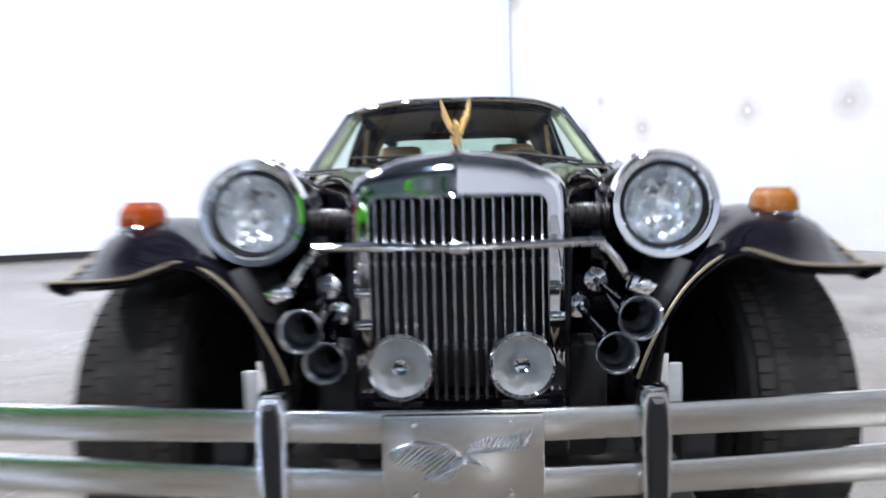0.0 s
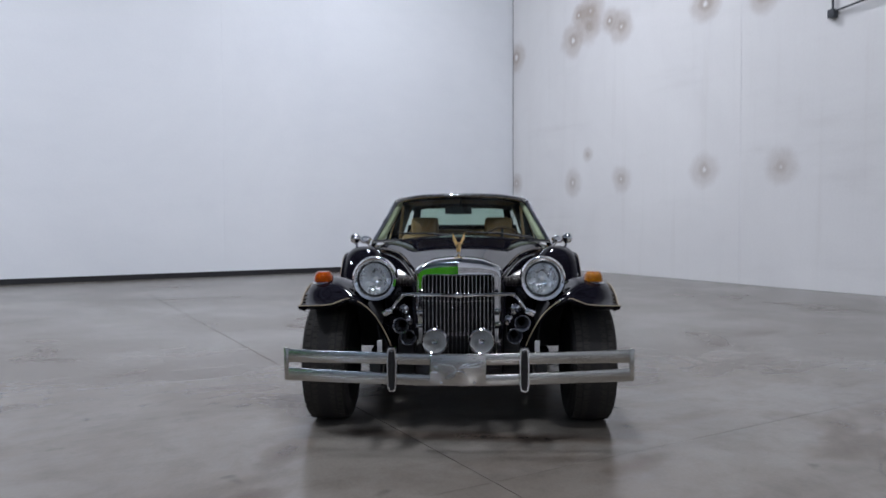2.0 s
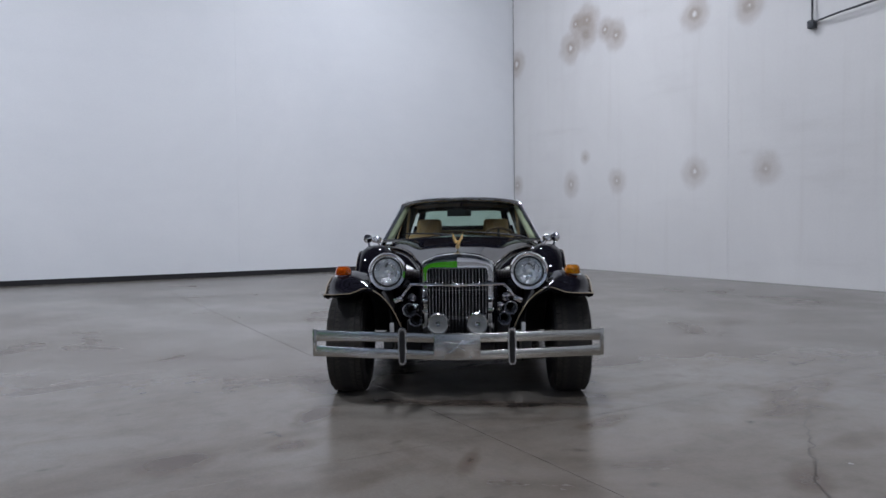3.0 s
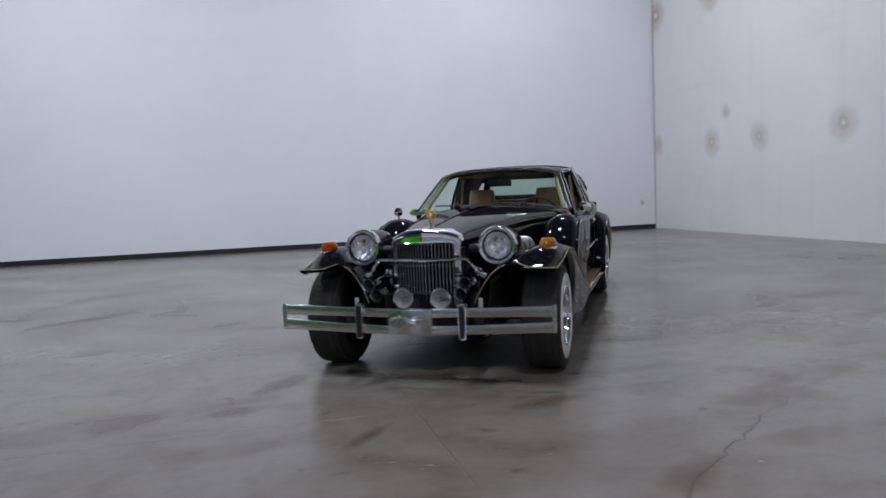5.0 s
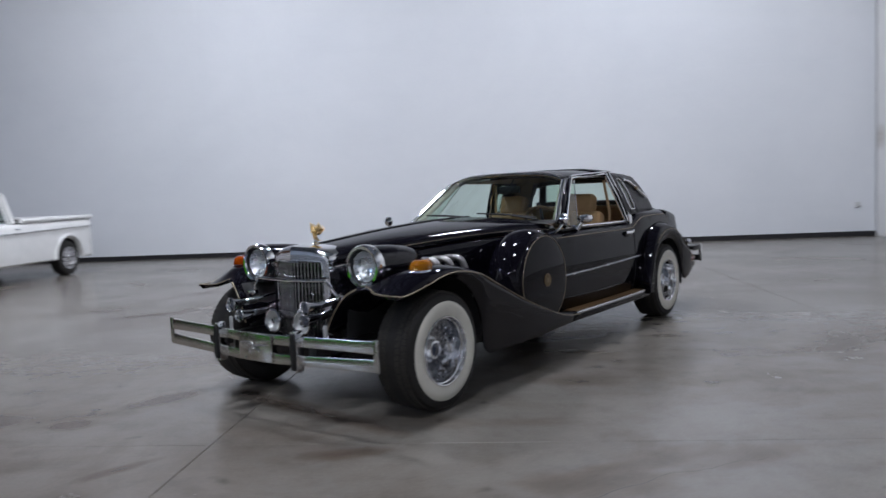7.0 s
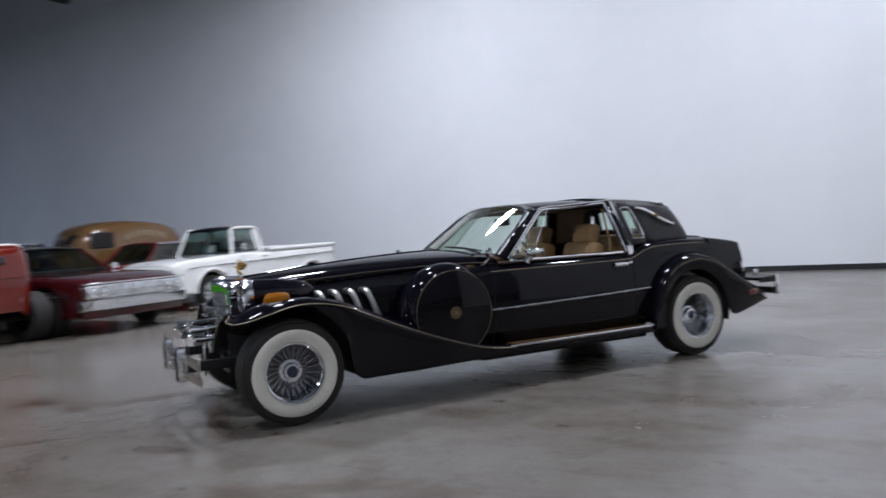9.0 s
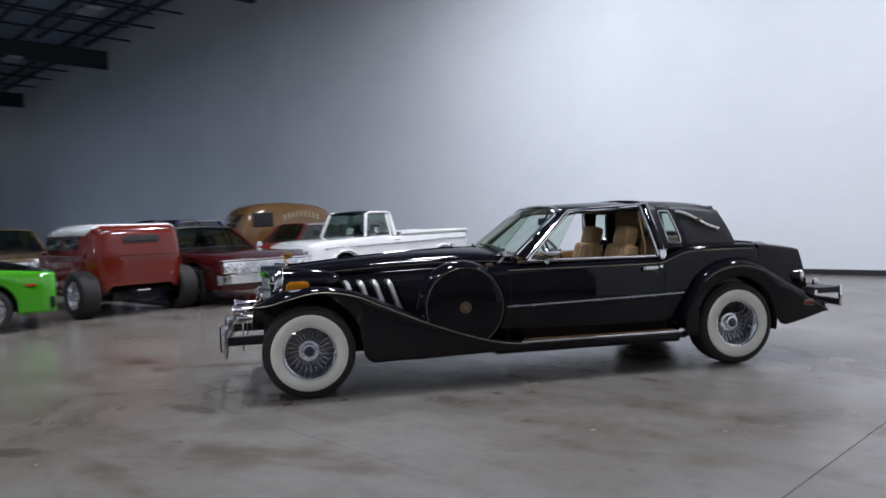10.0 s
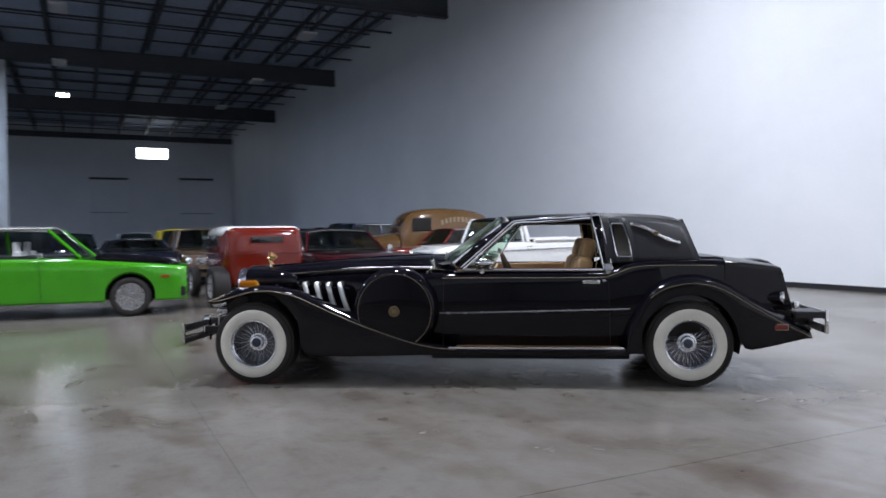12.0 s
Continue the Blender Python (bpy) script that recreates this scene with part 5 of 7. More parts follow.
        bm = B()
        lathe(bm, [(0.0, 0.021), (0.018, 0.019), (0.023, 0.012), (0.024, 0.0), (0.02, -0.01)], Matrix.Translation(pts[6]) @ (AX if sx > 0 else AXN) @ Matrix.Diagonal((0.8, 1.25, 1.0, 1.0)), 20)
        part("medallion", bm, M["bronze"], li, "dull oval medallion")
        # T band: chrome strips with a black centre from roof to belt
        bm = B()
        a, b = Vector((sx * 0.592, 2.89, 1.368)), Vector((sx * 0.757, 2.975, 0.93))
        for off in (-0.035, 0.035):
            tube(bm, [a + Vector((sx * 0.006, off, 0)), lerp_v(a, b, 0.5) + Vector((sx * 0.016, off, 0)), b + Vector((sx * 0.004, off, 0))], 0.009, 8)
        # shield-shaped foot and a round cap on the roof edge
        loft(bm, [[b + Vector((sx * dx, dy, dz)) for dx, dy in ((-0.008, -hw), (out, -hw * 0.7), (out, hw * 0.7), (-0.008, hw))] for dz, hw, out in ((0.050, 0.040, 0.010), (0.044, 0.044, 0.016), (0.0, 0.038, 0.022), (-0.036, 0.022, 0.018), (-0.044, 0.014, 0.010))], True, True)
        tube(bm, [a + Vector((sx * 0.010, -0.046, 0.008)), a + Vector((sx * 0.014, 0.0, 0.010)), a + Vector((sx * 0.010, 0.046, 0.008))], [0.009, 0.013, 0.009], 10)
        part("pillar_trim", bm, M["chrome"], CAR)
        bm = B()
        loft(bm, [[a + Vector((0, -0.045, 0)), lerp_v(a, b, 0.5) + Vector((sx * 0.012, -0.045, 0)), b + Vector((0, -0.045, 0))], [a + Vector((0, 0.045, 0)), lerp_v(a, b, 0.5) + Vector((sx * 0.012, 0.045, 0)), b + Vector((0, 0.045, 0))]])
        solid(part("pillar", bm, M["black"], CAR), 0.012, 0)
        # chrome window surround
        S = lambda p: (sx * p[0], p[1], p[2])
        loop = smooth_path([S(A_BOT), S(lerp(A_BOT, A_TOP, 0.5)), S(lerp(A_BOT, A_TOP, 0.93)), S(lerp(A_TOP, B_TOP, 0.06)), S(lerp(A_TOP, B_TOP, 0.5)), S(B_TOP)], 3)
        bm = B()
        tube(bm, loop, 0.015, 8)
        tube(bm, [S(B_TOP), S(lerp(B_TOP, B_BOT, 0.5)), S(B_BOT)], 0.011, 8)
        tube(bm, [S(A_BOT), S(lerp(A_BOT, B_BOT, 0.5)), S(B_BOT)], 0.012, 8)
        part("window_frame", bm, M["chrome"], CAR, "chrome side window frame")
        # fixed quarter light behind the windscreen pillar
        v0, v1 = Vector(S(lerp(A_BOT, B_BOT, 0.19))) + Vector((0, 0, 0.008)), Vector(S(lerp(A_TOP, B_TOP, 0.10))) + Vector((0, 0, -0.012))
        fa, fb = Vector(S(A_BOT)), Vector(S(lerp(A_BOT, A_TOP, 0.95)))
        bm = B()
        loft(bm, [[fa + Vector((0, 0.008, 0.008)), lerp_v(fa, fb, 0.5) + Vector((0, 0.008, 0)), fb], [v0, lerp_v(v0, v1, 0.5), v1]])
        ql = part("quarter_light", bm, M["glass"], CAR, "clear fixed quarter light")
        ql.visible_shadow = False
        bm = B()
        tube(bm, [v0, lerp_v(v0, v1, 0.5), v1], 0.0035, 6)
        part("glass_edge", bm, M["chrome"], ql)
        # drip rail above
        bm = B()
        tube(bm, [(sx * (p.x * sx + 0.012), p.y - 0.012, p.z + 0.018) for p in loop] + [(sx * 0.592, 2.89, 1.385)], 0.008, 8)
        part("drip_rail", bm, M["chrome"], CAR)
        # painted pillar behind the windscreen edge
        bm = B()
        wa, wb_ = Vector((sx * 0.713, 1.695, 0.985)), Vector((sx * 0.562, 2.10, 1.312))
        fa, fb = Vector(S(A_BOT)), Vector(S(A_TOP))
        loft(bm, [[wa, lerp_v(wa, wb_, 0.5) + Vector((sx * 0.01, 0, 0.006)), wb_], [fa, lerp_v(fa, fb, 0.5), fb]])
        solid(part("windscreen_pillar", bm, M["black"], CAR), 0.03, 0)
        # belt sill and shoulder below the glass
        bm = B()
        loft(bm, [[(sx * 0.755, y, 0.912), (sx * 0.735, y, 0.925), (sx * 0.69, y, 0.915), (sx * 0.67, y, 0.86)] for y in (1.70, 2.0, 2.4, 2.8, 2.96)])
        part("door_cap", bm, M["satin"], CAR)
        # door gaps
        for y0, y1 in ((1.60, 1.62), (2.985, 2.97)):
            bm = B()
            pts = []
            for k in range(9):
                z = 0.30 + 0.595 * k / 8
                y = y0 + (y1 - y0) * k / 8
                h = hull_half(y)
                xx = interp(sorted([(zz, x) for x, zz in h[:9]]), z)
                pts.append((sx * (xx + 0.0005), y, z))
            tube(bm, pts, 0.0035, 5)
            part("door_gap", bm, M["under"], CAR)
        # door handle and lock
        h = thing_part("door_handle", CAR)
        bm = B()
        box(bm, *sorted((sx * 0.812, sx * 0.832)), 2.76, 2.90, 0.815, 0.845, 0.006)
        part("pull", bm, M["chrome"], h)
        bm = B()
        box(bm, *sorted((sx * 0.811, sx * 0.820)), 2.765, 2.895, 0.795, 0.815, 0.004)
        part("recess", bm, M["satin"], h)
        bm = B()
        lathe(bm, [(0.014, 0.0), (0.013, 0.006), (0.0, 0.007)], Matrix.Translation((sx * 0.815, 2.935, 0.838)) @ (AX if sx > 0 else AXN), 16)
        part("lock", bm, M["chrome"], h)
        # bright moulding along the door
        bm = B()
        pts = []
        for k in range(12):
            y = 1.58 + (3.14 - 1.58) * k / 11
            z = 0.572 + 0.035 * k / 11
            xx = interp(sorted([(zz, x) for x, zz in hull_half(y)[:7]]), z)
            pts.append((sx * (xx + 0.002), y, z))
        tube(bm, pts, 0.0095, 8, True, 1.0)
        part("side_moulding", bm, M["dull_trim"], CAR)
        # pinstripe under the belt and up over the quarter
        bm = B()
        tube(bm, [(sx * (interp(HULL_W, y) - 0.003), y, interp(BELT, y) - 0.040) for y in [1.60 + 0.08 * k for k in range(29)]], 0.003, 5)
        part("pinstripe", bm, M["pin"], CAR)
        # door mirror: chrome teardrop
        mo = thing_part("door_mirror", CAR)
        bm = B()
        rings = []
        for k in range(11):
            u = k / 10
            rr = math.sin(math.pi * (0.06 + 0.84 * u) ** 0.75) ** 0.6
            rings.append([(sx * (0.822 + 0.012 * u) + 0.056 * rr * math.cos(a), 1.885 + 0.145 * u, 0.995 + 0.036 * rr * math.sin(a)) for a in [2 * math.pi * i / 20 for i in range(20)]])
        loft(bm, rings, True, True)
        tube(bm, [(sx * 0.755, 1.94, 0.915), (sx * 0.775, 1.95, 0.940), (sx * 0.808, 1.955, 0.970)], [0.028, 0.019, 0.017], 10)
        part("mirror_shell", bm, M["chrome"], mo)
        bm = B()
        lathe(bm, [(0.0, 0.002), (0.027, 0.001), (0.029, -0.004)], Matrix.Translation((sx * 0.834, 2.030, 0.995)) @ Matrix.Rotation(radians(-90), 4, "X"), 20)
        part("mirror_glass", bm, M["reflector"], mo)
        # small round wing mirror on the cowl
        w = thing_part("wing_mirror", CAR)
        bm = B()
        c = Vector((sx * 0.852, 1.54, 1.012))
        tube(bm, smooth_path([(sx * 0.755, 1.50, 0.905), (sx * 0.80, 1.50, 0.915), (sx * 0.835, 1.515, 0.945), (c.x - sx * 0.006, c.y + 0.008, c.z - 0.03)], 4), 0.0105, 10)
        lathe(bm, [(0.0, 0.03), (0.022, 0.026), (0.038, 0.012), (0.042, -0.004), (0.039, -0.008)], Matrix.Translation(c) @ AYN, 24)
        part("mirror_shell", bm, M["chrome"], w)
        bm = B()
        lathe(bm, [(0.0, -0.005), (0.039, -0.007)], Matrix.Translation(c) @ AYN, 24)
        part("mirror_glass", bm, M["reflector"], w)
    # windscreen
    def ws(f, t):
        xb, xt = 0.718 * f, 0.552 * f
        yb, yt = 1.525 + 0.165 * f * f, 2.045 + 0.105 * f * f
        zb, zt = 1.005 - 0.02 * f * f, 1.372 - 0.02 * f * f
        t *= 1 - 0.13 * abs(f) ** 7
        return (xb + (xt - xb) * t, yb + (yt - yb) * t, zb + (zt - zb) * t)
    bm = B()
    loft(bm, [[ws(-1 + 2 * i / 12, j / 6) for i in range(13)] for j in range(7)])
    part("windscreen", bm, M["glass"], CAR, "green tinted windscreen").visible_shadow = False
    for f in (-1, 1):
        bm = B()
        loft(bm, [[Vector(ws(f * 0.985, j / 6)) + Vector((0, 0.012, 0)) for j in range(7)], [Vector(ws(f * 0.90, j / 6)) + Vector((0, 0.09, -0.01)) for j in range(7)]])
        solid(part("inner_pillar_trim", bm, M["pale_trim"], CAR, "pale pillar trim inside the windscreen"), 0.006, 0)
    bm = B()
    tube(bm, [ws(-1 + 2 * i / 24, 1.0) for i in range(25)], 0.011, 8)
    for f in (-1, 1):
        tube(bm, [ws(f, j / 6) for j in range(7)], 0.019, 10)
    part("windscreen_frame", bm, M["chrome"], CAR, "chrome windscreen frame")
    bm = B()
    fs = [-1 + 2 * i / 24 for i in range(25)]
    loft(bm, [[(0.562 * f, 2.048 + 0.110 * f * f - 0.060 * abs(f) ** 7, 1.384 - 0.024 * abs(f) ** 3 - 0.046 * abs(f) ** 7) for f in fs],
              [(0.572 * f, 2.095 + 0.095 * f * f - 0.03 * abs(f) ** 7, 1.391 - 0.030 * abs(f) ** 3 - 0.030 * abs(f) ** 7) for f in fs]])
    solid(part("header_trim", bm, M["satin"], CAR, "black strip along the front of the roof"), 0.008)
    bm = B()
    tube(bm, [ws(-1 + 2 * i / 12, 0.0) for i in range(13)], 0.012, 8)
    loft(bm, [[Vector(ws(-1 + 2 * i / 12, -0.02)) + Vector((0, -0.10 * (1 - 0.3 * abs(-1 + 2 * i / 12)), -0.004)) for i in range(13)], [Vector(ws(-1 + 2 * i / 12, 0.01)) for i in range(13)]])
    part("cowl", bm, M["satin"], CAR)
    for x0, x1 in ((-0.52, -0.02), (0.06, 0.56)):
        w = thing_part("wiper", CAR)
        bm = B()
        a, b = Vector(ws(x0 / 0.7, 0.13)), Vector(ws(x1 / 0.7, 0.06))
        up = Vector((0, -0.02, 0.012))
        tube(bm, [a + up, lerp_v(a, b, 0.5) + up + Vector((0, 0, 0.004)), b + up], [0.006, 0.009, 0.006], 6)
        part("blade", bm, M["satin"], w)
        bm = B()
        tube(bm, [lerp_v(a, b, 0.45) + up + Vector((0, -0.008, 0.008)), b + Vector((0.03, -0.05, -0.005))], [0.006, 0.010], 6)
        part("arm", bm, M["satin"], w)
    # rear window
    bm = B()
    rw = lambda f, t: ((0.50 + 0.08 * t) * f, 3.645 + 0.11 * t - 0.03 * f * f, 1.335 - 0.31 * t)
    loft(bm, [[rw(-0.86 + 1.72 * i / 8, 0.14 + 0.60 * j / 4) for i in range(9)] for j in range(5)])
    part("rear_window", bm, M["glass"], CAR, "green tinted rear window").visible_shadow = False
    bm = B()
    def rstrip(f0, f1, t0, t1):
        loft(bm, [[rw(f0 + (f1 - f0) * i / 6, t0 + (t1 - t0) * j / 3) for i in range(7)] for j in range(4)])
    rstrip(-0.97, 0.97, 0.0, 0.14)
    rstrip(-1.05, 1.05, 0.74, 1.05)
    rstrip(-1.0, -0.86, 0.14, 0.74)
    rstrip(0.86, 1.0, 0.14, 0.74)
    solid(part("rear_window_frame", bm, M["vinyl"], CAR), 0.03, 0)
    bm = B()
    box(bm, -0.56, 0.56, 3.44, 3.66, 1.035, 1.06, 0.01)
    part("parcel_shelf", bm, M["leather"], CAR, "tan parcel shelf")
    # side glass is lowered; inner headlining
    bm = B()
    loft(bm, [[(0.50 * f, y, 1.342 - 0.03 * f * f) for f in (-1, -0.5, 0, 0.5, 1)] for y in (2.25, 2.6, 3.0, 3.50)])
    part("headlining", bm, M["headlining"], CAR)
    for sx in (-1, 1):
        bm = B()
        loft(bm, [[(sx * 0.525, y, 1.31), (sx * 0.64, y + 0.05, 1.0)] for y in (3.18, 3.35, 3.52)])
        part("quarter_trim", bm, M["headlining"], CAR)
        bm = B()
        box(bm, *sorted((sx * 0.635, sx * 0.668)), 1.72, 2.96, 0.42, 0.932, 0.012)
        part("door_card", bm, M["leather"], CAR, "tan door card")
    # floor, firewall, dash
    bm = B()
    box(bm, -0.70, 0.70, 1.46, 4.3, 0.30, 0.36)
    part("cabin_floor", bm, M["carpet"], CAR)
    bm = B()
    box(bm, -0.69, 0.69, 1.46, 1.50, 0.362, 0.92)
    part("firewall", bm, M["carpet"], CAR)
    for name, b in (("engine_tray", (-0.35, 0.35, -0.20, 1.5, 0.22, 0.50)), ("chassis", (-0.60, 0.60, 0.5, 3.0, 0.20, 0.30)), ("rear_subframe", (-0.45, 0.45, 3.0, 4.2, 0.30, 0.40))):
        bm = B()
        box(bm, *b, 0.03)
        part(name, bm, M["under"], CAR)
    bm = B()
    box(bm, -0.245, 0.245, -0.30, -0.20, 0.26, 0.41, 0.02)
    part("front_apron", bm, M["black"], CAR)
    bm = B()
    box(bm, -0.42, 0.42, -0.06, 0.02, 0.30, 0.60, 0.03)
    part("radiator_support", bm, M["black"], CAR)
    for sx in (-1, 1):
        # gloss panel sweeping from the grille foot out to the fender
        bm = B()
        rows = []
        for k in range(9):
            u = k / 8
            x = 0.245 + 0.165 * u
            rows.append([(sx * x, -0.068 + 0.05 * u * u - 0.08 * (1 - v) ** 3, 0.335 + (0.325 - 0.03 * u) * v) for v in (0, 0.12, 0.28, 0.45, 0.62, 0.8, 1.0)])
        loft(bm, rows)
        solid(part("side_apron", bm, M["black"], CAR, angle=0.9), 0.008, 0)
        bm = B()
        prism(bm, [(sx * 0.392, 0.43), (sx * 0.428, 0.43), (sx * 0.445, 0.318), (sx * 0.398, 0.318)], "y", -0.50, -0.488)
        part("bumper_bracket", bm, M["bracket"], CAR, "dull grey bumper bracket")
    d = thing_part("dashboard", CAR)
    bm = B()
    box(bm, -0.66, 0.66, 1.62, 2.02, 0.78, 0.97, 0.05, 3)
    part("dash_top", bm, M["carpet"], d)
    bm = B()
    box(bm, -0.66, 0.66, 2.02, 2.04, 0.72, 0.93, 0.01)
    part("dash_face", bm, M["leather"], d)
    s = thing_part("steering_wheel", CAR)
    m = pose(0.36, 2.16, 0.93, -62, 0, 0)
    bm = B()
    tube(bm, [m @ Vector((0.185 * math.cos(2 * math.pi * k / 32), 0.185 * math.sin(2 * math.pi * k / 32), 0)) for k in range(33)], 0.013, 8)
    part("wheel_ring", bm, M["carpet"], s)
    bm = B()
    for a in (0, 120, 240):
        tube(bm, [m @ Vector((0, 0, -0.03)), m @ Vector((0.18 * math.cos(radians(a - 90)), 0.18 * math.sin(radians(a - 90)), 0))], [0.02, 0.010], 8)
    tube(bm, [m @ Vector((0, 0, -0.02)), m @ Vector((0, 0, -0.25))], 0.025, 10)
    part("spokes", bm, M["satin"], s)
    bm = B()
    box(bm, -0.145, 0.095, 2.20, 2.22, 1.212, 1.278, 0.012)
    tube(bm, [(-0.025, 2.22, 1.25), (0, 2.26, 1.345)], 0.008, 8)
    part("inside_mirror", bm, M["satin"], CAR)
    # seats
    for sx in (-1, 1):
        seat(sx * 0.36, 2.28)
        bm = B()
        tube(bm, [(sx * 0.575, 2.86, 1.30), (sx * 0.61, 2.90, 1.0), (sx * 0.60, 2.84, 0.55)], 0.014, 8, True, 0.15)
        part("seat_belt", bm, M["belt"], CAR, "tan seat belt")
    r = thing_part("rear_seat", CAR)
    bm = B()
    box(bm, -0.60, 0.60, 3.00, 3.42, 0.36, 0.58, 0.06, 3)
    part("cushion", bm, M["leather"], r)
    bm = B()
    box(bm, -0.60, 0.60, -0.08, 0.08, 0.0, 0.50, 0.06, 3, pose(0, 3.42, 0.55, -15, 0, 0))
    part("backrest", bm, M["leather"], r)


def lerp_v(a, b, t):
    return a + (b - a) * t


def seat(x, y):
    s = thing_part("front_seat", CAR)
    bm = B()
    box(bm, x - 0.24, x + 0.24, y - 0.10, y + 0.38, 0.40, 0.58, 0.06, 3)
    part("cushion", bm, M["leather"], s)
    back = pose(x, y + 0.40, 0.54, -17, 0, 0)
    bm = B()
    box(bm, -0.235, 0.235, -0.07, 0.07, 0.0, 0.28, 0.055, 3, back)
    part("lower_back", bm, M["leather"], s)
    bm = B()
    box(bm, -0.225, 0.225, -0.075, 0.065, 0.27, 0.50, 0.06, 3, back)
    part("upper_back", bm, M["leather"], s)
    for k in (-0.11, 0.0, 0.11):
        bm = B()
        box(bm, k - 0.05, k + 0.05, -0.09, -0.05, 0.06, 0.46, 0.025, 3, back)
        part("pleat", bm, M["leather"], s)
    bm = B()
    box(bm, -0.135, 0.135, -0.065, 0.055, 0.48, 0.665, 0.05, 3, back)
    part("headrest", bm, M["leather"], s)


M["belt"] = speckled("tan_webbing", (0.36, 0.24, 0.13), 0.8, 200, 0.15)
M["pale_trim"] = speckled("pale_olive_trim", (0.42, 0.42, 0.30), 0.7, 60, 0.1)
M["headlining"] = speckled("beige_headlining", (0.20, 0.155, 0.11), 0.85, 120, 0.1)
cabin()


# ---- other cars in the hall ----
M["tint"] = clear_glass("dark_tinted_glass", (0.30, 0.36, 0.34))
M["dim"] = clear_glass("smoked_glass", (0.40, 0.47, 0.44))
M["paper"] = principled("white_paper", (0.75, 0.75, 0.74), 0.7)
M["cloth"] = speckled("black_seat_cloth", (0.02, 0.02, 0.022), 0.8, 60)
M["green"] = car_paint("bright_green_paint", (0.046, 0.285, 0.007), 0.12)
M["red"] = car_paint("orange_red_paint", (0.130, 0.0085, 0.0028), 0.14)
M["maroon"] = car_paint("dark_maroon_paint", (0.050, 0.004, 0.006), 0.14)
M["white"] = car_paint("white_car_paint", (0.78, 0.78, 0.76), 0.14)
M["brown"] = car_paint("brown_van_paint", (0.14, 0.075, 0.028), 0.22)
M["brightred"] = car_paint("red_car_paint", (0.14, 0.012, 0.010), 0.14)
M["blue"] = car_paint("deep_blue_paint", (0.012, 0.018, 0.11), 0.14)
M["navy"] = car_paint("blackish_blue_paint", (0.008, 0.010, 0.02), 0.14)
M["yellow"] = car_paint("yellow_car_paint", (0.72, 0.58, 0.03), 0.14)
M["tan"] = car_paint("tan_car_paint", (0.13, 0.085, 0.05), 0.2)
M["purple"] = car_paint("dark_plum_paint", (0.05, 0.008, 0.03), 0.14)
M["grey_car"] = car_paint("silver_grey_paint", (0.30, 0.31, 0.33), 0.16)
M["mag"] = chrome_metal("cast_alloy", (0.62, 0.62, 0.63), 0.24)


def simple_wheel_meshes(r, w, rim, spokes):
    out = []

    def keep(name, bm, mat):
        finish(bm)
        me = bpy.data.meshes.new(name)
        bm.to_mesh(me)
        bm.free()
        me.materials.append(mat)
        out.append((name, me))
    bm = B()
    h = w / 2
    lathe(bm, [(rim, -h * 0.8), (rim + 0.03, -h), (r - 0.04, -h), (r - 0.012, -h * 0.85), (r, -h * 0.5), (r, h * 0.5), (r - 0.012, h * 0.85), (r - 0.04, h), (rim + 0.03, h), (rim, h * 0.86)], Matrix(), 40)
    keep("tyre", bm, M["rubber"])
    bm = B()
    lathe(bm, [(rim + 0.004, h * 0.84), (rim + 0.006, h * 0.95), (rim - 0.008, h * 0.95), (rim - 0.018, h * 0.6), (rim - 0.022, h * 0.2), (0.0, h * 0.15)], Matrix(), 40)
    keep("rim", bm, M["mag"])
    bm = B()
    for k in range(spokes):
        m = Matrix.Rotation(2 * math.pi * k / spokes, 4, "Z")
        q = rim - 0.016
        wd = 2.2 * rim / spokes * 0.62
        loft(bm, [[m @ Vector((0.03, -wd * 0.5, h * 0.18)), m @ Vector((0.03, -wd * 0.4, h * 0.62)), m @ Vector((0.03, wd * 0.4, h * 0.62)), m @ Vector((0.03, wd * 0.5, h * 0.18))],
                  [m @ Vector((q, -wd * 0.8, h * 0.18)), m @ Vector((q, -wd * 0.6, h * 0.55)), m @ Vector((q, wd * 0.6, h * 0.55)), m @ Vector((q, wd * 0.8, h * 0.18))]], True, True)
    lathe(bm, [(0.05, h * 0.2), (0.05, h * 0.7), (0.04, h * 0.78), (0.0, h * 0.8)], Matrix(), 20)
    keep("wheel_centre", bm, M["mag"])
    return out


SHARED_WHEELS = {}


def put_wheel(parent, x, y, r, w, rim, spokes):
    key = (r, w, rim, spokes)
    if key not in SHARED_WHEELS:
        SHARED_WHEELS[key] = simple_wheel_meshes(*key)
    wh = new("wheel")
    wh.parent = parent
    wh.matrix_basis = Matrix.Translation((x, y, r)) @ (AX if x > 0 else AXN)
    for n, me in SHARED_WHEELS[key]:
        new(n, me).parent = wh


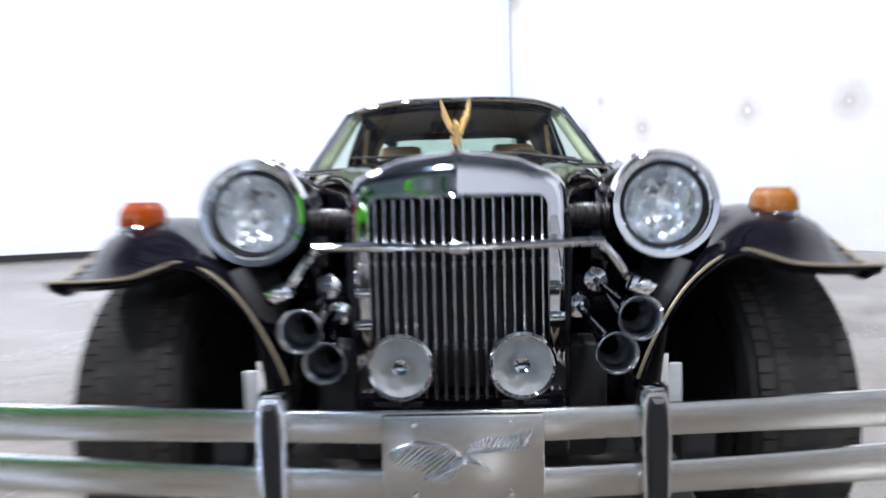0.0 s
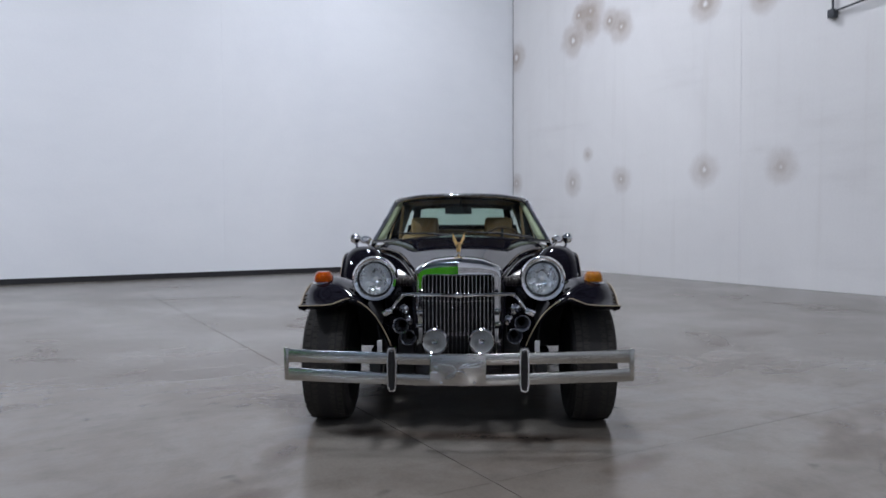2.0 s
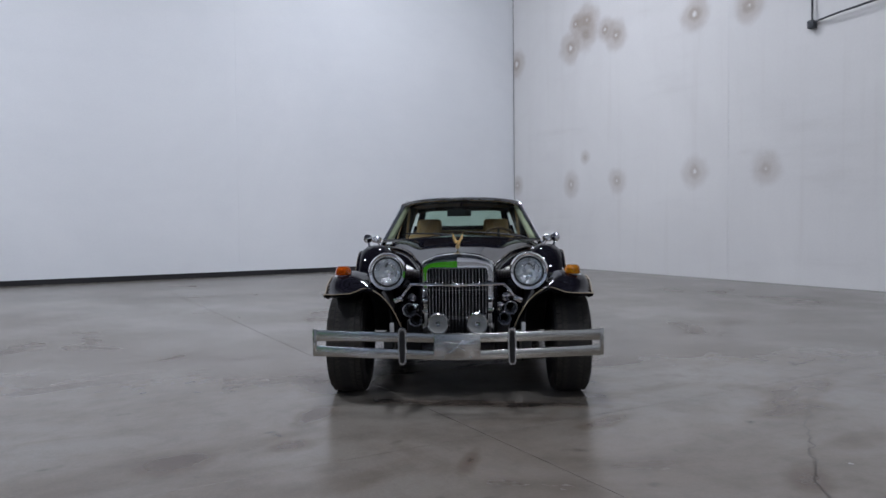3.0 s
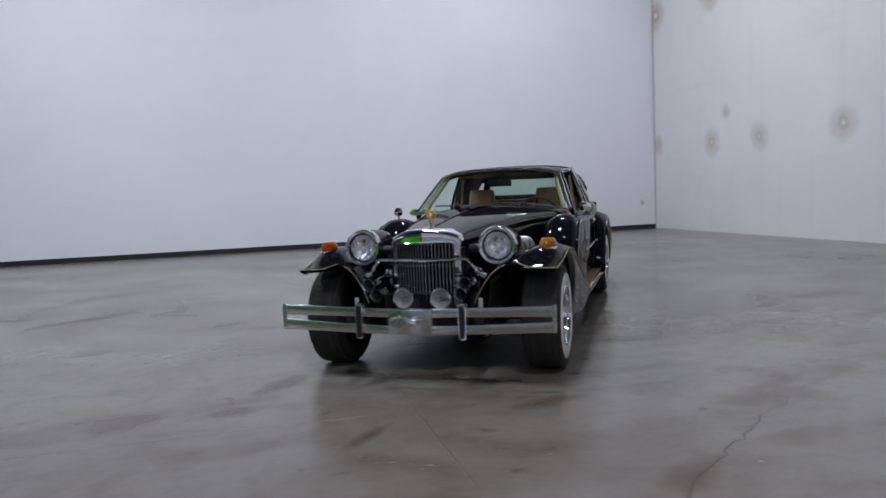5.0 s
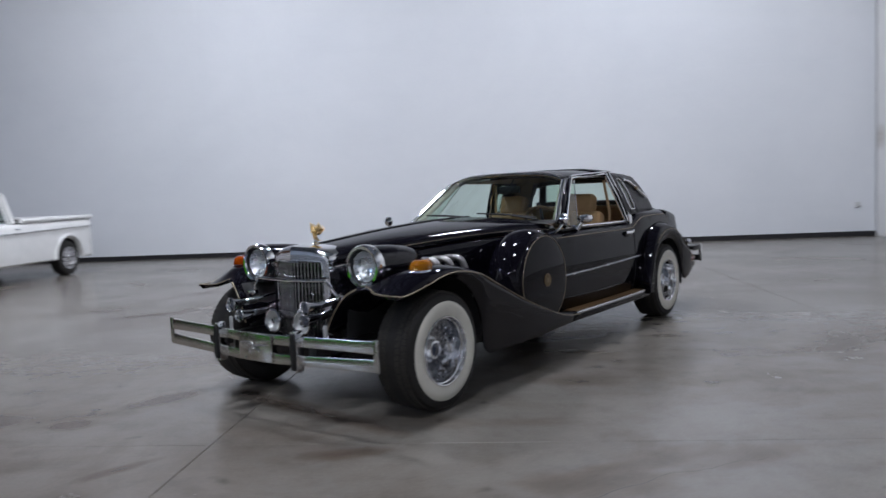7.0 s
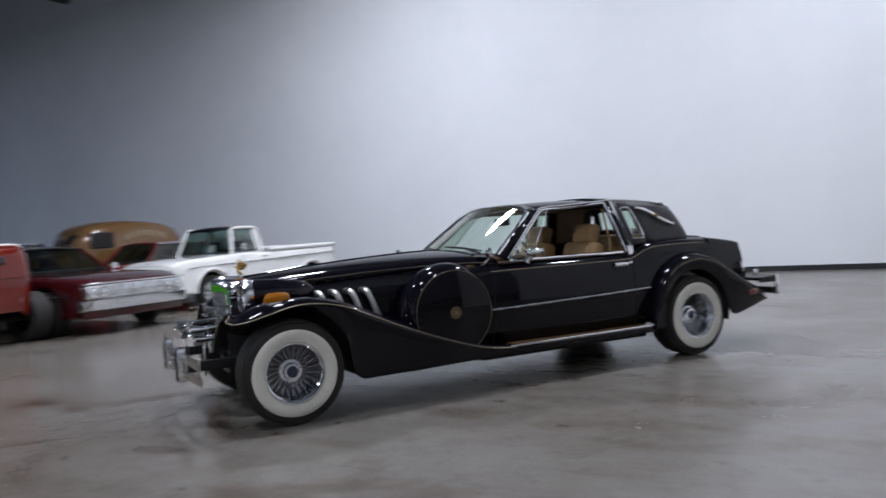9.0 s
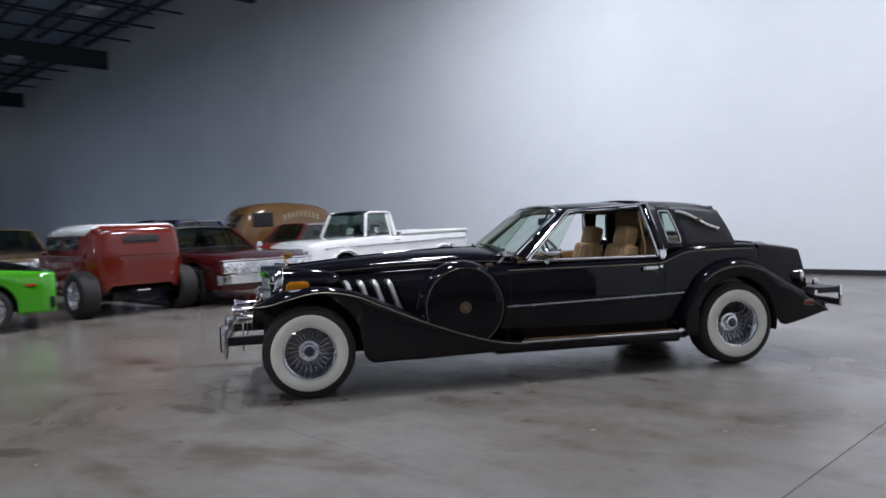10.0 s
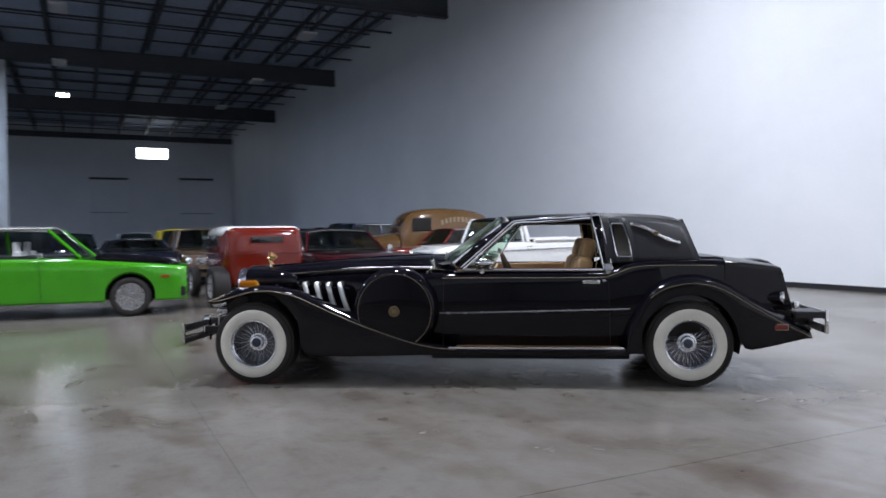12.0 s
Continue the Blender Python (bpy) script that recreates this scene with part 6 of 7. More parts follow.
def auto(name, m, label, paint, W, TOP, low, wb, nose, tail, glass, roof_mat=None, r=0.33, tyre_w=0.22, rim=0.19, spokes=10, group="", hood_mat=None, glass_mat=None, arch=0.06, seats=True, seat_mat=None):
    """A car: W half widths and TOP shoulder heights along y (front axle at 0), glass = (y0, y1, y2, y3, roof z, half width of the roof)."""
    c = thing(name, m, label, "pickup truck" if "pickup" in name else "car", group)
    ys = sorted({nose, nose + 0.02, nose + 0.08, nose + 0.2, tail - 0.2, tail - 0.08, tail - 0.02, tail} | {nose + (tail - nose) * k / 24 for k in range(25)}
                | {yc + (r + arch) * f for yc in (0.0, wb) for f in (-1.05, -1.0, -0.99, -0.95, -0.85, -0.7, -0.5, -0.25, 0, 0.25, 0.5, 0.7, 0.85, 0.95, 0.99, 1.0, 1.05)})
    ys = [y for y in ys if nose <= y <= tail]

    def half(y):
        w, zt = interp(W, y), interp(TOP, y)
        z0 = low
        for yc in (0.0, wb):
            a = y - yc
            if abs(a) < r + arch:
                z0 = max(z0, r + math.sqrt((r + arch) ** 2 - a * a))
        e = min(1.0, min(y - nose, tail - y) / 0.10)
        e = 0.93 + 0.07 * math.sqrt(max(0, e))
        w = w * e
        z0 = min(z0, zt - 0.06)
        hgt = zt - z0
        return [(w - 0.04, z0), (w - 0.006, z0 + min(0.03, hgt * 0.2)), (w, z0 + hgt * 0.45), (w - 0.004, z0 + hgt * 0.7), (w - 0.015, zt - min(0.05, hgt * 0.3)), (w - 0.045, zt - 0.012), (w - 0.10, zt), (w * 0.72, zt + 0.014), (w * 0.36, zt + 0.024), (0.0, zt + 0.027)]
    bm = B()
    for sx in (-1, 1):
        loft(bm, [[(sx * x, y, z) for x, z in half(y)] for y in ys])
    for y in (nose, tail):
        h = half(y)
        bm.faces.new([bm.verts.new((x, y, z)) for x, z in h] + [bm.verts.new((-x, y, z)) for x, z in h[::-1][1:]])
    part("body", bm, paint, c, angle=0.7)
    if hood_mat:
        bm = B()
        rows = []
        for k in range(7):
            y = nose + 0.12 + (glass[0] - 0.08 - nose - 0.12) * k / 6
            w, zt = interp(W, y) - 0.14, interp(TOP, y)
            rows.append([(w * f, y, zt + 0.034 - 0.022 * abs(f)) for f in (-1, -0.5, -0.2, 0, 0.2, 0.5, 1)])
        loft(bm, rows)
        part("hood", bm, hood_mat, c, "black hood")
    bm = B()
    wmin = min(interp(W, 0), interp(W, wb)) - tyre_w - 0.05
    box(bm, -wmin, wmin, nose + 0.15, tail - 0.15, low + 0.02, low + 0.45)
    box(bm, -interp(W, wb / 2) + 0.06, interp(W, wb / 2) - 0.06, r + arch + 0.02, wb - r - arch - 0.02, low + 0.01, low + 0.42)
    part("underbody", bm, M["under"], c)
    for sx in (-1, 1):
        for yc in (0.0, wb):
            put_wheel(c, sx * (interp(W, yc) - tyre_w / 2 - 0.005), yc, r, tyre_w, rim, spokes)
    # glasshouse
    if glass:
        y0, y1, y2, y3, zr, wr = glass
        wb0, zb = interp(W, (y0 + y3) / 2) - 0.10, max(interp(TOP, y0), interp(TOP, y3)) + 0.005
        wbb = [min(wb0, interp(W, y) - 0.09) for y in (y0, y3)]
        rm = roof_mat or paint
        bm = B()
        loft(bm, [[(f * (x - 0.03), y, zb + 0.045) for f in (-1, -0.5, 0, 0.5, 1)] for x, y in ((wbb[0], y0 + 0.06), (wb0, y0 + (y1 - y0) * 0.5), (wb0, y3 - (y3 - y2) * 0.5), (wbb[1], y3 - 0.06))])
        solid(part("interior", bm, M["cloth"], c, "dark cabin interior"), 0.03)
        bm = B()
        rows = []
        for k in range(7):
            y = y1 + (y2 - y1) * k / 6
            e = 0.02 * (1 - (2 * k / 6 - 1) ** 2)
            rows.append([(wr * f, y, zr - 0.05 + e + 0.05 * (1 - abs(f) ** 2.6)) for f in (-1, -0.9, -0.7, -0.4, 0, 0.4, 0.7, 0.9, 1)])
        loft(bm, rows)
        solid(part("roof", bm, rm, c), 0.04)
        ztop = zr - 0.055
        for sx in (-1, 1):
            for a, b, rad in (((wbb[0], y0, zb), (wr, y1, ztop), 0.028), ((wbb[1], y3, zb), (wr, y2, ztop), 0.05), ((wb0, (y1 + y2) / 2 + 0.25, zb), (wr, (y1 + y2) / 2 + 0.25, ztop), 0.025)):
                bm = B()
                tube(bm, [(sx * a[0], a[1], a[2]), (sx * b[0], b[1], b[2])], rad, 8)
                part("pillar", bm, paint, c)
        gm = glass_mat or M["tint"]
        bm = B()
        loft(bm, [[(wbb[0] * f, y0 - 0.05 * (1 - f * f), zb) for f in (-1, -0.5, 0, 0.5, 1)], [(wr * f, y1 - 0.04 * (1 - f * f), ztop + 0.03 * (1 - f * f)) for f in (-1, -0.5, 0, 0.5, 1)]])
        part("windscreen", bm, gm, c).visible_shadow = False
        bm = B()
        loft(bm, [[(wbb[1] * f, y3 + 0.04 * (1 - f * f), zb) for f in (-1, -0.5, 0, 0.5, 1)], [(wr * f, y2 + 0.03 * (1 - f * f), ztop + 0.03 * (1 - f * f)) for f in (-1, -0.5, 0, 0.5, 1)]])
        part("rear_window", bm, gm, c).visible_shadow = False
        for sx in (-1, 1):
            bm = B()
            bm.faces.new([bm.verts.new(p) for p in ((sx * wbb[0], y0 + 0.02, zb), (sx * wb0, y0 + (y1 - y0) * 0.4, zb), (sx * wb0, y3 - (y3 - y2) * 0.4, zb), (sx * wbb[1], y3 - 0.02, zb), (sx * wr, y2, ztop), (sx * wr, y1, ztop))])
            part("side_window", bm, gm, c).visible_shadow = False
            bm = B()
            tube(bm, [(sx * wbb[0], y0, zb), (sx * wr, y1 - 0.01, ztop + 0.01), (sx * (wr + 0.004), (y1 + y2) / 2, ztop + 0.012), (sx * wr, y2, ztop)], 0.012, 6)
            tube(bm, [(sx * (wb0 + 0.004), y0 + 0.1, zb + 0.004), (sx * (wb0 + 0.004), y3 - 0.1, zb + 0.004)], 0.010, 6)
            part("window_trim", bm, M["chrome"], c)
            if seats:
                bm = B()
                ym = y1 + 0.45
                box(bm, sx * 0.36 - 0.24, sx * 0.36 + 0.24, ym - 0.05, ym + 0.09, 0.5, zb + 0.12, 0.05, 2, pose(0, 0, 0))
                part("seat", bm, seat_mat or M["cloth"], c)
                bm = B()
                box(bm, sx * 0.36 - 0.14, sx * 0.36 + 0.14, ym + 0.02, ym + 0.10, zb + 0.10, zb + 0.27, 0.035, 2)
                part("headrest", bm, seat_mat or M["cloth"], c)
    return c


def lamp_unit(parent, name, x, y, z, r, lens, face=1):
    """A round lamp looking ahead (face 1) or back (face -1)."""
    o = thing_part(name, parent)
    m = Matrix.Translation((x, y, z)) @ (AYN if face > 0 else Matrix.Rotation(radians(-90), 4, "X"))
    bm = B()
    lathe(bm, [(r * 0.9, -0.05), (r, 0.0), (r * 1.02, 0.008), (r * 0.92, 0.014), (r * 0.86, 0.004)], m, 20)
    part("bezel", bm, M["chrome"], o)
    bm = B()
    lathe(bm, [(r * 0.88, 0.004), (r * 0.5, 0.012), (0.0, 0.016)], m, 20)
    part("lens", bm, lens, o)


def bar_bumper(parent, name, y, z0, z1, w, sweep, mat, out=-1):
    bm = B()
    secs = []
    for k in range(13):
        f = -1 + 2 * k / 12
        yy = y - out * sweep * f ** 4
        secs.append([(w * f, yy, z0), (w * f, yy + out * 0.03, z0 + 0.02), (w * f, yy + out * 0.03, z1 - 0.02), (w * f, yy, z1), (w * f, yy - out * 0.03, z1), (w * f, yy - out * 0.03, z0)])
    loft(bm, secs, True, True)
    return part(name, bm, mat, parent)


def green_coupe():
    c = auto("muscle_car", hall(15.86, 13.33, 0, -8), "bright green two-door muscle car with black hood and alloy wheels", M["green"],
             [(-0.86, 0.80), (-0.5, 0.86), (0.3, 0.90), (1.4, 0.905), (2.8, 0.905), (3.4, 0.86), (3.9, 0.80)], [(-0.86, 0.79), (-0.5, 0.83), (0.0, 0.87), (0.5, 0.91), (0.8, 0.94), (1.8, 0.96), (2.5, 0.97), (3.3, 0.94), (3.9, 0.88)], 0.24, 2.75, -0.86, 3.9,
             (0.72, 1.20, 2.45, 3.2, 1.455, 0.64), M["white"], 0.315, 0.22, 0.215, 10, hood_mat=M["satin_gloss"], glass_mat=M["lens"], seat_mat=M["paper"])
    bar_bumper(c, "front_bumper", -0.86, 0.30, 0.46, 0.82, 0.06, M["satin"])
    bar_bumper(c, "rear_bumper", 3.9, 0.40, 0.52, 0.82, 0.06, M["chrome"], 1)
    bm = B()
    box(bm, -0.70, 0.70, -0.885, -0.85, 0.50, 0.70, 0.01)
    part("grille", bm, M["satin"], c)
    for sx in (-1, 1):
        lamp_unit(c, "headlight", sx * 0.62, -0.87, 0.61, 0.085, M["lens"])
        bm = B()
        box(bm, *sorted((sx * 0.845, sx * 0.875)), -0.60, -0.46, 0.615, 0.655, 0.006)
        part("side_marker", bm, M["orange"], c, "orange side marker")
        for y0 in (1.28, 2.40):
            bm = B()
            tube(bm, [(sx * 0.91, y0, 0.26), (sx * 0.915, y0 + 0.01, 0.6), (sx * 0.90, y0 + 0.02, 0.88)], 0.003, 4)
            part("door_gap", bm, M["under"], c)
        bm = B()
        box(bm, *sorted((sx * 0.905, sx * 0.925)), 2.22, 2.36, 0.77, 0.79, 0.005)
        part("door_handle", bm, M["chrome"], c)
        mo = thing_part("door_mirror", c)
        bm = B()
        box(bm, *sorted((sx * 0.89, sx * 1.0)), 1.22, 1.32, 0.97, 1.05, 0.03, 3)
        part("mirror_shell", bm, M["chrome"], mo)
    bm = B()
    rows = []
    for y, w, z in ((-0.62, 0.30, 0.865), (-0.50, 0.38, 0.905), (-0.30, 0.42, 0.955), (0.0, 0.44, 0.985), (0.38, 0.44, 1.01), (0.52, 0.43, 1.005), (0.60, 0.40, 0.96)):
        zb = 0.80 if y < -0.5 else 0.87
        rows.append([(-w, y, zb), (-w * 0.97, y, z - 0.06), (-w * 0.8, y, z - 0.015), (0, y, z), (w * 0.8, y, z - 0.015), (w * 0.97, y, z - 0.06), (w, y, zb)])
    loft(bm, rows, False, True)
    part("hood_scoop", bm, M["satin_gloss"], c, "black hood scoop")


def hot_rod():
    c = thing("hot_rod", hall(15.95, 11.12, 0, 94), "orange-red vintage hot rod sedan with white roof and wide rear tyres", "car")
    # y = 0 at the rear axle here, the nose is towards -y
    def ring(y, w, z0, z1, rr):
        half = [(w * 0.86, z0), (w * 0.95, z0 + 0.05), (w, z0 + 0.30), (w * 1.01, z0 + 0.55), (w * 0.985, z1 - rr - 0.10), (w * 0.955, z1 - rr)]
        half += [(w * 0.955 - rr * (1 - math.cos(radians(a))), z1 - rr + rr * math.sin(radians(a))) for a in (25, 50, 75, 90)]
        return [(x, y, z) for x, z in half] + [(-x, y, z) for x, z in half[::-1]]
    bm = B()
    rows = [ring(-2.05, 0.56, 0.36, 1.33, 0.16), ring(-1.75, 0.64, 0.34, 1.40, 0.16), ring(-1.2, 0.72, 0.32, 1.44, 0.15), ring(-0.5, 0.765, 0.31, 1.455, 0.15), ring(-0.05, 0.76, 0.32, 1.45, 0.15), ring(0.12, 0.735, 0.34, 1.435, 0.15), ring(0.24, 0.69, 0.37, 1.40, 0.15), ring(0.30, 0.64, 0.41, 1.345, 0.14), ring(0.32, 0.56, 0.48, 1.27, 0.13)]
    loft(bm, rows)
    bm.faces.new([bm.verts.new(p) for p in rows[-1]])
    bm.faces.new([bm.verts.new(p) for p in rows[0]])
    part("body", bm, M["red"], c, angle=0.9)
    bm = B()
    caps = []
    for y, w, z1, rr in ((-2.0, 0.575, 1.335, 0.16), (-1.75, 0.64, 1.40, 0.16), (-1.2, 0.72, 1.44, 0.15), (-0.5, 0.765, 1.455, 0.15), (-0.05, 0.76, 1.45, 0.15), (0.10, 0.735, 1.437, 0.15), (0.16, 0.70, 1.42, 0.12)):
        k = 0.0 if y < 0 else 35.0
        sec = [(w * 0.955 + 0.014 - rr * (1 - math.cos(radians(a))), y, z1 + 0.012 - rr + rr * math.sin(radians(a))) for a in (k - 20 if k == 0 else k, 15 + k * 0.6, 40 + k * 0.3, 65 + k * 0.1, 90)]
        caps.append(sec + [(-x, yy, z) for x, yy, z in sec[::-1]])
    loft(bm, caps)
    solid(part("roof", bm, M["white"], c, "white roof", 1.2), 0.02, -1.0)
    w = thing_part("rear_window", c)
    bm = B()
    box(bm, -0.33, 0.33, 0.298, 0.322, 1.125, 1.285, 0.03, 3)
    part("frame", bm, M["red"], w)
    bm = B()
    box(bm, -0.29, 0.29, 0.318, 0.330, 1.15, 1.26, 0.025, 3)
    part("pane", bm, M["black_glass"], w)
    for sx in (-1, 1):
        for y0, y1 in ((-0.25, -0.75), (-0.9, -1.5)):
            w = thing_part("side_window", c)
            bm = B()
            box(bm, *sorted((sx * 0.70, sx * 0.766)), y1, y0, 1.05, 1.28, 0.03, 3)
            part("pane", bm, M["black_glass"], w)
        bm = B()
        tube(bm, [(sx * 0.775, y, 0.95) for y in (-1.8, -1.2, -0.5, 0.0)], 0.012, 6)
        part("belt_bead", bm, M["red"], c)
        put_wheel(c, sx * 0.82, 0.0, 0.365, 0.30, 0.21, 5)
        put_wheel(c, sx * 0.68, -2.75, 0.32, 0.18, 0.19, 5)
        lamp_unit(c, "headlight", sx * 0.48, -2.9, 0.78, 0.09, M["lens"])
        lamp_unit(c, "tail_lamp", sx * 0.50, 0.33, 0.62, 0.035, M["red_lens"], -1)
    bm = B()
    tube(bm, [(-0.66, 0.325, 0.955), (-0.3, 0.333, 0.955), (0.3, 0.333, 0.955), (0.66, 0.325, 0.955)], 0.008, 6)
    part("belt_bead", bm, M["red"], c)
    bm = B()
    loft(bm, [[(x * 0.40, -2.9, z) for x, z in ((1, 0.5), (0.95, 0.9), (0.5, 1.0), (-0.5, 1.0), (-0.95, 0.9), (-1, 0.5))], [(x * 0.56, -2.05, z) for x, z in ((1, 0.45), (0.95, 0.95), (0.5, 1.05), (-0.5, 1.05), (-0.95, 0.95), (-1, 0.45))]], True, True)
    part("hood", bm, M["red"], c)
    bm = B()
    box(bm, -0.34, 0.34, -2.96, -2.90, 0.42, 0.98, 0.03, 3)
    part("radiator_shell", bm, M["chrome"], c)
    bm = B()
    box(bm, -0.40, 0.40, -2.9, 0.1, 0.22, 0.38, 0.03)
    tube(bm, [(-0.75, 0.0, 0.36), (0.75, 0.0, 0.36)], 0.045, 10)
    lathe(bm, [(0.0, 0.14), (0.1, 0.12), (0.15, 0.0), (0.1, -0.12), (0.0, -0.14)], Matrix.Translation((0, 0, 0.36)) @ AX, 20)
    tube(bm, [(-0.65, -2.75, 0.32), (0, -2.75, 0.26), (0.65, -2.75, 0.32)], 0.03, 8)
    part("chassis", bm, M["under"], c)
    bm = B()
    box(bm, -0.10, 0.10, 0.31, 0.335, 0.37, 0.40, 0.006)
    part("plate_lamp", bm, M["chrome"], c)


M["black_glass"] = principled("dark_window_glass", (0.012, 0.013, 0.014), 0.06, coat=1.0)


def maroon_sedan():
    c = auto("sedan", hall(16.1, 9.08, 0, -88), "dark maroon full-size hardtop sedan with chrome grille", M["maroon"],
             [(-0.88, 0.90), (-0.5, 0.95), (0.3, 0.97), (1.6, 0.98), (3.0, 0.98), (3.8, 0.95), (4.5, 0.90)], [(-0.88, 0.80), (-0.5, 0.87), (0.3, 0.91), (1.1, 0.93), (2.0, 0.93), (3.2, 0.92), (4.5, 0.85)], 0.26, 3.1, -0.88, 4.5,
             (0.95, 1.45, 2.75, 3.35, 1.39, 0.68), M["satin"], 0.34, 0.22, 0.20, 12, glass_mat=M["dim"])
    g = thing_part("grille", c)
    bm = B()
    box(bm, -0.88, 0.88, -0.905, -0.87, 0.555, 0.755, 0.012)
    part("surround", bm, M["chrome"], g)
    for k in range(9):
        bm = B()
        box(bm, -0.50, 0.50, -0.915, -0.90, 0.575 + 0.019 * k, 0.583 + 0.019 * k)
        part("bar", bm, M["mag"], g)
    bm = B()
    box(bm, -0.92, 0.92, -0.91, -0.80, 0.765, 0.79, 0.008)
    part("hood_lip", bm, M["chrome"], g)
    for sx in (-1, 1):
        for x in (0.60, 0.78):
            lamp_unit(c, "headlight", sx * x, -0.915, 0.655, 0.075, M["facet"])
        bm = B()
        tube(bm, [(sx * 0.965, -0.6, 0.62), (sx * 0.985, 1.0, 0.60), (sx * 0.985, 3.0, 0.60), (sx * 0.94, 4.3, 0.60)], 0.012, 6)
        part("side_moulding", bm, M["chrome"], c)
        mo = thing_part("door_mirror", c)
        bm = B()
        lathe(bm, [(0.0, -0.06), (0.04, -0.05), (0.062, 0.0), (0.058, 0.02), (0.0, 0.022)], Matrix.Translation((sx * 1.0, 0.95, 1.0)) @ AYN, 18)
        tube(bm, [(sx * 0.93, 0.98, 0.88), (sx * 0.98, 0.97, 0.96)], 0.014, 8)
        part("mirror_shell", bm, M["chrome"], mo)
    bar_bumper(c, "front_bumper", -0.93, 0.37, 0.55, 0.97, 0.10, M["chrome"])
    bar_bumper(c, "rear_bumper", 4.53, 0.35, 0.52, 0.95, 0.10, M["chrome"], 1)


M["green_glass"] = clear_glass("green_window_glass", (0.52, 0.63, 0.59))


def white_pickup():
    c = auto("pickup_truck", hall(17.58, 6.24, 0, 180), "white vintage pickup truck with dark roof and chrome wheels", M["white"],
             [(-0.85, 0.84), (-0.4, 0.90), (0.5, 0.93), (2.0, 0.93), (3.7, 0.93), (3.85, 0.92)], [(-0.85, 0.90), (-0.6, 0.98), (0.0, 1.02), (0.7, 1.05), (1.6, 1.05), (2.0, 1.06), (3.95, 1.08)], 0.32, 2.95, -0.85, 3.85,
             (0.60, 0.76, 1.44, 1.48, 1.63, 0.66), M["satin"], 0.335, 0.23, 0.215, 5, glass_mat=M["green_glass"])
    bm = B()
    box(bm, -0.80, 0.80, 1.70, 3.8, 1.085, 1.112, 0.01)
    part("bed_floor", bm, M["under"], c)
    bm = B()
    for sx in (-1, 1):
        tube(bm, [(sx * 0.875, 1.62, 1.10), (sx * 0.88, 3.0, 1.115), (sx * 0.875, 3.83, 1.125)], 0.045, 10)
    tube(bm, [(-0.87, 3.82, 1.12), (0.87, 3.82, 1.12)], 0.045, 10)
    part("bed_rail", bm, M["white"], c)
    bm = B()
    box(bm, -0.66, 0.66, 1.485, 1.545, 1.06, 1.50, 0.02)
    part("cab_back", bm, M["white"], c)
    for sx in (-1, 1):
        bm = B()
        tube(bm, [(sx * 0.885, -0.55, 0.83), (sx * 0.932, 0.3, 0.86), (sx * 0.938, 2.0, 0.90), (sx * 0.936, 3.75, 0.945)], 0.012, 6)
        part("side_moulding", bm, M["mag"], c)
        bm = B()
        pts = [(sx * 0.935, 0.0 + 0.45 * math.cos(radians(a)), 0.335 + 0.45 * math.sin(radians(a))) for a in range(0, 181, 15)]
        tube(bm, pts, 0.028, 8)
        part("wheel_lip", bm, M["white"], c)
        bm = B()
        pts = [(sx * 0.935, 2.95 + 0.45 * math.cos(radians(a)), 0.335 + 0.45 * math.sin(radians(a))) for a in range(0, 181, 15)]
        tube(bm, pts, 0.028, 8)
        part("wheel_lip", bm, M["white"], c)
        bm = B()
        tube(bm, [(sx * 0.835, 0.60, 1.06), (sx * 0.69, 0.76, 1.565), (sx * 0.69, 0.84, 1.60), (sx * 0.69, 1.36, 1.60), (sx * 0.70, 1.44, 1.565), (sx * 0.84, 1.49, 1.06)], 0.032, 10)
        part("door_frame", bm, M["white"], c)
        mo = thing_part("door_mirror", c)
        bm = B()
        lathe(bm, [(0.0, -0.05), (0.05, -0.04), (0.07, 0.0), (0.06, 0.012), (0.0, 0.014)], Matrix.Translation((sx * 1.0, 0.80, 1.20)) @ AYN, 18)
        tube(bm, [(sx * 0.93, 0.80, 1.06), (sx * 0.98, 0.79, 1.13)], 0.012, 8)
        part("mirror_shell", bm, M["chrome"], mo)
        bm = B()
        box(bm, *sorted((sx * 0.93, sx * 0.955)), 1.38, 1.52, 0.95, 0.975, 0.006)
        part("door_handle", bm, M["chrome"], c)
        lamp_unit(c, "headlight", sx * 0.66, -0.86, 0.72, 0.09, M["facet"])
    bar_bumper(c, "front_bumper", -0.90, 0.42, 0.56, 0.92, 0.06, M["chrome"])
    bm = B()
    box(bm, -0.55, 0.55, -0.875, -0.85, 0.60, 0.85, 0.012)
    part("grille", bm, M["mag"], c)
    bm = B()
    box(bm, -0.10, 0.10, -0.004, 0.004, 0.0, 0.17, 0.002, 1, pose(-0.10, 0.86, 1.10, -28, 0, 8))
    part("window_card", bm, M["paper"], c, "white paper card behind the windscreen")
    bm = B()
    lathe(bm, [(0.0, 0.01), (0.03, 0.008), (0.035, 0.0)], pose(0, -0.80, 0.955, -20, 0, 0), 14)
    part("hood_badge", bm, M["satin"], c)




# near-black that stands for the shade inside the van's cab
M["cabin_shade"] = speckled("cabin_shade_black", (0.010, 0.009, 0.008), 0.7, 40)


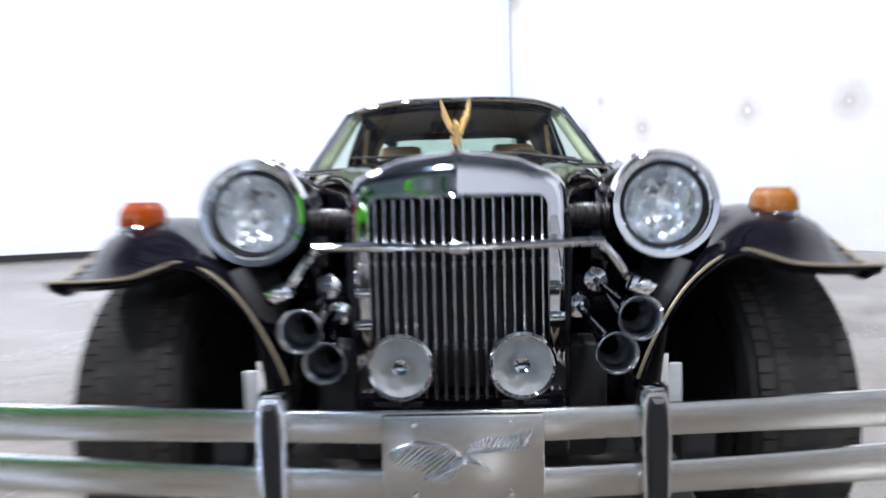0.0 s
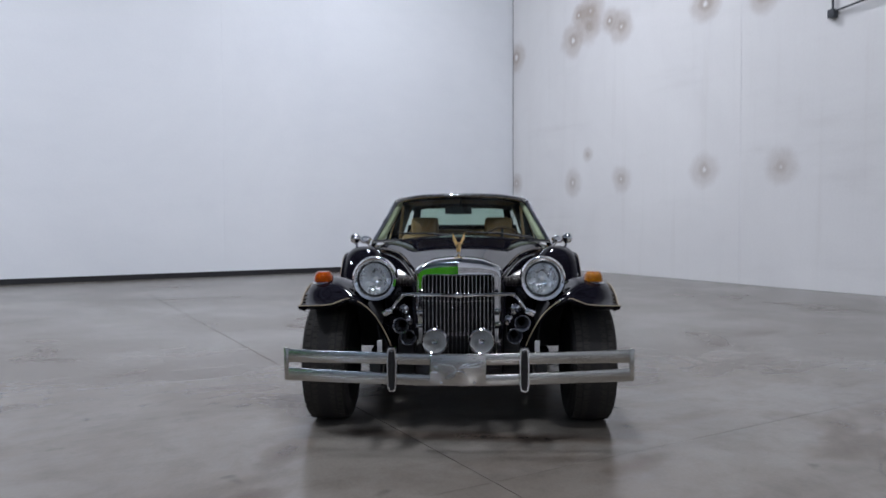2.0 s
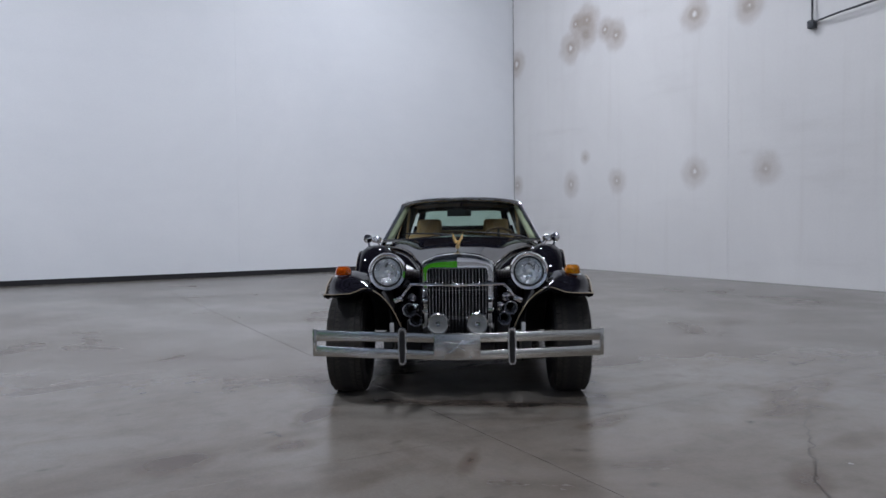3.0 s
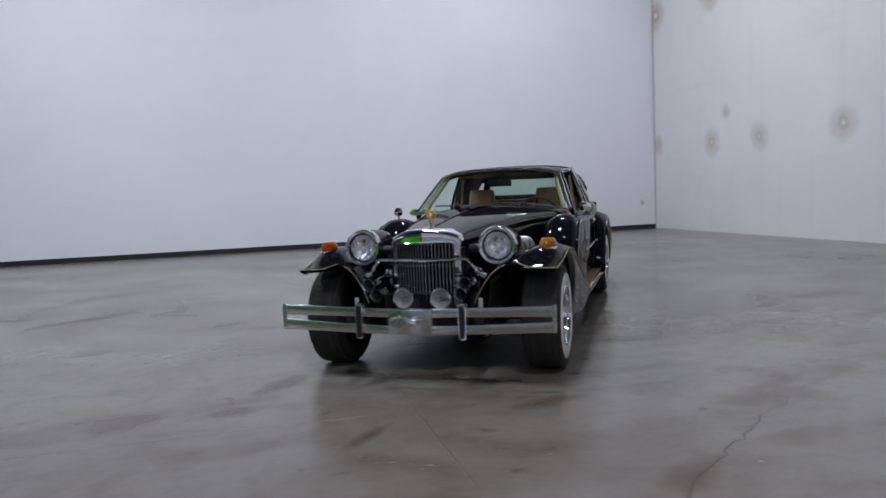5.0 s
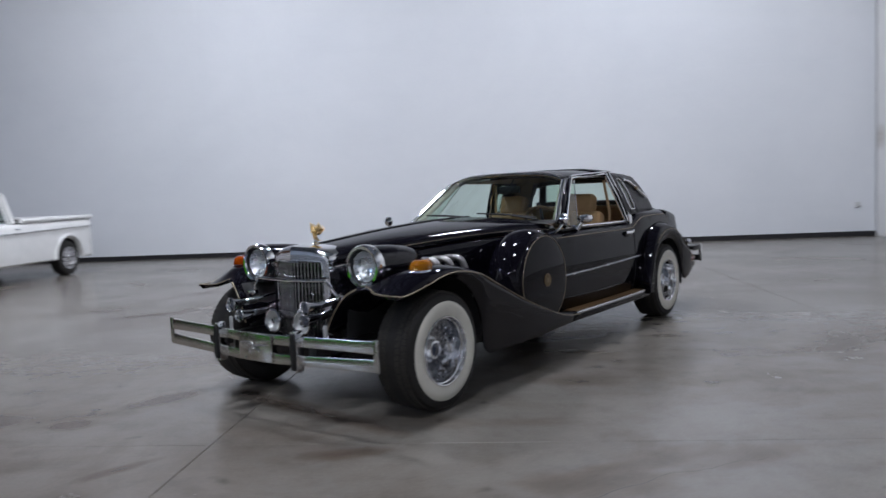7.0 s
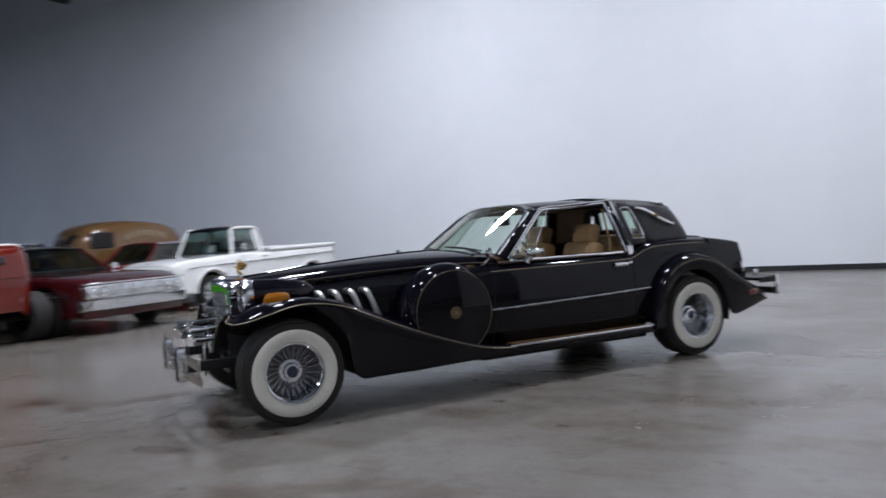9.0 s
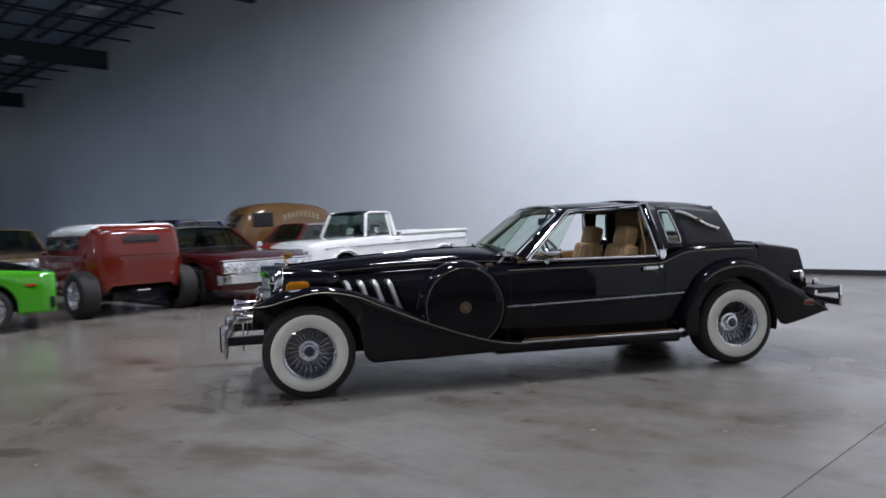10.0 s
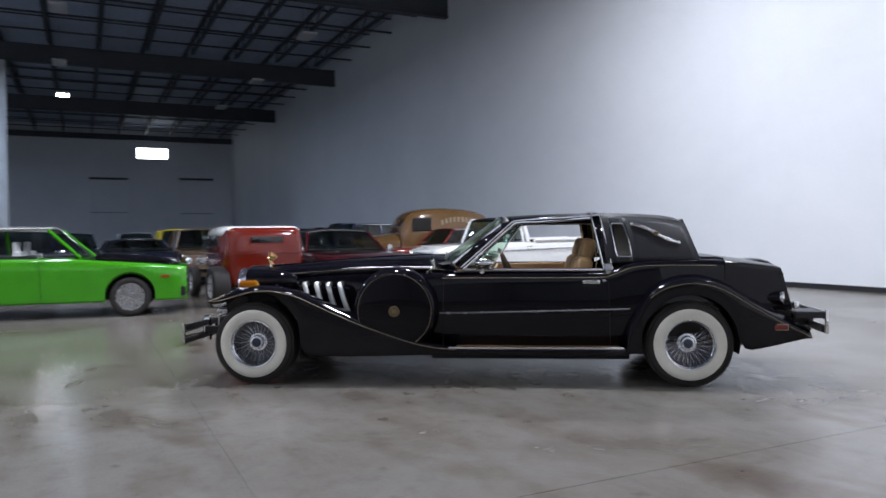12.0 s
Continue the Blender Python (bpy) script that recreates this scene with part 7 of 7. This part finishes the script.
def panel_van():
    c = thing("panel_van", hall(22.642, 6.754, 0, 172), "brown vintage panel van with pale lettering on its side", "van")
    W = 0.92
    def ring(y, z1, k=1.0, z0=0.42):
        half = [(W * k * 0.94, z0), (W * k, z0 + 0.2), (W * k, min(1.25, z1 - 0.38)), (W * k * 0.975, z1 - 0.34), (W * k * 0.92, z1 - 0.16), (W * k * 0.80, z1 - 0.06), (W * k * 0.5, z1 - 0.015), (0.0, z1)]
        return [(x, y, z) for x, z in half] + [(-x, y, z) for x, z in half[::-1][1:]]
    bm = B()
    rows = [ring(1.0, 1.44, 0.80), ring(1.12, 1.70, 0.87), ring(1.22, 1.86, 0.91), ring(1.38, 1.96, 0.96), ring(1.7, 2.03), ring(2.3, 2.06), ring(2.9, 2.03), ring(3.3, 1.97), ring(3.58, 1.86, 0.97), ring(3.72, 1.72, 0.93), ring(3.78, 1.5, 0.9)]
    loft(bm, rows)
    bm.faces.new([bm.verts.new(p) for p in rows[-1]])
    bm.faces.new([bm.verts.new(p) for p in rows[0]])
    part("body", bm, M["brown"], c, angle=0.9)
    bm = B()
    loft(bm, [[(x * 0.52, -0.7, z) for x, z in ((1, 0.5), (1, 0.95), (0.6, 1.08), (0, 1.12), (-0.6, 1.08), (-1, 0.95), (-1, 0.5))], [(x * 0.80, 0.95, z) for x, z in ((1, 0.5), (1, 1.1), (0.6, 1.28), (0, 1.32), (-0.6, 1.28), (-1, 1.1), (-1, 0.5))]], True, True)
    part("hood", bm, M["brown"], c)
    bm = B()
    loft(bm, [[(0.66 * f, 0.975 + 0.05 * f * f, 1.36) for f in (-1, -0.5, 0, 0.5, 1)], [(0.60 * f, 1.10 + 0.06 * f * f, 1.71) for f in (-1, -0.5, 0, 0.5, 1)]])
    solid(part("windscreen", bm, M["black_glass"], c), 0.02, 0)
    bm = B()
    tube(bm, [(0, 0.968, 1.36), (0, 1.092, 1.71)], 0.018, 6)
    part("windscreen_bar", bm, M["brown"], c)
    for sx in (-1, 1):
        # solid box in the window, its dark colour replaces the cab's inner shade
        bm = B()
        box(bm, *sorted((sx * 0.84, sx * 0.935)), 1.30, 1.86, 1.36, 1.75, 0.045, 3)
        part("side_window", bm, M["cabin_shade"], c, "dark box coloured as the shaded cabin behind the window")
        f = thing_part("front_fender", c)
        bm = B()
        rows = []
        for k in range(13):
            a = radians(180 * k / 12)
            rows.append([(sx * x, -0.05 - 0.52 * math.cos(a), 0.40 + (0.46 + e) * math.sin(a)) for x, e in ((0.50, 0.0), (0.62, 0.05), (0.78, 0.05), (0.90, 0.0), (0.93, -0.06))])
        loft(bm, rows)
        solid(part("shell", bm, M["brown"], f), 0.02)
        for y in (-0.05, 2.95):
            put_wheel(c, sx * 0.78, y, 0.35, 0.2, 0.2, 5)
        lamp_unit(c, "headlight", sx * 0.62, -0.55, 0.95, 0.10, M["facet"])
        # pale lettering too small to read, as arched bars
        if sx > 0:
            for k in range(9):
                u = -1 + 2 * k / 8
                bm = B()
                z = 1.70 - 0.09 * u * u
                y = 2.70 + 0.50 * u
                x = W * 0.985 + 0.01
                box(bm, x - 0.006, x + 0.004, y - 0.034, y + 0.034, z - 0.075, z + 0.075, 0.01, 1)
                part("lettering_bar", bm, M["cream"], c)
    bar_bumper(c, "front_bumper", -0.78, 0.42, 0.54, 0.86, 0.05, M["chrome"])
    bm = B()
    box(bm, -0.6, 0.6, -0.5, 4.0, 0.30, 0.46)
    part("chassis", bm, M["under"], c)


M["cream"] = principled("cream_lettering", (0.30, 0.24, 0.15), 0.5)

green_coupe()
hot_rod()
maroon_sedan()
white_pickup()
panel_van()

CLASSIC_W = [(-0.8, 0.80), (-0.4, 0.86), (0.5, 0.89), (2.5, 0.89), (3.4, 0.86), (3.8, 0.80)]
CLASSIC_T = [(-0.8, 0.80), (-0.4, 0.90), (0.5, 0.95), (1.2, 0.97), (2.6, 0.97), (3.4, 0.92), (3.8, 0.84)]


def classic(name, s, d, turn, label, paint, roof_z, roof=None, group="parked classic cars"):
    c = auto(name, hall(s, d, 0, turn), label, paint, CLASSIC_W, CLASSIC_T, 0.26, 2.75, -0.8, 3.8, (0.75, 1.15, 2.45, 2.95, roof_z, 0.64), roof, 0.33, 0.2, 0.19, 8, group)
    bar_bumper(c, "front_bumper", -0.83, 0.34, 0.46, 0.86, 0.08, M["chrome"])
    bar_bumper(c, "rear_bumper", 3.83, 0.36, 0.48, 0.86, 0.08, M["chrome"], 1)
    for sx in (-1, 1):
        lamp_unit(c, "headlight", sx * 0.66, -0.81, 0.68, 0.085, M["facet"])
        lamp_unit(c, "tail_lamp", sx * 0.66, 3.81, 0.66, 0.06, M["red_lens"], -1)
    bm = B()
    box(bm, -0.5, 0.5, -0.825, -0.795, 0.56, 0.74, 0.012)
    part("grille", bm, M["mag"], c)
    return c


classic("coupe", 20.1, 6.5, 180, "red vintage coupe parked behind the white pickup", M["brightred"], 1.42)
classic("coupe", 25.6, 7.3, 180, "deep blue classic coupe parked along the wall", M["blue"], 1.66)
classic("coupe", 28.2, 6.9, 180, "blackish blue classic sedan parked along the wall", M["navy"], 1.72)
classic("coupe", 31.0, 6.8, 180, "dark plum classic coupe parked along the wall", M["purple"], 1.6)
classic("coupe", 34.0, 6.8, 180, "black classic coupe parked along the wall", M["navy"], 1.6)
classic("coupe", 22.6, 11.05, -90, "tan and brown classic sedan parked in the row", M["tan"], 1.50)
classic("coupe", 21.2, 12.9, -90, "black low roadster parked in the row", M["navy"], 1.24)
classic("coupe", 27.6, 11.05, -90, "yellow classic coupe parked in the row", M["yellow"], 1.55)
classic("coupe", 33.5, 10.0, -90, "tan classic sedan parked in the far row", M["tan"], 1.62)
classic("coupe", 27.5, 15.6, 90, "black classic coupe with a chrome bumper in the far row", M["navy"], 1.5)
classic("coupe", 33.0, 14.5, 90, "black classic coupe in the far row", M["navy"], 1.45)
classic("coupe", 36.0, 12.0, -90, "silver grey classic sedan in the far row", M["grey_car"], 1.5)
classic("coupe", 38.0, 17.2, 90, "silver grey classic coupe beside the column", M["grey_car"], 1.45)
classic("coupe", 22.5, 16.2, 0, "black muscle car parked beside the green one", M["navy"], 1.35)
classic("coupe", 30.5, 18.2, 0, "white classic coupe in the far row", M["white"], 1.45)


# ---- fittings of the hall ----
def fittings():
    # lit window and door frames on the end wall
    w = thing("window_1", HALL, "bright lit window high on the end wall", "window", "", "structure")
    bm = B()
    box(bm, ROOM_L - 0.03, ROOM_L - 0.002, 6.2, 9.26, 9.04, 10.3, 0.02)
    part("window_frame", bm, M["column"], w)
    bm = B()
    box(bm, ROOM_L - 0.045, ROOM_L - 0.031, 6.32, 9.14, 9.14, 10.2)
    part("pane", bm, M["daylight"], w)
    for i, (a, b, z1, zm) in enumerate(((10.0, 13.47, 7.2, 3.85), (1.94, 5.26, 7.3, 3.75))):
        d = thing("door_%d" % (i + 1), HALL, "tall roller door with dark head rail in the end wall", "door", "", "structure")
        bm = B()
        box(bm, ROOM_L - 0.06, ROOM_L - 0.002, a + 0.1, b - 0.1, 0, z1 - 0.2, 0.01)
        part("leaf", bm, M["wall"], d)
        bm = B()
        box(bm, ROOM_L - 0.25, ROOM_L - 0.002, a, b, z1 - 0.2, z1, 0.02)
        part("head_rail", bm, M["steel"], d)
        for y in (a, b - 0.1):
            bm = B()
            box(bm, ROOM_L - 0.12, ROOM_L - 0.002, y, y + 0.1, 0, z1 - 0.2, 0.01)
            part("jamb", bm, M["wall"], d)
        bm = B()
        box(bm, ROOM_L - 0.14, ROOM_L - 0.062, a + 0.1, b - 0.1, zm - 0.1, zm + 0.02, 0.01)
        part("mid_rail", bm, M["deck"], d)
    # bent pipe on the wall beside the corner
    p = thing("wall_pipe", HALL, "bent grey pipe with a joint box high on the wall", "pipe", "", "structure")
    bm = B()
    tube(bm, [(0.06, 8.90, 4.485), (0.06, 8.90, 12.1)], 0.018, 8)
    part("riser", bm, M["steel"], p)
    bm = B()
    tube(bm, [(0.06, 8.90, 4.505), (0.10, 9.36, 4.55), (0.12, 10.4, 4.62), (0.12, 11.9, 4.82)], 0.018, 8)
    part("branch", bm, M["steel"], p)
    bm = B()
    box(bm, 0.0, 0.12, 8.84, 8.96, 4.405, 4.545, 0.02)
    part("joint_box", bm, M["steel"], p)
    o = thing("wall_socket", HALL, "small white socket box low on the wall", "socket")
    bm = B()
    box(bm, 0.36, 0.44, 0.001, 0.03, 0.64, 0.76, 0.006)
    part("socket_plate", bm, M["column"], o)


M["daylight"] = principled("lit_window_pane", grey(0.9), 0.4, emit=(0.85, 0.92, 1.0), emit_strength=4.0)
fittings()
